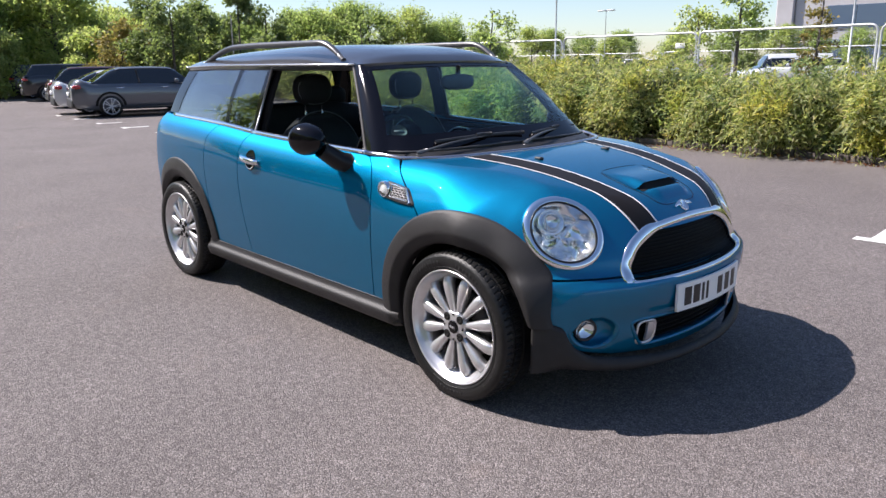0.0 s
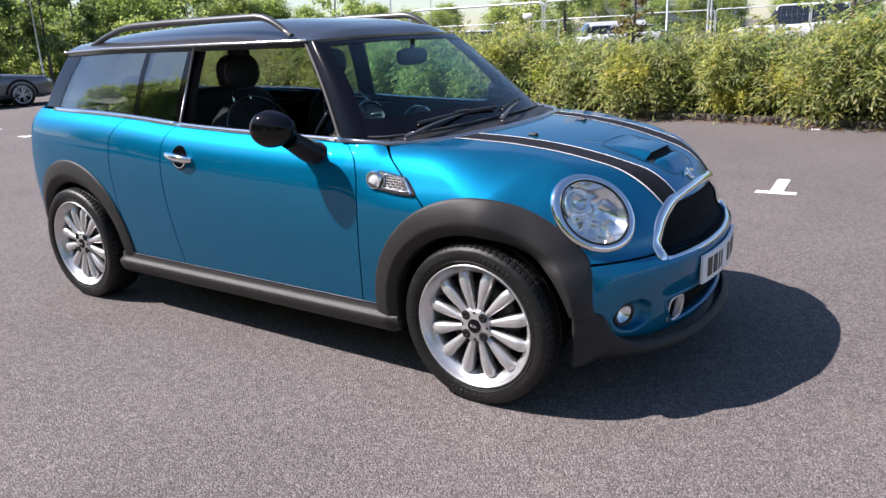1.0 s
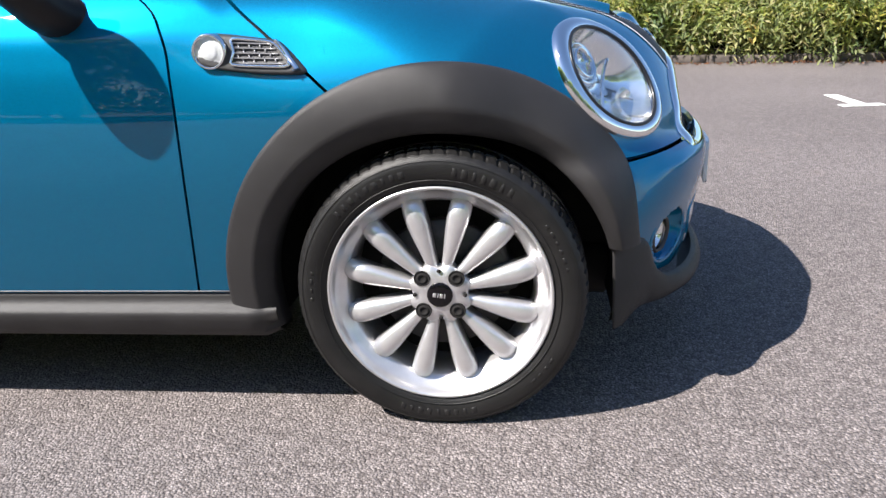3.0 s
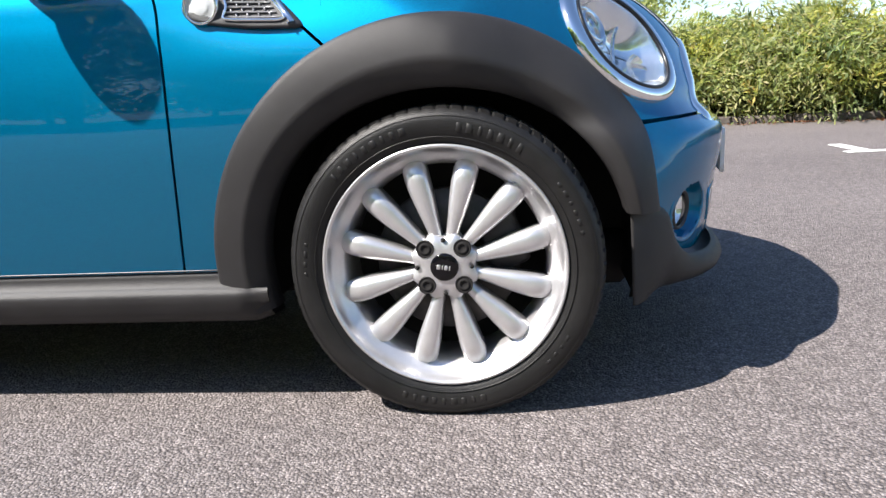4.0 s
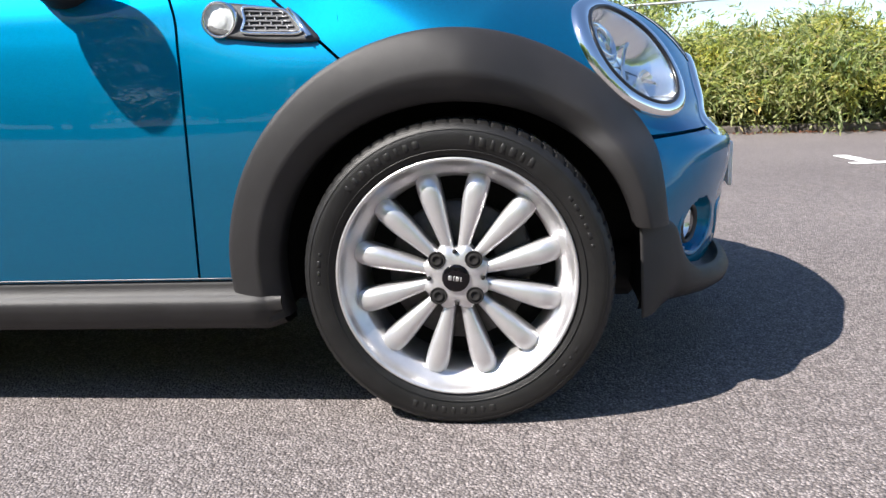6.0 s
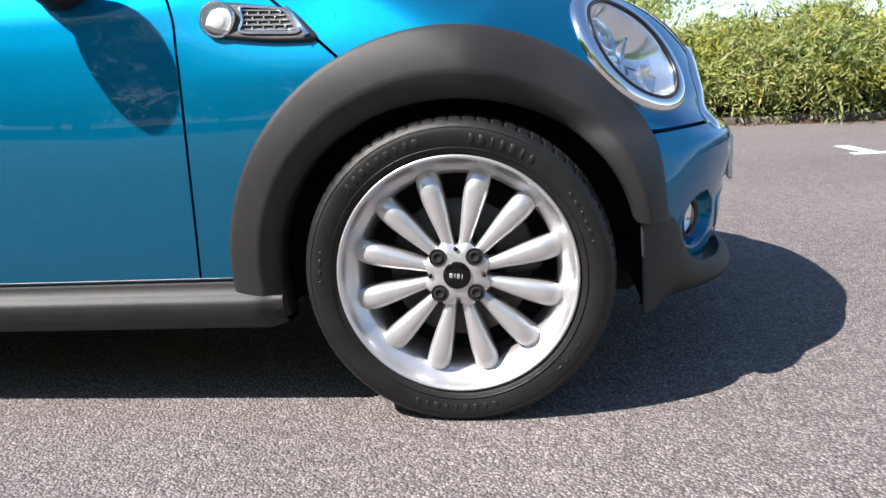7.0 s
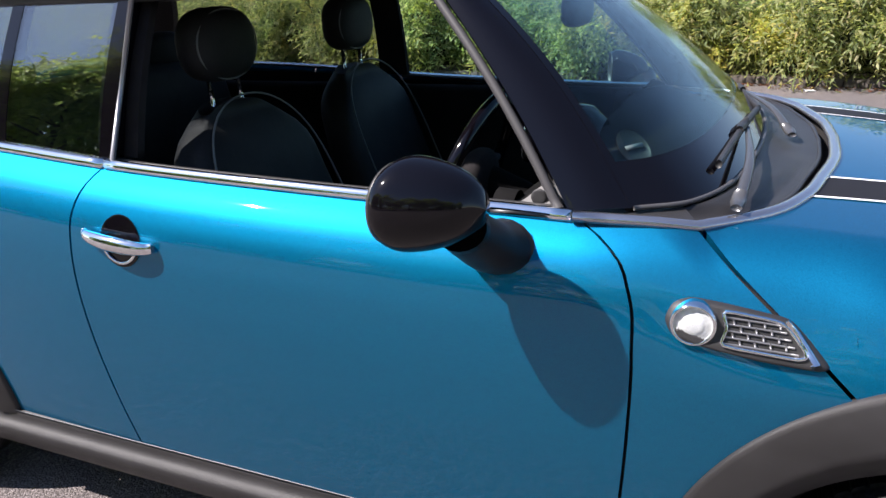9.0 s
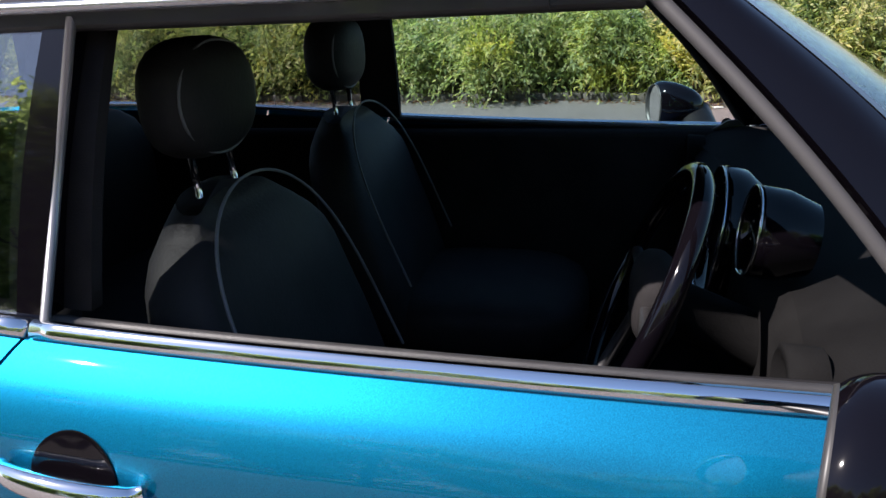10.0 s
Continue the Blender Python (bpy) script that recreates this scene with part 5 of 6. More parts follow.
# ---- interior ----
def seat(y, dx):
    s = part("front_seat", blob((-1.28 + dx, y, 0.56), (0.27, 0.25, 0.085), 3.2), SEAT, car, "black leather front seat with grey piping")
    v, w = np.linspace(0, 1, 16)[:, None], np.linspace(0, 2 * np.pi, 32, endpoint=False)[None]
    half_w = curve((0, 0.24), (0.3, 0.255), (0.6, 0.245), (0.85, 0.205), (1.0, 0.11))(v)
    thick = curve((0, 0.10), (0.5, 0.085), (0.9, 0.06), (1.0, 0.03))(v)
    cx, cz = -1.505 + dx - 0.125 * v, 0.56 + 0.50 * v
    c, sn = np.cos(w), np.sin(w)
    p = np.stack([cx + thick * np.sign(sn) * np.abs(sn) ** 0.6 + 0.035 * np.abs(c) ** 3 * (1 - 0.5 * v), y + half_w * np.sign(c) * np.abs(c) ** 0.7, cz - 0.02 * np.abs(c) ** 2 * v], -1)
    top_ = p[-1]
    bv, bf = grid(p, close_v=True)
    bv = list(map(tuple, bv)) + [tuple(top_.mean(0) + [0, 0, 0.015])]
    bf = bf + [(15 * 32 + i, 15 * 32 + (i + 1) % 32, len(bv) - 1) for i in range(32)]
    part("backrest", (bv, bf), SEAT, s)
    part("headrest", blob((-1.635 + dx, y, 1.194), (0.058, 0.118, 0.088), 2.7), SEAT, s)
    ring2 = np.stack([-1.635 + dx + 0 * ph, y + 0.111 * np.cos(ph), 1.194 + 0.082 * np.sin(ph)], -1)
    ring2[:, 0] += 0.034
    part("piping", tube(ring2, 0.0022, 6, closed=True, up=(1, 0, 0.01)), PIPING, s)
    arc = np.linspace(0, np.pi, 30)
    loop2 = np.stack([lerp(-1.425, -1.585, np.sin(arc) ** 0.5) + dx + 0.012, y + 0.228 * np.cos(arc), 0.68 + 0.395 * np.sin(arc) ** 0.5], -1)
    part("piping", tube(loop2, 0.0026, 6, up=(1, 0, 0.01)), PIPING, s)
    for d in (-0.055, 0.055):
        part("headrest_post", tube(np.array([(-1.625 + dx, y + d, 1.02), (-1.632 + dx, y + d, 1.12)]), 0.006, 8), CHROME, s)


seat(-0.37, 0.03)
seat(0.37, -0.03)
part("rear_seat", joined(blob((-2.15, 0, 0.56), (0.24, 0.60, 0.10), 4), blob((-2.42, 0, 0.80), (0.10, 0.60, 0.28), 4)), SEAT, car)
for s in (-1, 1):
    part("rear_headrest", blob((-2.46, s * 0.34, 1.11), (0.05, 0.12, 0.07), 2.6), SEAT, car)
part("cabin_floor", box_data((-2.9, -0.70, 0.28), (-0.45, 0.70, 0.34), 0.01), TRIM_DARK, car)
dv = np.linspace(0, 1, 18)[:, None]
dy = np.linspace(-0.67, 0.67, 40)[None]
dx = lerp(-0.415 - 0.14 * np.abs(dy / 0.67) ** 2.5, -0.79 + 0.05 * (1 - (dy / 0.67) ** 2), dv)
dz = 0.935 + 0.042 * np.sin(dv * np.pi) - 0.02 * np.abs(dy / 0.67) ** 3
dash = part("dashboard", joined(grid(np.stack([dx, dy + 0 * dx, dz], -1)), box_data((-0.79, -0.66, 0.62), (-0.50, 0.66, 0.93), 0.03)), DASH, car, "black soft plastic dashboard")
for name, r, at in (("speedometer", 0.125, (-0.785, 0, 0.875)), ("rev_counter", 0.062, (-0.782, -0.36, 0.998))):
    place = Matrix.Translation(at) @ Matrix.Rotation(radians(8), 4, "Y")
    dial = part(name, moved(lathe([(r * 0.8, 0.05), (r * 1.02, 0.01), (r * 1.03, -0.024), (r, -0.030), (r * 0.93, -0.026), (r * 0.92, -0.014), (0.0, -0.014)], 40, "x"), place), BLACK_PAINT, dash, "round black dial in a chrome ring")
    ring_line = np.stack([np.full(40, -0.030), r * np.cos(np.linspace(0, 2 * np.pi, 40, endpoint=False)), r * np.sin(np.linspace(0, 2 * np.pi, 40, endpoint=False))], -1)
    part("dial_ring", moved(tube(ring_line, 0.0022, 6, closed=True, up=(1, 0, 0.01)), place), CHROME, dial)
    for k in range(9):
        t = radians(-30 + 30 * k)
        part("dial_mark", moved(box_data((-0.0155, r * 0.80 * math.cos(t) - 0.0015, r * 0.80 * math.sin(t) - 0.0015), (-0.0142, r * 0.80 * math.cos(t) + 0.0015, r * 0.80 * math.sin(t) + 0.0015)), place), PIPING, dial)
for y in (-0.44, 0.44):                                    # demister slots along the foot of the glass
    slot = np.stack([-0.505 - 0.10 * np.abs(np.linspace(y - 0.10, y + 0.10, 9)) ** 2, np.linspace(y - 0.10, y + 0.10, 9), np.full(9, 0.9655)], -1)
    part("demister_slot", tube(slot, 0.0075, 8, squash=0.6), VOID, dash)
for y in (-0.60, 0.60):
    part("air_vent", moved(lathe([(0.045, 0.02), (0.048, -0.02), (0.040, -0.024), (0.036, -0.01), (0.0, -0.005)], 28, "x"), Matrix.Translation((-0.785, y, 0.90))), DASH, dash)
sc = np.array([-0.950, -0.36, 0.905])
sn_ = unit(np.array([-1.0, 0, 0.42]))
su_ = unit(np.array([0.42, 0, 1.0]))
loop3 = sc + 0.186 * (np.cos(ph)[:, None] * np.array([0, 1.0, 0]) + np.sin(ph)[:, None] * su_)
wheel_s = part("steering_wheel", tube(loop3, 0.0155, 10, closed=True, up=sn_), BLACK_PAINT, car, "black leather steering wheel with silver spokes")
part("wheel_boss", moved(blob((0, 0, 0), (0.035, 0.075, 0.065), 2.6), Matrix.Translation(sc - 0.02 * sn_)), TRIM_DARK, wheel_s)
for t in (0, 180, 270):
    e = sc + 0.175 * (math.cos(radians(t)) * np.array([0, 1.0, 0]) + math.sin(radians(t)) * su_)
    part("wheel_spoke", tube(np.array([sc - 0.01 * sn_, e]), 0.010, 8), GLOSS_PLASTIC, wheel_s)
part("steering_column", tube(np.array([sc - 0.02 * sn_, sc - 0.28 * sn_]), 0.04, 12), DASH, wheel_s)
for f in (lambda q: q, flipped):
    part("door_card", f(box_data((-1.64, -0.715, 0.34), (-0.66, -0.655, 0.948), 0.02, 2)), TRIM_DARK, car)
    sail = sheet(np.stack([np.array([(-0.650, -0.700, 0.942), (-0.71, -0.690, 0.942), (-0.745, -0.686, 0.944)]), np.array([(-0.660, -0.685, 0.958), (-0.705, -0.675, 0.960), (-0.728, -0.676, 0.955)]), np.array([(-0.680, -0.668, 0.975), (-0.704, -0.660, 0.975), (-0.714, -0.664, 0.967)])]), 0.012, (0, 1, 0))
    corner_trim = part("corner_trim", f(sail), material("grey_trim", (0.09, 0.087, 0.085), 0.6), car, "light grey trim in the window corner")
    part("tweeter", f(moved(lathe([(0.014, 0.0), (0.014, -0.003), (0.011, -0.004), (0.0, -0.003)], 20), Matrix.Translation((-0.702, -0.682, 0.962)))), BLACK_PLASTIC, corner_trim)
    part("rear_card", f(box_data((-2.9, -0.66, 0.34), (-1.68, -0.60, 0.96), 0.02, 2)), TRIM_DARK, car)
part("gear_lever", joined(tube(np.array([(-0.80, 0, 0.42), (-0.77, 0, 0.64)]), 0.009, 8), blob((-0.765, 0, 0.665), (0.027, 0.027, 0.027), 2)), CHROME, car, "chrome gear lever with a ball knob")
part("centre_console", box_data((-1.35, -0.10, 0.32), (-0.78, 0.10, 0.47), 0.03), TRIM_DARK, car)
part("rear_mirror", blob((-0.80, 0, 1.235), (0.025, 0.115, 0.040), 3), BLACK_PLASTIC, car)
part("mirror_stem", tube(np.array([(-0.80, 0, 1.255), (-0.79, 0, 1.32)]), 0.012, 8), BLACK_PLASTIC, car)
_spot = np.linalg.norm(SCREEN - np.array([-0.57, -0.58, 1.015]), axis=-1)
_p = SCREEN[np.unravel_index(_spot.argmin(), _spot.shape)] - np.array([0.6, 0, 0.8]) * 0.008
STICK = Matrix.Translation(_p) @ Matrix.Rotation(radians(-30), 4, "Z") @ Matrix.Rotation(radians(-42), 4, "Y")
disc = part("parking_disc", moved(lathe([(0.036, 0.0), (0.036, -0.001), (0.0, -0.0011)], 28, "x"), STICK), BLACK_PLASTIC, car, "round black parking disc on the windscreen")
part("sticker_mark", moved(box_data((0.0005, -0.022, -0.004), (0.002, 0.022, 0.004)), STICK), PIPING, disc)


# ---- the car park ----
def fall(x):
    """The ground's height: level round the car, then falling gently to the far end of the car park."""
    d = np.clip(-8.0 - np.asarray(x, float), 0, 60)
    return -0.21 * (1 - np.exp(-(d / 11.0) ** 1.4))


gx = np.concatenate([[-500, -200, -100], np.linspace(-68, -8, 41), [0, 60, 500]])
gy = np.array([-400.0, -60, 0, 60, 600])
ground = part("ground", grid(np.stack([gx[:, None] + 0 * gy, gy[None] + 0 * gx[:, None], fall(gx)[:, None] + 0 * gy], -1)), ASPHALT, None)
tagged(ground, "sunlit grey tarmac of a car park", "tarmac", kind="structure")

_ks = np.linspace(-60, 22, 821)
_kh = np.radians(-20 + 18 * step(_ks, -10, -5) - 12.04 * step(_ks, -3, 1))      # the kerb's heading along its length
_kx, _ky = np.cumsum(np.cos(_kh)) * 0.1, np.cumsum(np.sin(_kh)) * 0.1
_kx, _ky = _kx - np.interp(0, _ks, _kx), _ky - np.interp(0, _ks, _ky) + 7.42


def kerb_xy(s, d):
    """Places s metres along the kerb and d behind it."""
    h = np.interp(s, _ks, _kh)
    return np.interp(s, _ks, _kx) - np.sin(h) * d, np.interp(s, _ks, _ky) + np.cos(h) * d


def along(s, d, z=0.0):
    x, y = kerb_xy(s, d)
    return (float(x), float(y), z + float(fall(x)))


HEDGE_LEAF = leaf_material("hedge_leaves", [(0.125, 0.16, 0.08), (0.22, 0.27, 0.125), (0.33, 0.375, 0.18), (0.44, 0.455, 0.24), (0.48, 0.42, 0.25)], 1.1, True, 0.55)
TREE_LEAF = leaf_material("tree_leaves", [(0.20, 0.27, 0.125), (0.33, 0.41, 0.19), (0.46, 0.53, 0.27)], 0.35, False, 0.65)
PALE_LEAF = leaf_material("pale_tree_leaves", [(0.24, 0.31, 0.13), (0.38, 0.44, 0.19), (0.49, 0.51, 0.27)], 0.35, False, 0.65)
RUST_LEAF = leaf_material("rusty_leaves", [(0.16, 0.16, 0.06), (0.26, 0.22, 0.09), (0.33, 0.25, 0.11)], 0.7)
BARK = mottled("bark", (0.06, 0.05, 0.04), (0.14, 0.12, 0.10), 8.0, 0.85, 0.6, 40.0)
SOIL = mottled("soil", (0.05, 0.038, 0.03), (0.11, 0.085, 0.065), 5.0, 0.95, 0.6, 60.0)
# kerb tones darkened for soil and, in the colour, for the hedge's overhanging shade
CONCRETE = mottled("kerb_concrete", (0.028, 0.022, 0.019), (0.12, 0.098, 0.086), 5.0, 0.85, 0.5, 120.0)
ROAD_PAINT = mottled("worn_road_paint", (0.55, 0.55, 0.53), (0.80, 0.80, 0.78), 30.0, 0.7, 0.4, 300.0)
GALVANISED = mottled("galvanised_steel", (0.46, 0.47, 0.48), (0.62, 0.63, 0.64), 12.0, 0.45, metal=0.5)
# near-black green: the shade deep in the hedge, put into colour
HEDGE_SHADE = mottled("painted_hedge_shade", (0.012, 0.016, 0.006), (0.030, 0.036, 0.014), 6.0, 0.9, spec=0.1)
rng = np.random.default_rng(4)


def leaves(centres, ways, length, width, rng, droop=0.35):
    """Kite-shaped folded leaves at places, each along its own way."""
    n = len(centres)
    ways = unit(ways)
    s = unit(np.cross(ways, unit(rng.normal(size=(n, 3)) * 0.5 + np.array([0, 0, 1.0]))))
    up = np.cross(s, ways)
    L = (length * rng.uniform(0.7, 1.3, n))[:, None]
    W = (width * rng.uniform(0.7, 1.3, n))[:, None]
    b = centres + ways * L * 0.45 + s * W * 0.5 + up * W * 0.15
    c = centres + ways * L - up * L * droop * 0.3
    d = centres + ways * L * 0.45 - s * W * 0.5 + up * W * 0.15
    v = np.stack([centres, b, c, d], 1).reshape(-1, 3)
    return v, np.arange(4 * n).reshape(n, 4)


def quick_mesh(name, v, f, mat):
    me = bpy.data.meshes.new(name)
    v, f = np.asarray(v, np.float32), np.asarray(f, np.int32)
    me.vertices.add(len(v))
    me.vertices.foreach_set("co", v.ravel())
    k = f.shape[1]
    me.loops.add(f.size)
    me.loops.foreach_set("vertex_index", f.ravel())
    me.polygons.add(len(f))
    me.polygons.foreach_set("loop_start", np.arange(0, f.size, k, dtype=np.int32))
    me.update(calc_edges=True)
    me.materials.append(mat)
    return me


def hedge_top(s):
    return 0.98 + 0.10 * np.sin(s * 0.9 + 1) + 0.09 * np.sin(s * 2.3) + 0.07 * np.sin(s * 5.1 + 2) + 0.13 * step(s, -1.0, 3.5)


def hedge_lobe(s):
    return 0.24 * np.sin(s * 2.1 + 0.7) + 0.18 * np.sin(s * 4.7) + 0.12 * np.sin(s * 9.1 + 1)


def build_hedge(s0, s1, n, leaf, label):
    s = rng.uniform(s0, s1, n)
    top = hedge_top(s)
    t = rng.uniform(0, 1, n) ** 0.85
    face = rng.uniform(0, 1, n) < 0.66
    puff = 0.27 * np.sin(s * 6.1 + 7 * t) * np.sin(t * 6.5 + s)
    d = np.where(face, 0.44 - hedge_lobe(s) * (0.4 + 0.6 * t) - puff - 0.42 * np.sin(np.clip(t, 0, 1) * np.pi * 0.8) + 0.45 * t**3 + rng.uniform(-0.10, 0.22, n), rng.uniform(0.3, 2.3, n))
    z = np.where(face, 0.10 + t * (top - 0.05), top + rng.normal(0, 0.10, n) + 0.06 * np.sin(d * 5 + s * 3))
    base = np.stack([*kerb_xy(s, d), z], -1)
    base[:, 2] += fall(base[:, 0])
    turn_ = np.interp(s, _ks, _kh)
    out = np.stack([np.sin(turn_), -np.cos(turn_), 0 * s], -1)
    way = unit(rng.normal(size=(n, 3)) * 0.75 + np.where(face[:, None], out * 0.95, 0) + np.array([0, 0, 0.30]))
    k = 13
    q = np.linspace(0, 1, k)
    length = rng.uniform(0.20, 0.52, n) * np.maximum(1, leaf / 0.075)
    cs = base[:, None] + way[:, None] * (q[None, :, None] * length[:, None, None]) + np.array([0, 0, -0.5]) * (q**2)[None, :, None] * length[:, None, None] * 1.05
    side_ = unit(np.cross(way, rng.normal(size=(n, 3))))
    sign = np.where(np.arange(k) % 2, 1, -1)[None, :, None]
    lw = way[:, None] * 0.7 + side_[:, None] * sign * 0.75 + rng.normal(size=(n, k, 3)) * 0.18 + np.array([0, 0, -0.25])
    v, f = leaves(cs.reshape(-1, 3), lw.reshape(-1, 3), leaf * 1.15, leaf * 0.30, rng)
    ob = part("hedge", quick_mesh("hedge", v, f, HEDGE_LEAF), None)
    tagged(ob, label, "hedge", kind="stuff")
    # a dark sheet inside the leaves, painted for the hedge's inner shade
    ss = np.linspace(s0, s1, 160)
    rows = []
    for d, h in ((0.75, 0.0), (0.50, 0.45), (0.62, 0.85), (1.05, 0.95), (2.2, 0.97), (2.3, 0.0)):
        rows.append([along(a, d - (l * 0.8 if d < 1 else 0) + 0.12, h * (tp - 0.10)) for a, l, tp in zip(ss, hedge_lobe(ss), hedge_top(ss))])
    part("hedge_shade_core", grid(np.array(rows)), HEDGE_SHADE, ob)


build_hedge(-20, 15, 17500, 0.084, "dense untrimmed green hedge of fine-leaved shrubs")
build_hedge(-52, -20, 5000, 0.14, "rough green scrub behind the parked cars")

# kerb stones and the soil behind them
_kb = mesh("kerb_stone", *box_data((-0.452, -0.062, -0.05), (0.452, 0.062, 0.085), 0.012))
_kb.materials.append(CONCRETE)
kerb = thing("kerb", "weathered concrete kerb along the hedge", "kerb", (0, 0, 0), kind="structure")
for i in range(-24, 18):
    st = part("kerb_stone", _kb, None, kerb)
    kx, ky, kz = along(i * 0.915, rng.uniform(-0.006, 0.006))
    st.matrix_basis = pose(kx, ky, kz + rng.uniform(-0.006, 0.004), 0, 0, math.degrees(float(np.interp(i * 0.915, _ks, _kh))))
soil = part("soil_strip", grid(np.array([[along(a, 0.05, 0.070), along(a, 2.6, 0.09)] for a in np.linspace(-52, 17, 40)])), SOIL, None)
tagged(soil, "dry brown soil under the hedge", "soil", kind="structure")

# gutter litter: dry leaves along the kerb
n = 2600
ls = rng.uniform(-18, 15, n)
ld = -0.07 - np.abs(rng.normal(0, 0.14, n))
c = np.stack([*kerb_xy(ls, ld), np.full(n, 0.006)], -1)
c[:, 2] += fall(c[:, 0])
w = rng.normal(size=(n, 3))
w[:, 2] *= 0.15
v, f = leaves(c, w, 0.045, 0.025, rng, 0.0)
dry = part("dry_leaves", quick_mesh("dry_leaves", v, f, leaf_material("dry_leaf", [(0.12, 0.045, 0.03), (0.22, 0.09, 0.06), (0.26, 0.15, 0.09)])), None)
tagged(dry, "dry brown leaves gathered along the kerb", "leaves", kind="stuff")
for x, y, a in ((0.10, 6.98, 20), (-3.0, 8.02, 70), (-5.2, 8.55, 35)):
    bm = box((-0.05, -0.035, 0.001), (0.05, 0.035, 0.012), 0.004)
    lit = part("paper_scrap", bm, WHITE, None)
    lit.matrix_basis = pose(x, y, 0, 0, 0, a)
    tagged(lit, "small scrap of white paper lying by the kerb", "litter", "scraps by the kerb")


# bay marks: a short bar with a stem
def bay_mark(x, y, turn):
    v = [(-0.15, -0.05, 0.004), (0.15, -0.05, 0.004), (0.15, 0.05, 0.004), (0.05, 0.05, 0.004), (0.05, 0.55, 0.004), (-0.05, 0.55, 0.004), (-0.05, 0.05, 0.004), (-0.15, 0.05, 0.004)]
    bm = bmesh.new()
    f = bm.faces.new([bm.verts.new(p) for p in v])
    top = bmesh.ops.extrude_face_region(bm, geom=[f])
    for e in top["geom"]:
        if isinstance(e, bmesh.types.BMVert):
            e.co.z = 0.0005
    bmesh.ops.recalc_face_normals(bm, faces=bm.faces[:])
    ob = part("bay_mark", bm, ROAD_PAINT, None, smooth=False)
    ob.matrix_basis = pose(x, y, float(fall(x)) + 0.002, 0, 0, turn)
    tagged(ob, "worn white painted T mark of a parking bay", "road mark", "bay marks", "structure")


for x, y, a in ((0.32, 3.25, 3), (2.56, 3.42, 2), (-11.3, 3.35, -4), (-13.4, 3.45, -4), (-15.7, 3.55, -4), (-17.9, 3.7, -4), (-20.4, 3.9, -4), (-22.8, 4.1, -4)):
    bay_mark(x, y, a)


# ---- trees ----
def tree(name, at, height, spread, leaf, count, mat, label, seed, trunk=0.10, bare=0.25, clumps=26):
    r = np.random.default_rng(seed)
    at = (at[0], at[1], float(fall(at[0])) - 0.02)
    t = thing(name, label, "tree", at)
    q = np.linspace(0, 1, 10)
    sway = np.cumsum(r.normal(0, 0.03, (10, 2)), 0) * height * 0.15
    stem = np.stack([sway[:, 0], sway[:, 1], q * height * 0.92], -1)
    shapes = [tube(stem, trunk * (1 - 0.85 * q) + 0.01, 8)]
    tips = []
    for i in range(clumps):
        k = r.uniform(bare, 0.95)
        a = r.uniform(0, 2 * np.pi)
        reach = spread * (0.35 + 0.65 * np.sin(np.pi * min(1, (k - bare) / (1 - bare) * 0.85 + 0.15))) * r.uniform(0.5, 1.0)
        b0 = np.array([np.interp(k, q, stem[:, 0]), np.interp(k, q, stem[:, 1]), k * height * 0.92])
        tip = b0 + np.array([np.cos(a) * reach, np.sin(a) * reach, reach * r.uniform(0.15, 0.6)])
        mid = (b0 + tip) / 2 + np.array([0, 0, 0.08 * reach])
        shapes.append(tube(np.array([b0, mid, tip]), [trunk * 0.4 * (1.1 - k), trunk * 0.22 * (1.1 - k), 0.012], 5))
        tips += [tip, (mid + tip) / 2]
    tips.append(stem[-1])
    part("trunk", joined(*shapes), BARK, t)
    tips = np.array(tips)
    which = r.integers(0, len(tips), count)
    size = spread * 0.13 * r.uniform(0.7, 1.4, len(tips))
    c = tips[which] + r.normal(size=(count, 3)) * size[which][:, None] * np.array([1, 1, 0.75])
    c[:, 2] = np.maximum(c[:, 2], height * 0.06)
    v, f = leaves(c, r.normal(size=(count, 3)) + np.array([0, 0, -0.2]), leaf, leaf * 0.6, r)
    part("crown", quick_mesh("crown", v, f, mat), None, t)
    return t


WOOD = "broad-leaved green tree in the wood behind the car park"
protos = [tree("tree", (-57, -4, 0), 7.6, 3.2, 0.26, 9000, TREE_LEAF, WOOD, 1, 0.16, 0.08, 60),
          tree("tree", (-62, 14, 0), 8.4, 3.4, 0.28, 9000, PALE_LEAF, WOOD, 2, 0.18, 0.06, 64),
          tree("tree", (-64, 6, 0), 9.2, 3.6, 0.30, 9000, TREE_LEAF, WOOD, 3, 0.2, 0.05, 64)]
r7 = np.random.default_rng(7)
edge_row = path3((0, -43, 3, 6.8), (0.10, -43, 8.5, 6.4), (0.2, -43, 14, 4.6), (0.32, -48, 22, 4.6), (0.5, -45, 31, 5.4), (0.7, -42, 44, 4.0), (1, -25, 58, 3.6), (1.4, 6, 62, 4.2))
rear_row = path3((0, -58, 3, 10.2), (0.28, -56, 8.5, 9.6), (0.5, -54, 13, 6.0), (1, -53, 25, 5.4))
places = [edge_row(u) for u in np.linspace(0, 1.4, 48)] + [rear_row(u) for u in np.linspace(0, 1, 16)]
for i, (x, y, h) in enumerate(places):
    k = h / (7.6, 8.4, 9.2)[i % 3] * r7.uniform(0.88, 1.12)
    x, y = x + r7.uniform(-1.5, 1.5), y + r7.uniform(-1.2, 1.2)
    c = copy_thing(protos[i % 3], pose(x, y, float(fall(x)), 0, 0, r7.uniform(0, 360)))
    c.scale = (k, k, k)
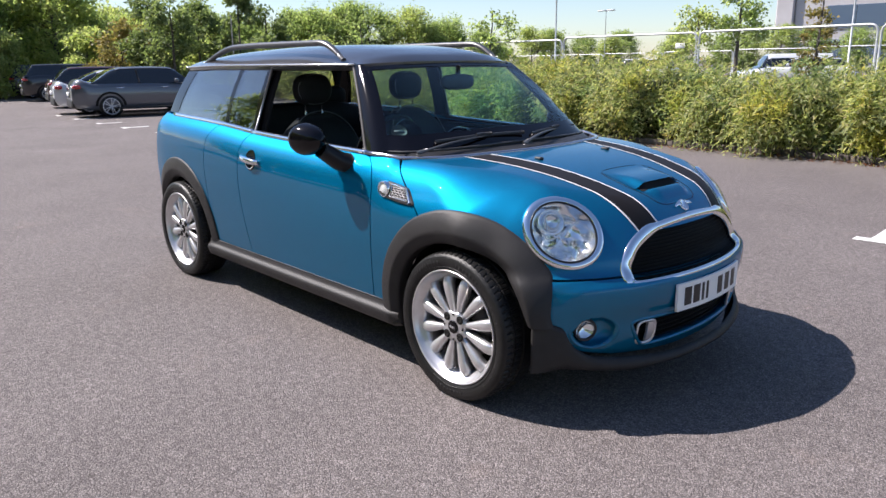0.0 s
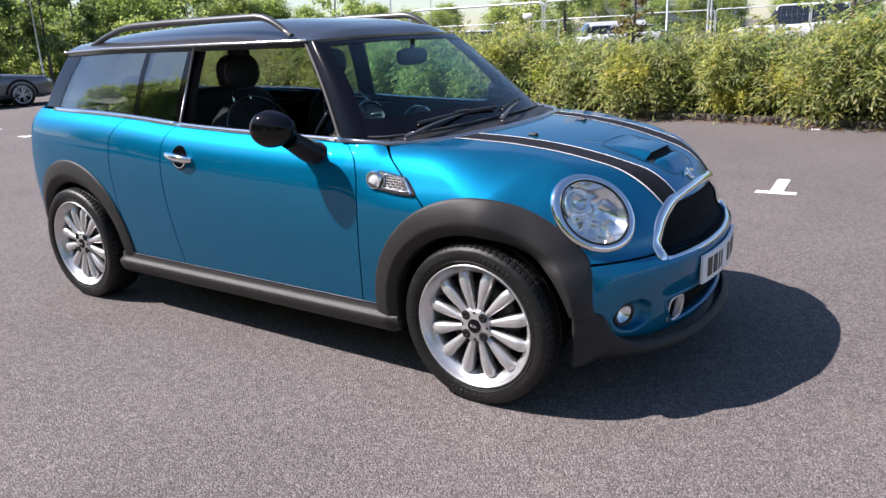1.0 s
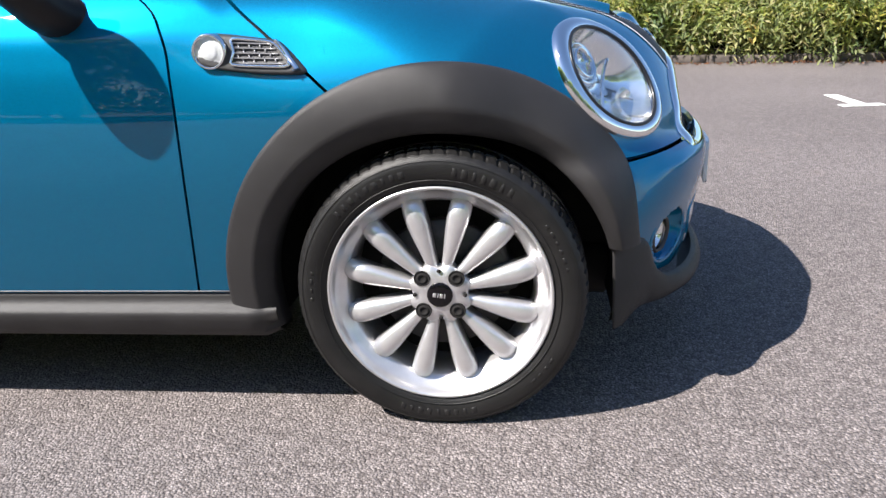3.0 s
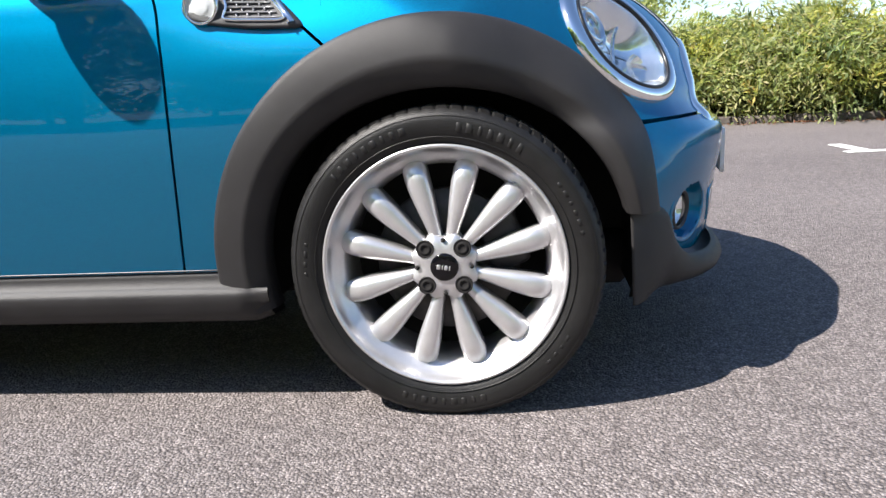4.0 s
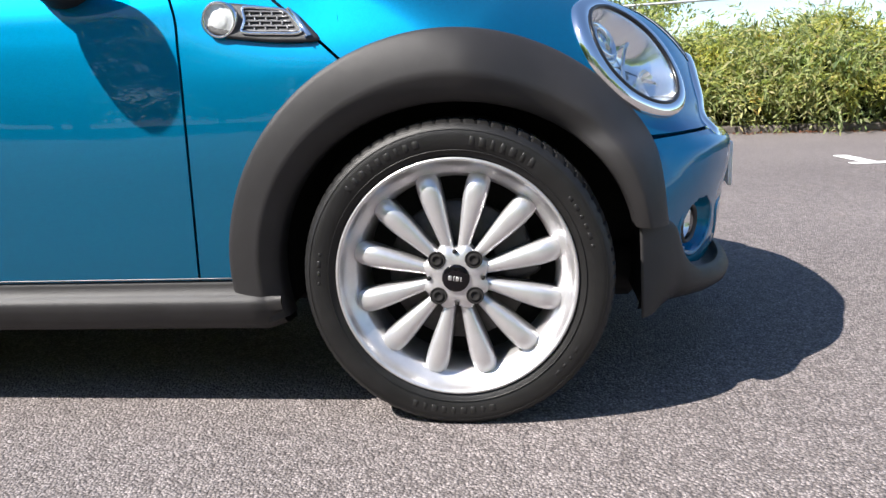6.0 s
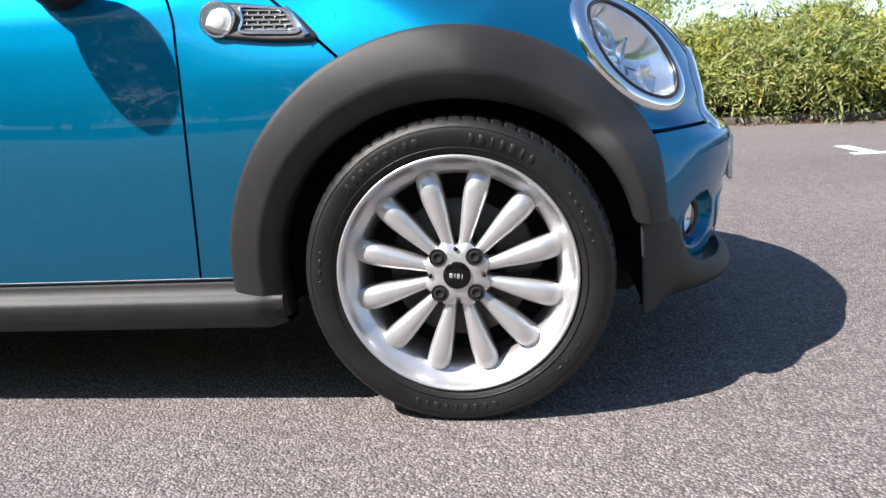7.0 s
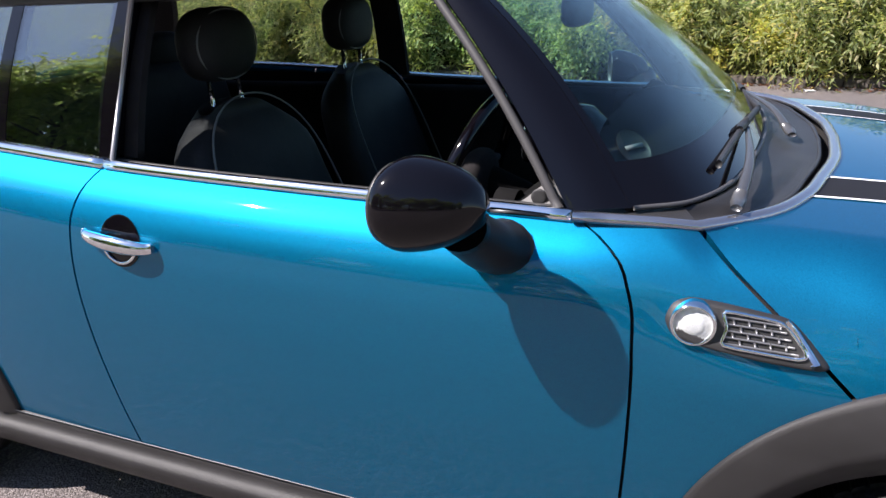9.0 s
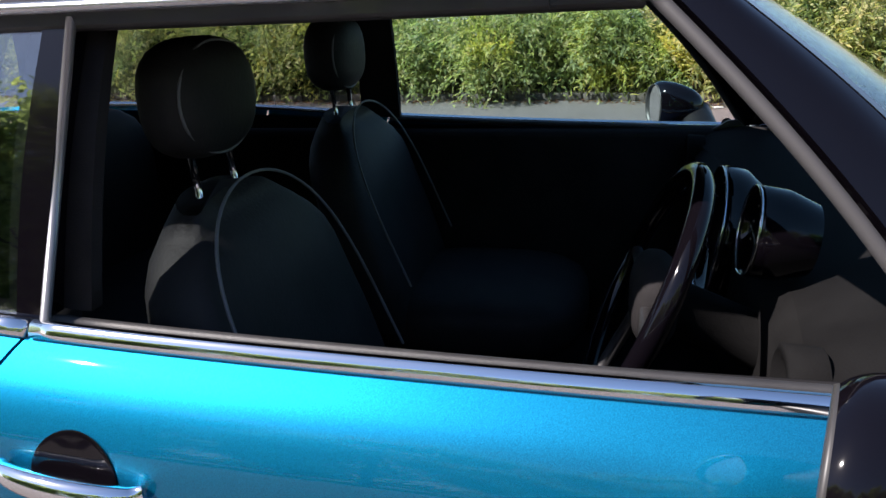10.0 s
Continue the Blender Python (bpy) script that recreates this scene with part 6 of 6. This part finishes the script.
low = tree("tree", (-36.1, 9.4, 0), 3.3, 1.5, 0.17, 6500, PALE_LEAF, "rounded light green young tree behind the parked cars", 11, 0.09, 0.03, 28)
for x, y, k in ((-33, 14, 0.8), (-41, 12, 1.1), (-29.5, 14.5, 0.75), (-26, 16, 0.8), (-39, 6, 1.0), (-38, 15, 1.1)):
    c = copy_thing(low, pose(x, y, float(fall(x)), 0, 0, x * 17))
    c.scale = (k, k, k)
DARK_LEAF = leaf_material("dark_tree_leaves", [(0.11, 0.155, 0.075), (0.19, 0.25, 0.115), (0.29, 0.34, 0.165)], 0.6, False, 0.5)
ROWTREE = "dark green young tree in the row behind the parked cars"
for k_, (x, y, h, w_) in enumerate(((-31.4, 10.7, 4.6, 1.25), (-29.2, 10.75, 4.3, 1.2), (-30.6, 12.5, 4.5, 1.3), (-27.2, 12.7, 4.6, 0.9), (-29.2, 15.2, 4.2, 1.2))):
    tree("young_tree", (x, y, 0), h, w_, 0.17, 3200, DARK_LEAF, ROWTREE, 41 + k_, 0.07, 0.22, 22)
tree("shrub", (-33.0, 9.9, 0), 3.4, 1.6, 0.16, 5200, RUST_LEAF, "tall pale brown shrub behind the parked cars", 52, 0.05, 0.05, 26)
SAP = "young sparse tree standing behind the hedge"
tree("young_tree", (-11.2, 11.2, 0), 2.75, 0.75, 0.11, 700, TREE_LEAF, SAP, 21, 0.03, 0.5, 14)
tree("young_tree", (-18.5, 12.6, 0), 2.9, 0.7, 0.10, 320, TREE_LEAF, SAP, 22, 0.025, 0.45, 14)
tree("young_tree", (-10.4, 20.0, 0), 3.0, 1.0, 0.13, 1500, PALE_LEAF, SAP, 23, 0.05, 0.3, 18)
tree("young_tree", (-10.8, 23.6, 0), 4.5, 1.1, 0.15, 2000, TREE_LEAF, SAP, 24, 0.08, 0.35, 22)
tree("young_tree", (-9.1, 26.3, 0), 3.9, 0.75, 0.14, 1500, RUST_LEAF, "bushy tree with rust-tinted leaves", 25, 0.08, 0.1, 24)
tree("young_tree", (-1.5, 26.0, 0), 5.0, 2.2, 0.17, 2800, TREE_LEAF, SAP, 26, 0.09, 0.2, 24)
tree("young_tree", (3.5, 24.0, 0), 4.6, 2.0, 0.17, 2600, PALE_LEAF, SAP, 27, 0.09, 0.2, 24)
BACK = "tall broad-leaved tree at the open side of the car park"
big = tree("tree", (-6, -19, 0), 11.0, 4.2, 0.32, 12000, TREE_LEAF, BACK, 31, 0.2, 0.02, 60)
for x, y, k in ((-13, -20, 1.2), (-20, -22, 1.45), (1.5, -20.5, 0.9), (8, -19, 1.0), (15, -20, 0.9), (-28, -23, 1.5), (-36, -22, 1.5), (-24, -18.5, 1.2), (23, -17, 0.95),
                (-9.5, -22, 0.6), (-2, -22, 0.55), (4.8, -22, 0.6), (11.5, -22, 0.55), (-16.5, -24, 0.7), (19, -21, 0.6), (-24, -25, 0.65)):
    c = copy_thing(big, pose(x, y, float(fall(x)), 0, 0, x * 31))
    c.scale = (k, k, k)


# ---- fencing ----
def fence_panel(p0, p1, height, label, group, mesh_on=True):
    p0, p1 = Vector((*p0, float(fall(p0[0])))), Vector((*p1, float(fall(p1[0]))))
    way = p1 - p0
    t = thing("fence_panel", label, "fence", tuple(p0), group, turn=math.degrees(math.atan2(way.y, way.x)))
    L, r = way.length - 0.06, 0.12
    pts = [(0, 0, 0.08), (0, 0, height - r)] + [(r - r * math.cos(a), 0, height - r + r * math.sin(a)) for a in np.linspace(0.2, math.pi / 2, 5)]
    pts += [(L - x, y, z) for x, y, z in reversed(pts)]
    part("fence_frame", tube(np.array(pts), 0.021, 8, up=(0, 1, 0)), GALVANISED, t)
    part("fence_rail", tube(np.array([(0, 0, 0.18), (L, 0, 0.18)]), 0.016, 6), GALVANISED, t)
    if mesh_on:
        wires = [tube(np.array([(x, 0, 0.18), (x, 0, height - 0.02)]), 0.0008, 3, ends=False, up=(0, 1, 0)) for x in np.arange(0.08, L, 0.085)]
        wires += [tube(np.array([(0, 0, z), (L, 0, z)]), 0.0008, 3, ends=False) for z in np.arange(0.4, height, 0.24)]
        part("wire_mesh", joined(*wires), GALVANISED, t)
    for x in (0.0, L):
        part("foot_block", moved(box_data((-0.11, -0.30, 0.0), (0.11, 0.30, 0.13), 0.02), Matrix.Translation((x, 0, 0))), CONCRETE, t)
    return t


FENCE = [(-19.8, 12.3), (-16.3, 12.15), (-12.8, 11.85), (-9.29, 11.70), (-5.72, 11.52), (-2.25, 11.05), (1.2, 10.6), (4.6, 10.1), (8.0, 9.5)]
for a, b in zip(FENCE, FENCE[1:]):
    f_ = fence_panel(a, b, 1.84, "galvanised temporary mesh fence panel", "fence behind the hedge")
    if a[0] in (-9.29,):
        part("fence_sign", box_data((3.05, -0.03, 1.54), (3.27, -0.022, 1.64), 0.004), WHITE, f_)
for i in range(-9, 4):
    fence_panel((i * 3.5 + 0.4, 28.5 - i * 0.15), (i * 3.5 + 3.9, 28.35 - i * 0.15), 1.72, "galvanised temporary mesh fence panel", "far fence", False)


# ---- parked cars ----
def parked_car(name, at, turn, L, W, H, colour, label, boot=0.95, bonnet=0.88, waist_z=0.96, cab=(0.30, 0.42, 0.84, 0.97), group="parked cars", cap=0.9):
    """A parked car, nose towards its own +x. cab: where, from the nose back, the screens begin and end along its length."""
    at = (at[0], at[1], float(fall(at[0])))
    t = thing(name, label, "car", at, group, turn=turn)
    body_mat = material("parked_car_paint", colour, 0.30, metal=0.25, spec=0.6, coat=1.0)
    n = 60
    u = np.linspace(0, 1, n)[:, None]
    x = L / 2 - u * L
    endf = (1 - np.clip((0.10 - u) / 0.10, 0, 1) ** 2.2 * 0.30) * (1 - np.clip((u - 0.91) / 0.09, 0, 1) ** 2.2 * 0.22)
    hw = W / 2 * endf
    top = curve((0, bonnet - 0.20), (0.03, bonnet - 0.10), (0.12, bonnet - 0.03), (cab[0], bonnet + 0.04), (0.5, waist_z), (cab[3] - 0.03, waist_z + 0.03), (0.985, boot), (1.0, boot - 0.10))(u)
    low = 0.22 + 0.05 * np.clip((0.06 - u) / 0.06, 0, 1) + 0.08 * np.clip((u - 0.90) / 0.10, 0, 1)
    prof = [(0.80, 0.0), (0.93, 0.06), (0.975, 0.22), (1.0, 0.55), (0.985, 0.82), (0.94, 0.95), (0.80, 1.0), (0.4, 1.015), (0.0, 1.02)]
    pts = np.stack([np.concatenate([x + 0 * hw, -a * hw, low + b * (top - low)], 1) for a, b in prof], 1)
    full = np.concatenate([pts, (pts * [1, -1, 1])[:, ::-1][:, 1:]], 1)
    v, f = grid(full)
    k = full.shape[1]
    ends = []
    for row, sgn in ((full[0], 1), (full[-1], -1)):
        mid = row.mean(0)
        ends.append(grid(np.stack([mid + (row - mid) * q + np.array([sgn * d, 0, 0]) for q, d in ((1, 0), (0.985, 0.02), (0.93, 0.035), (0.5, 0.045), (0.01, 0.045))])))
    body = part("body", joined((v, f), *ends), body_mat, t)
    # cabin
    c0, c1, c2, c3 = (L / 2 - q * L for q in cab)
    m = 26
    s = np.linspace(0, 1, m)[:, None]
    zb_, zt = waist_z - 0.02, H
    xs = lerp(c0, c3, s)
    roofz = np.where(xs > c1, lerp(zt - 0.03, zb_, step(xs, c1, c0)), np.where(xs < c2, lerp(zt - 0.05, zb_, step(-xs, -c2, -c3)), zt - 0.05 * ((xs - (c1 + c2) / 2) / (c1 - c2) * 1.2) ** 2))
    hwb, hwt = W / 2 * 0.93, W / 2 * 0.70
    frac = np.clip((roofz - zb_) / (zt - zb_), 0.001, 1)
    cab_pts = np.stack([np.concatenate([xs, -lerp(hwb, hwt, frac * q) * np.sqrt(1 - (q > 0.99) * 0.0) * c_, zb_ + (roofz - zb_) * q], 1) for q, c_ in ((0, 1), (0.5, 1), (cap, 1), (0.985, 0.93), (1.0, 0.6), (1.01, 0.0))], 1)
    cab_full = np.concatenate([cab_pts, (cab_pts * [1, -1, 1])[:, ::-1][:, 1:]], 1)
    part("cabin_glass", grid(cab_full), material("parked_car_glass", (0.012, 0.014, 0.016), 0.05, coat=1.0), t)
    roof_pts = cab_full[:, 2:-2] * np.array([1, 1.01, 1]) + np.array([0, 0, 0.008])
    sel = (xs[:, 0] < c1 + 0.12) & (xs[:, 0] > c2 - 0.12)
    part("roof", grid(roof_pts[sel]), body_mat, t)
    for q in (0.52,):
        xq = lerp(c0, c3, q)
        for sgn in (-1, 1):
            part("door_pillar", tube(np.array([(xq, sgn * hwb * 1.01, zb_), (xq - 0.05, sgn * lerp(hwb, hwt, 0.93) * 1.01, zb_ + 0.93 * (zt - 0.06 - zb_))]), 0.03, 6), BLACK_PLASTIC, t)
    tyre_m = mesh("tyre", *lathe([(0.20, -0.10), (0.30, -0.105), (0.325, -0.08), (0.325, 0.08), (0.30, 0.10), (0.2, 0.1)], 28))
    tyre_m.materials.append(RUBBER)
    rim_m = mesh("rim", *joined(lathe([(0.236, -0.100), (0.232, -0.109), (0.212, -0.108), (0.206, -0.06)], 32), lathe([(0.05, -0.06), (0.05, -0.100), (0.0, -0.102)], 16), *[moved(box_data((0.03, -0.104, -0.011), (0.215, -0.088, 0.011), 0.003), Matrix.Rotation(radians(72 * (i // 2) + (-11, 11)[i % 2]), 4, "Y")) for i in range(10)]))
    rim_m.materials.append(ALLOY)
    back_m = mesh("wheel_back", *lathe([(0.215, -0.04), (0.0, -0.04)], 24))
    back_m.materials.append(VOID)
    for ax in (0.19, 0.80):
        for sgn in (-1, 1):
            wl = part("wheel", tyre_m, None, t)
            wl.matrix_basis = pose(L / 2 - ax * L, sgn * (W / 2 - 0.105), 0.325, 0, 0, 0 if sgn < 0 else 180)
            part("rim", rim_m, None, wl)
            part("wheel_back", back_m, None, wl)
            ph_ = np.linspace(0.05, np.pi - 0.05, 20)
            arch = np.stack([L / 2 - ax * L + 0.385 * np.cos(ph_), np.full(20, sgn * (W / 2 - 0.012)), 0.325 + 0.385 * np.sin(ph_)], -1)
            part("wheel_arch", tube(arch, 0.035, 6, up=(0, 1, 0)), VOID, t)
    part("rear_bumper", blob((-L / 2 + 0.05, 0, 0.42), (0.13, W / 2 * 0.76, 0.15), 5), BLACK_PLASTIC, t)
    part("rear_plate", box_data((-L / 2 - 0.075, -0.26, 0.62), (-L / 2 - 0.05, 0.26, 0.73), 0.005), PLATE, t)
    for sgn in (-1, 1):
        part("tail_lamp", blob((-L / 2 + 0.12, sgn * (W / 2 - 0.22), boot - 0.14), (0.13, 0.19, 0.06), 3.5), RED, t)
        part("headlamp", blob((L / 2 - 0.22, sgn * (W / 2 - 0.28), bonnet - 0.20), (0.18, 0.16, 0.06), 3.0), REFLECTOR, t)
        part("door_mirror", blob((c1 - 0.10 + 0.25, sgn * (W / 2 + 0.08), waist_z + 0.05), (0.06, 0.09, 0.06), 3), body_mat, t)
        part("side_strip", tube(np.array([(L * 0.28, sgn * W / 2 * 0.985, 0.27), (-L * 0.28, sgn * W / 2 * 0.985, 0.27)]), 0.03, 6), BLACK_PLASTIC, t)
        for xd in (0.02, -0.24):
            part("door_handle", tube(np.array([(L * xd - 0.10, sgn * W / 2 * 1.0, waist_z - 0.14), (L * xd + 0.10, sgn * W / 2 * 1.0, waist_z - 0.13)]), 0.014, 6), CHROME, t)
    return t


parked_car("saloon_car", (-20.87, 6.44, 0), 79, 4.75, 1.84, 1.42, (0.105, 0.112, 0.130), "dark grey parked saloon car", 1.02, 0.86, 0.97, (0.29, 0.44, 0.74, 0.93))
parked_car("sports_car", (-23.2, 6.49, 0), 79, 4.5, 1.82, 1.34, (0.55, 0.57, 0.60), "silver parked low coupe", 0.98, 0.82, 0.90, (0.32, 0.48, 0.70, 0.95))
parked_car("hatchback", (-27.61, 7.42, 0), 79, 4.3, 1.80, 1.46, (0.05, 0.010, 0.012), "dark red parked hatchback", 1.0, 0.88, 0.96, (0.28, 0.42, 0.84, 0.98))
parked_car("off_roader", (-34.57, 8.42, 0), 79, 4.6, 1.85, 1.60, (0.018, 0.018, 0.022), "black parked off-road estate", 1.08, 1.02, 1.08, (0.27, 0.38, 0.90, 0.985))
parked_car("off_roader", (-38.59, 8.82, 0), 79, 4.6, 1.85, 1.60, (0.03, 0.022, 0.022), "dark brown parked off-road estate", 1.08, 1.0, 1.06, (0.27, 0.38, 0.90, 0.985))
parked_car("van", (-12.9, 32.8, 0), 215, 4.3, 1.85, 1.52, (0.72, 0.73, 0.74), "white parked van beyond the fence", 0.9, 0.82, 0.9, (0.20, 0.32, 0.93, 0.99), "cars beyond the fence", 0.7)
parked_car("estate_car", (-11.2, 30.6, 0), 195, 4.0, 1.82, 1.30, (0.70, 0.71, 0.72), "silver parked car beyond the fence", 1.0, 0.92, 0.98, (0.28, 0.42, 0.86, 0.98), "cars beyond the fence")
parked_car("estate_car", (-4.0, 31.0, 0), 182, 4.7, 1.85, 1.80, (0.74, 0.74, 0.74), "white parked car beyond the fence", 1.05, 1.0, 1.05, (0.27, 0.38, 0.88, 0.98), "cars beyond the fence")
parked_car("estate_car", (-21.0, 33.0, 0), 185, 4.5, 1.82, 1.46, (0.74, 0.74, 0.74), "white parked car beyond the fence", 1.0, 0.9, 0.96, (0.28, 0.42, 0.86, 0.98), "cars beyond the fence")


# ---- lamp posts and the far building ----
def lamp_post(at, height, head):
    t = thing("lamp_post", "tall slim galvanised lamp post", "lamp post", (at[0], at[1], float(fall(at[0]))), "lamp posts")
    part("post", tube(np.array([(0, 0, 0), (0, 0, height * 0.4), (0, 0, height)]), [0.034, 0.03, 0.022], 10, up=(0, 1, 0)), GALVANISED, t)
    if head:
        part("lamp_head", joined(box_data((-0.75, -0.12, height - 0.04), (-0.05, 0.12, height + 0.05), 0.03), box_data((0.05, -0.12, height - 0.04), (0.75, 0.12, height + 0.05), 0.03)), GALVANISED, t)


lamp_post((-17.0, 21.0, 0), 8.0, True)
lamp_post((-32.6, 46.5, 0), 5.1, True)
lamp_post((-6.3, 21.5, 0), 8.0, True)
lamp_post((-26.4, 12.0, 0), 3.4, False)

office = thing("office_block", "large pale office block with bands of blue-grey glass", "building", (-23.6, 82, -0.12), turn=8)
PALE = mottled("pale_render", (0.42, 0.40, 0.40), (0.50, 0.48, 0.48), 0.4, 0.8)
BLUE_GLASS = material("blue_office_glass", (0.10, 0.14, 0.20), 0.12, coat=0.6)
part("wall", box_data((-8.95, -0.3, 0), (5.4, 18, 15.5), 0.1), PALE, office, smooth=False)
part("tower", box_data((-10.75, -0.8, 0), (-9.0, 8, 17), 0.1), PALE, office, smooth=False)
part("roof", box_data((-8.9, -0.7, 15.5), (5.8, 18.4, 15.9), 0.05), CONCRETE, office, smooth=False)
_pane = mesh("window", *box_data((0, -0.42, 0), (2.76, -0.30, 2.3), 0.03), False)
_pane.materials.append(BLUE_GLASS)
for fl in range(4):
    for i in range(4):
        w_o = part("window", _pane, None, office)
        w_o.location = (-5.8 + 2.8 * i, 0, 0.8 + 3.4 * fl)
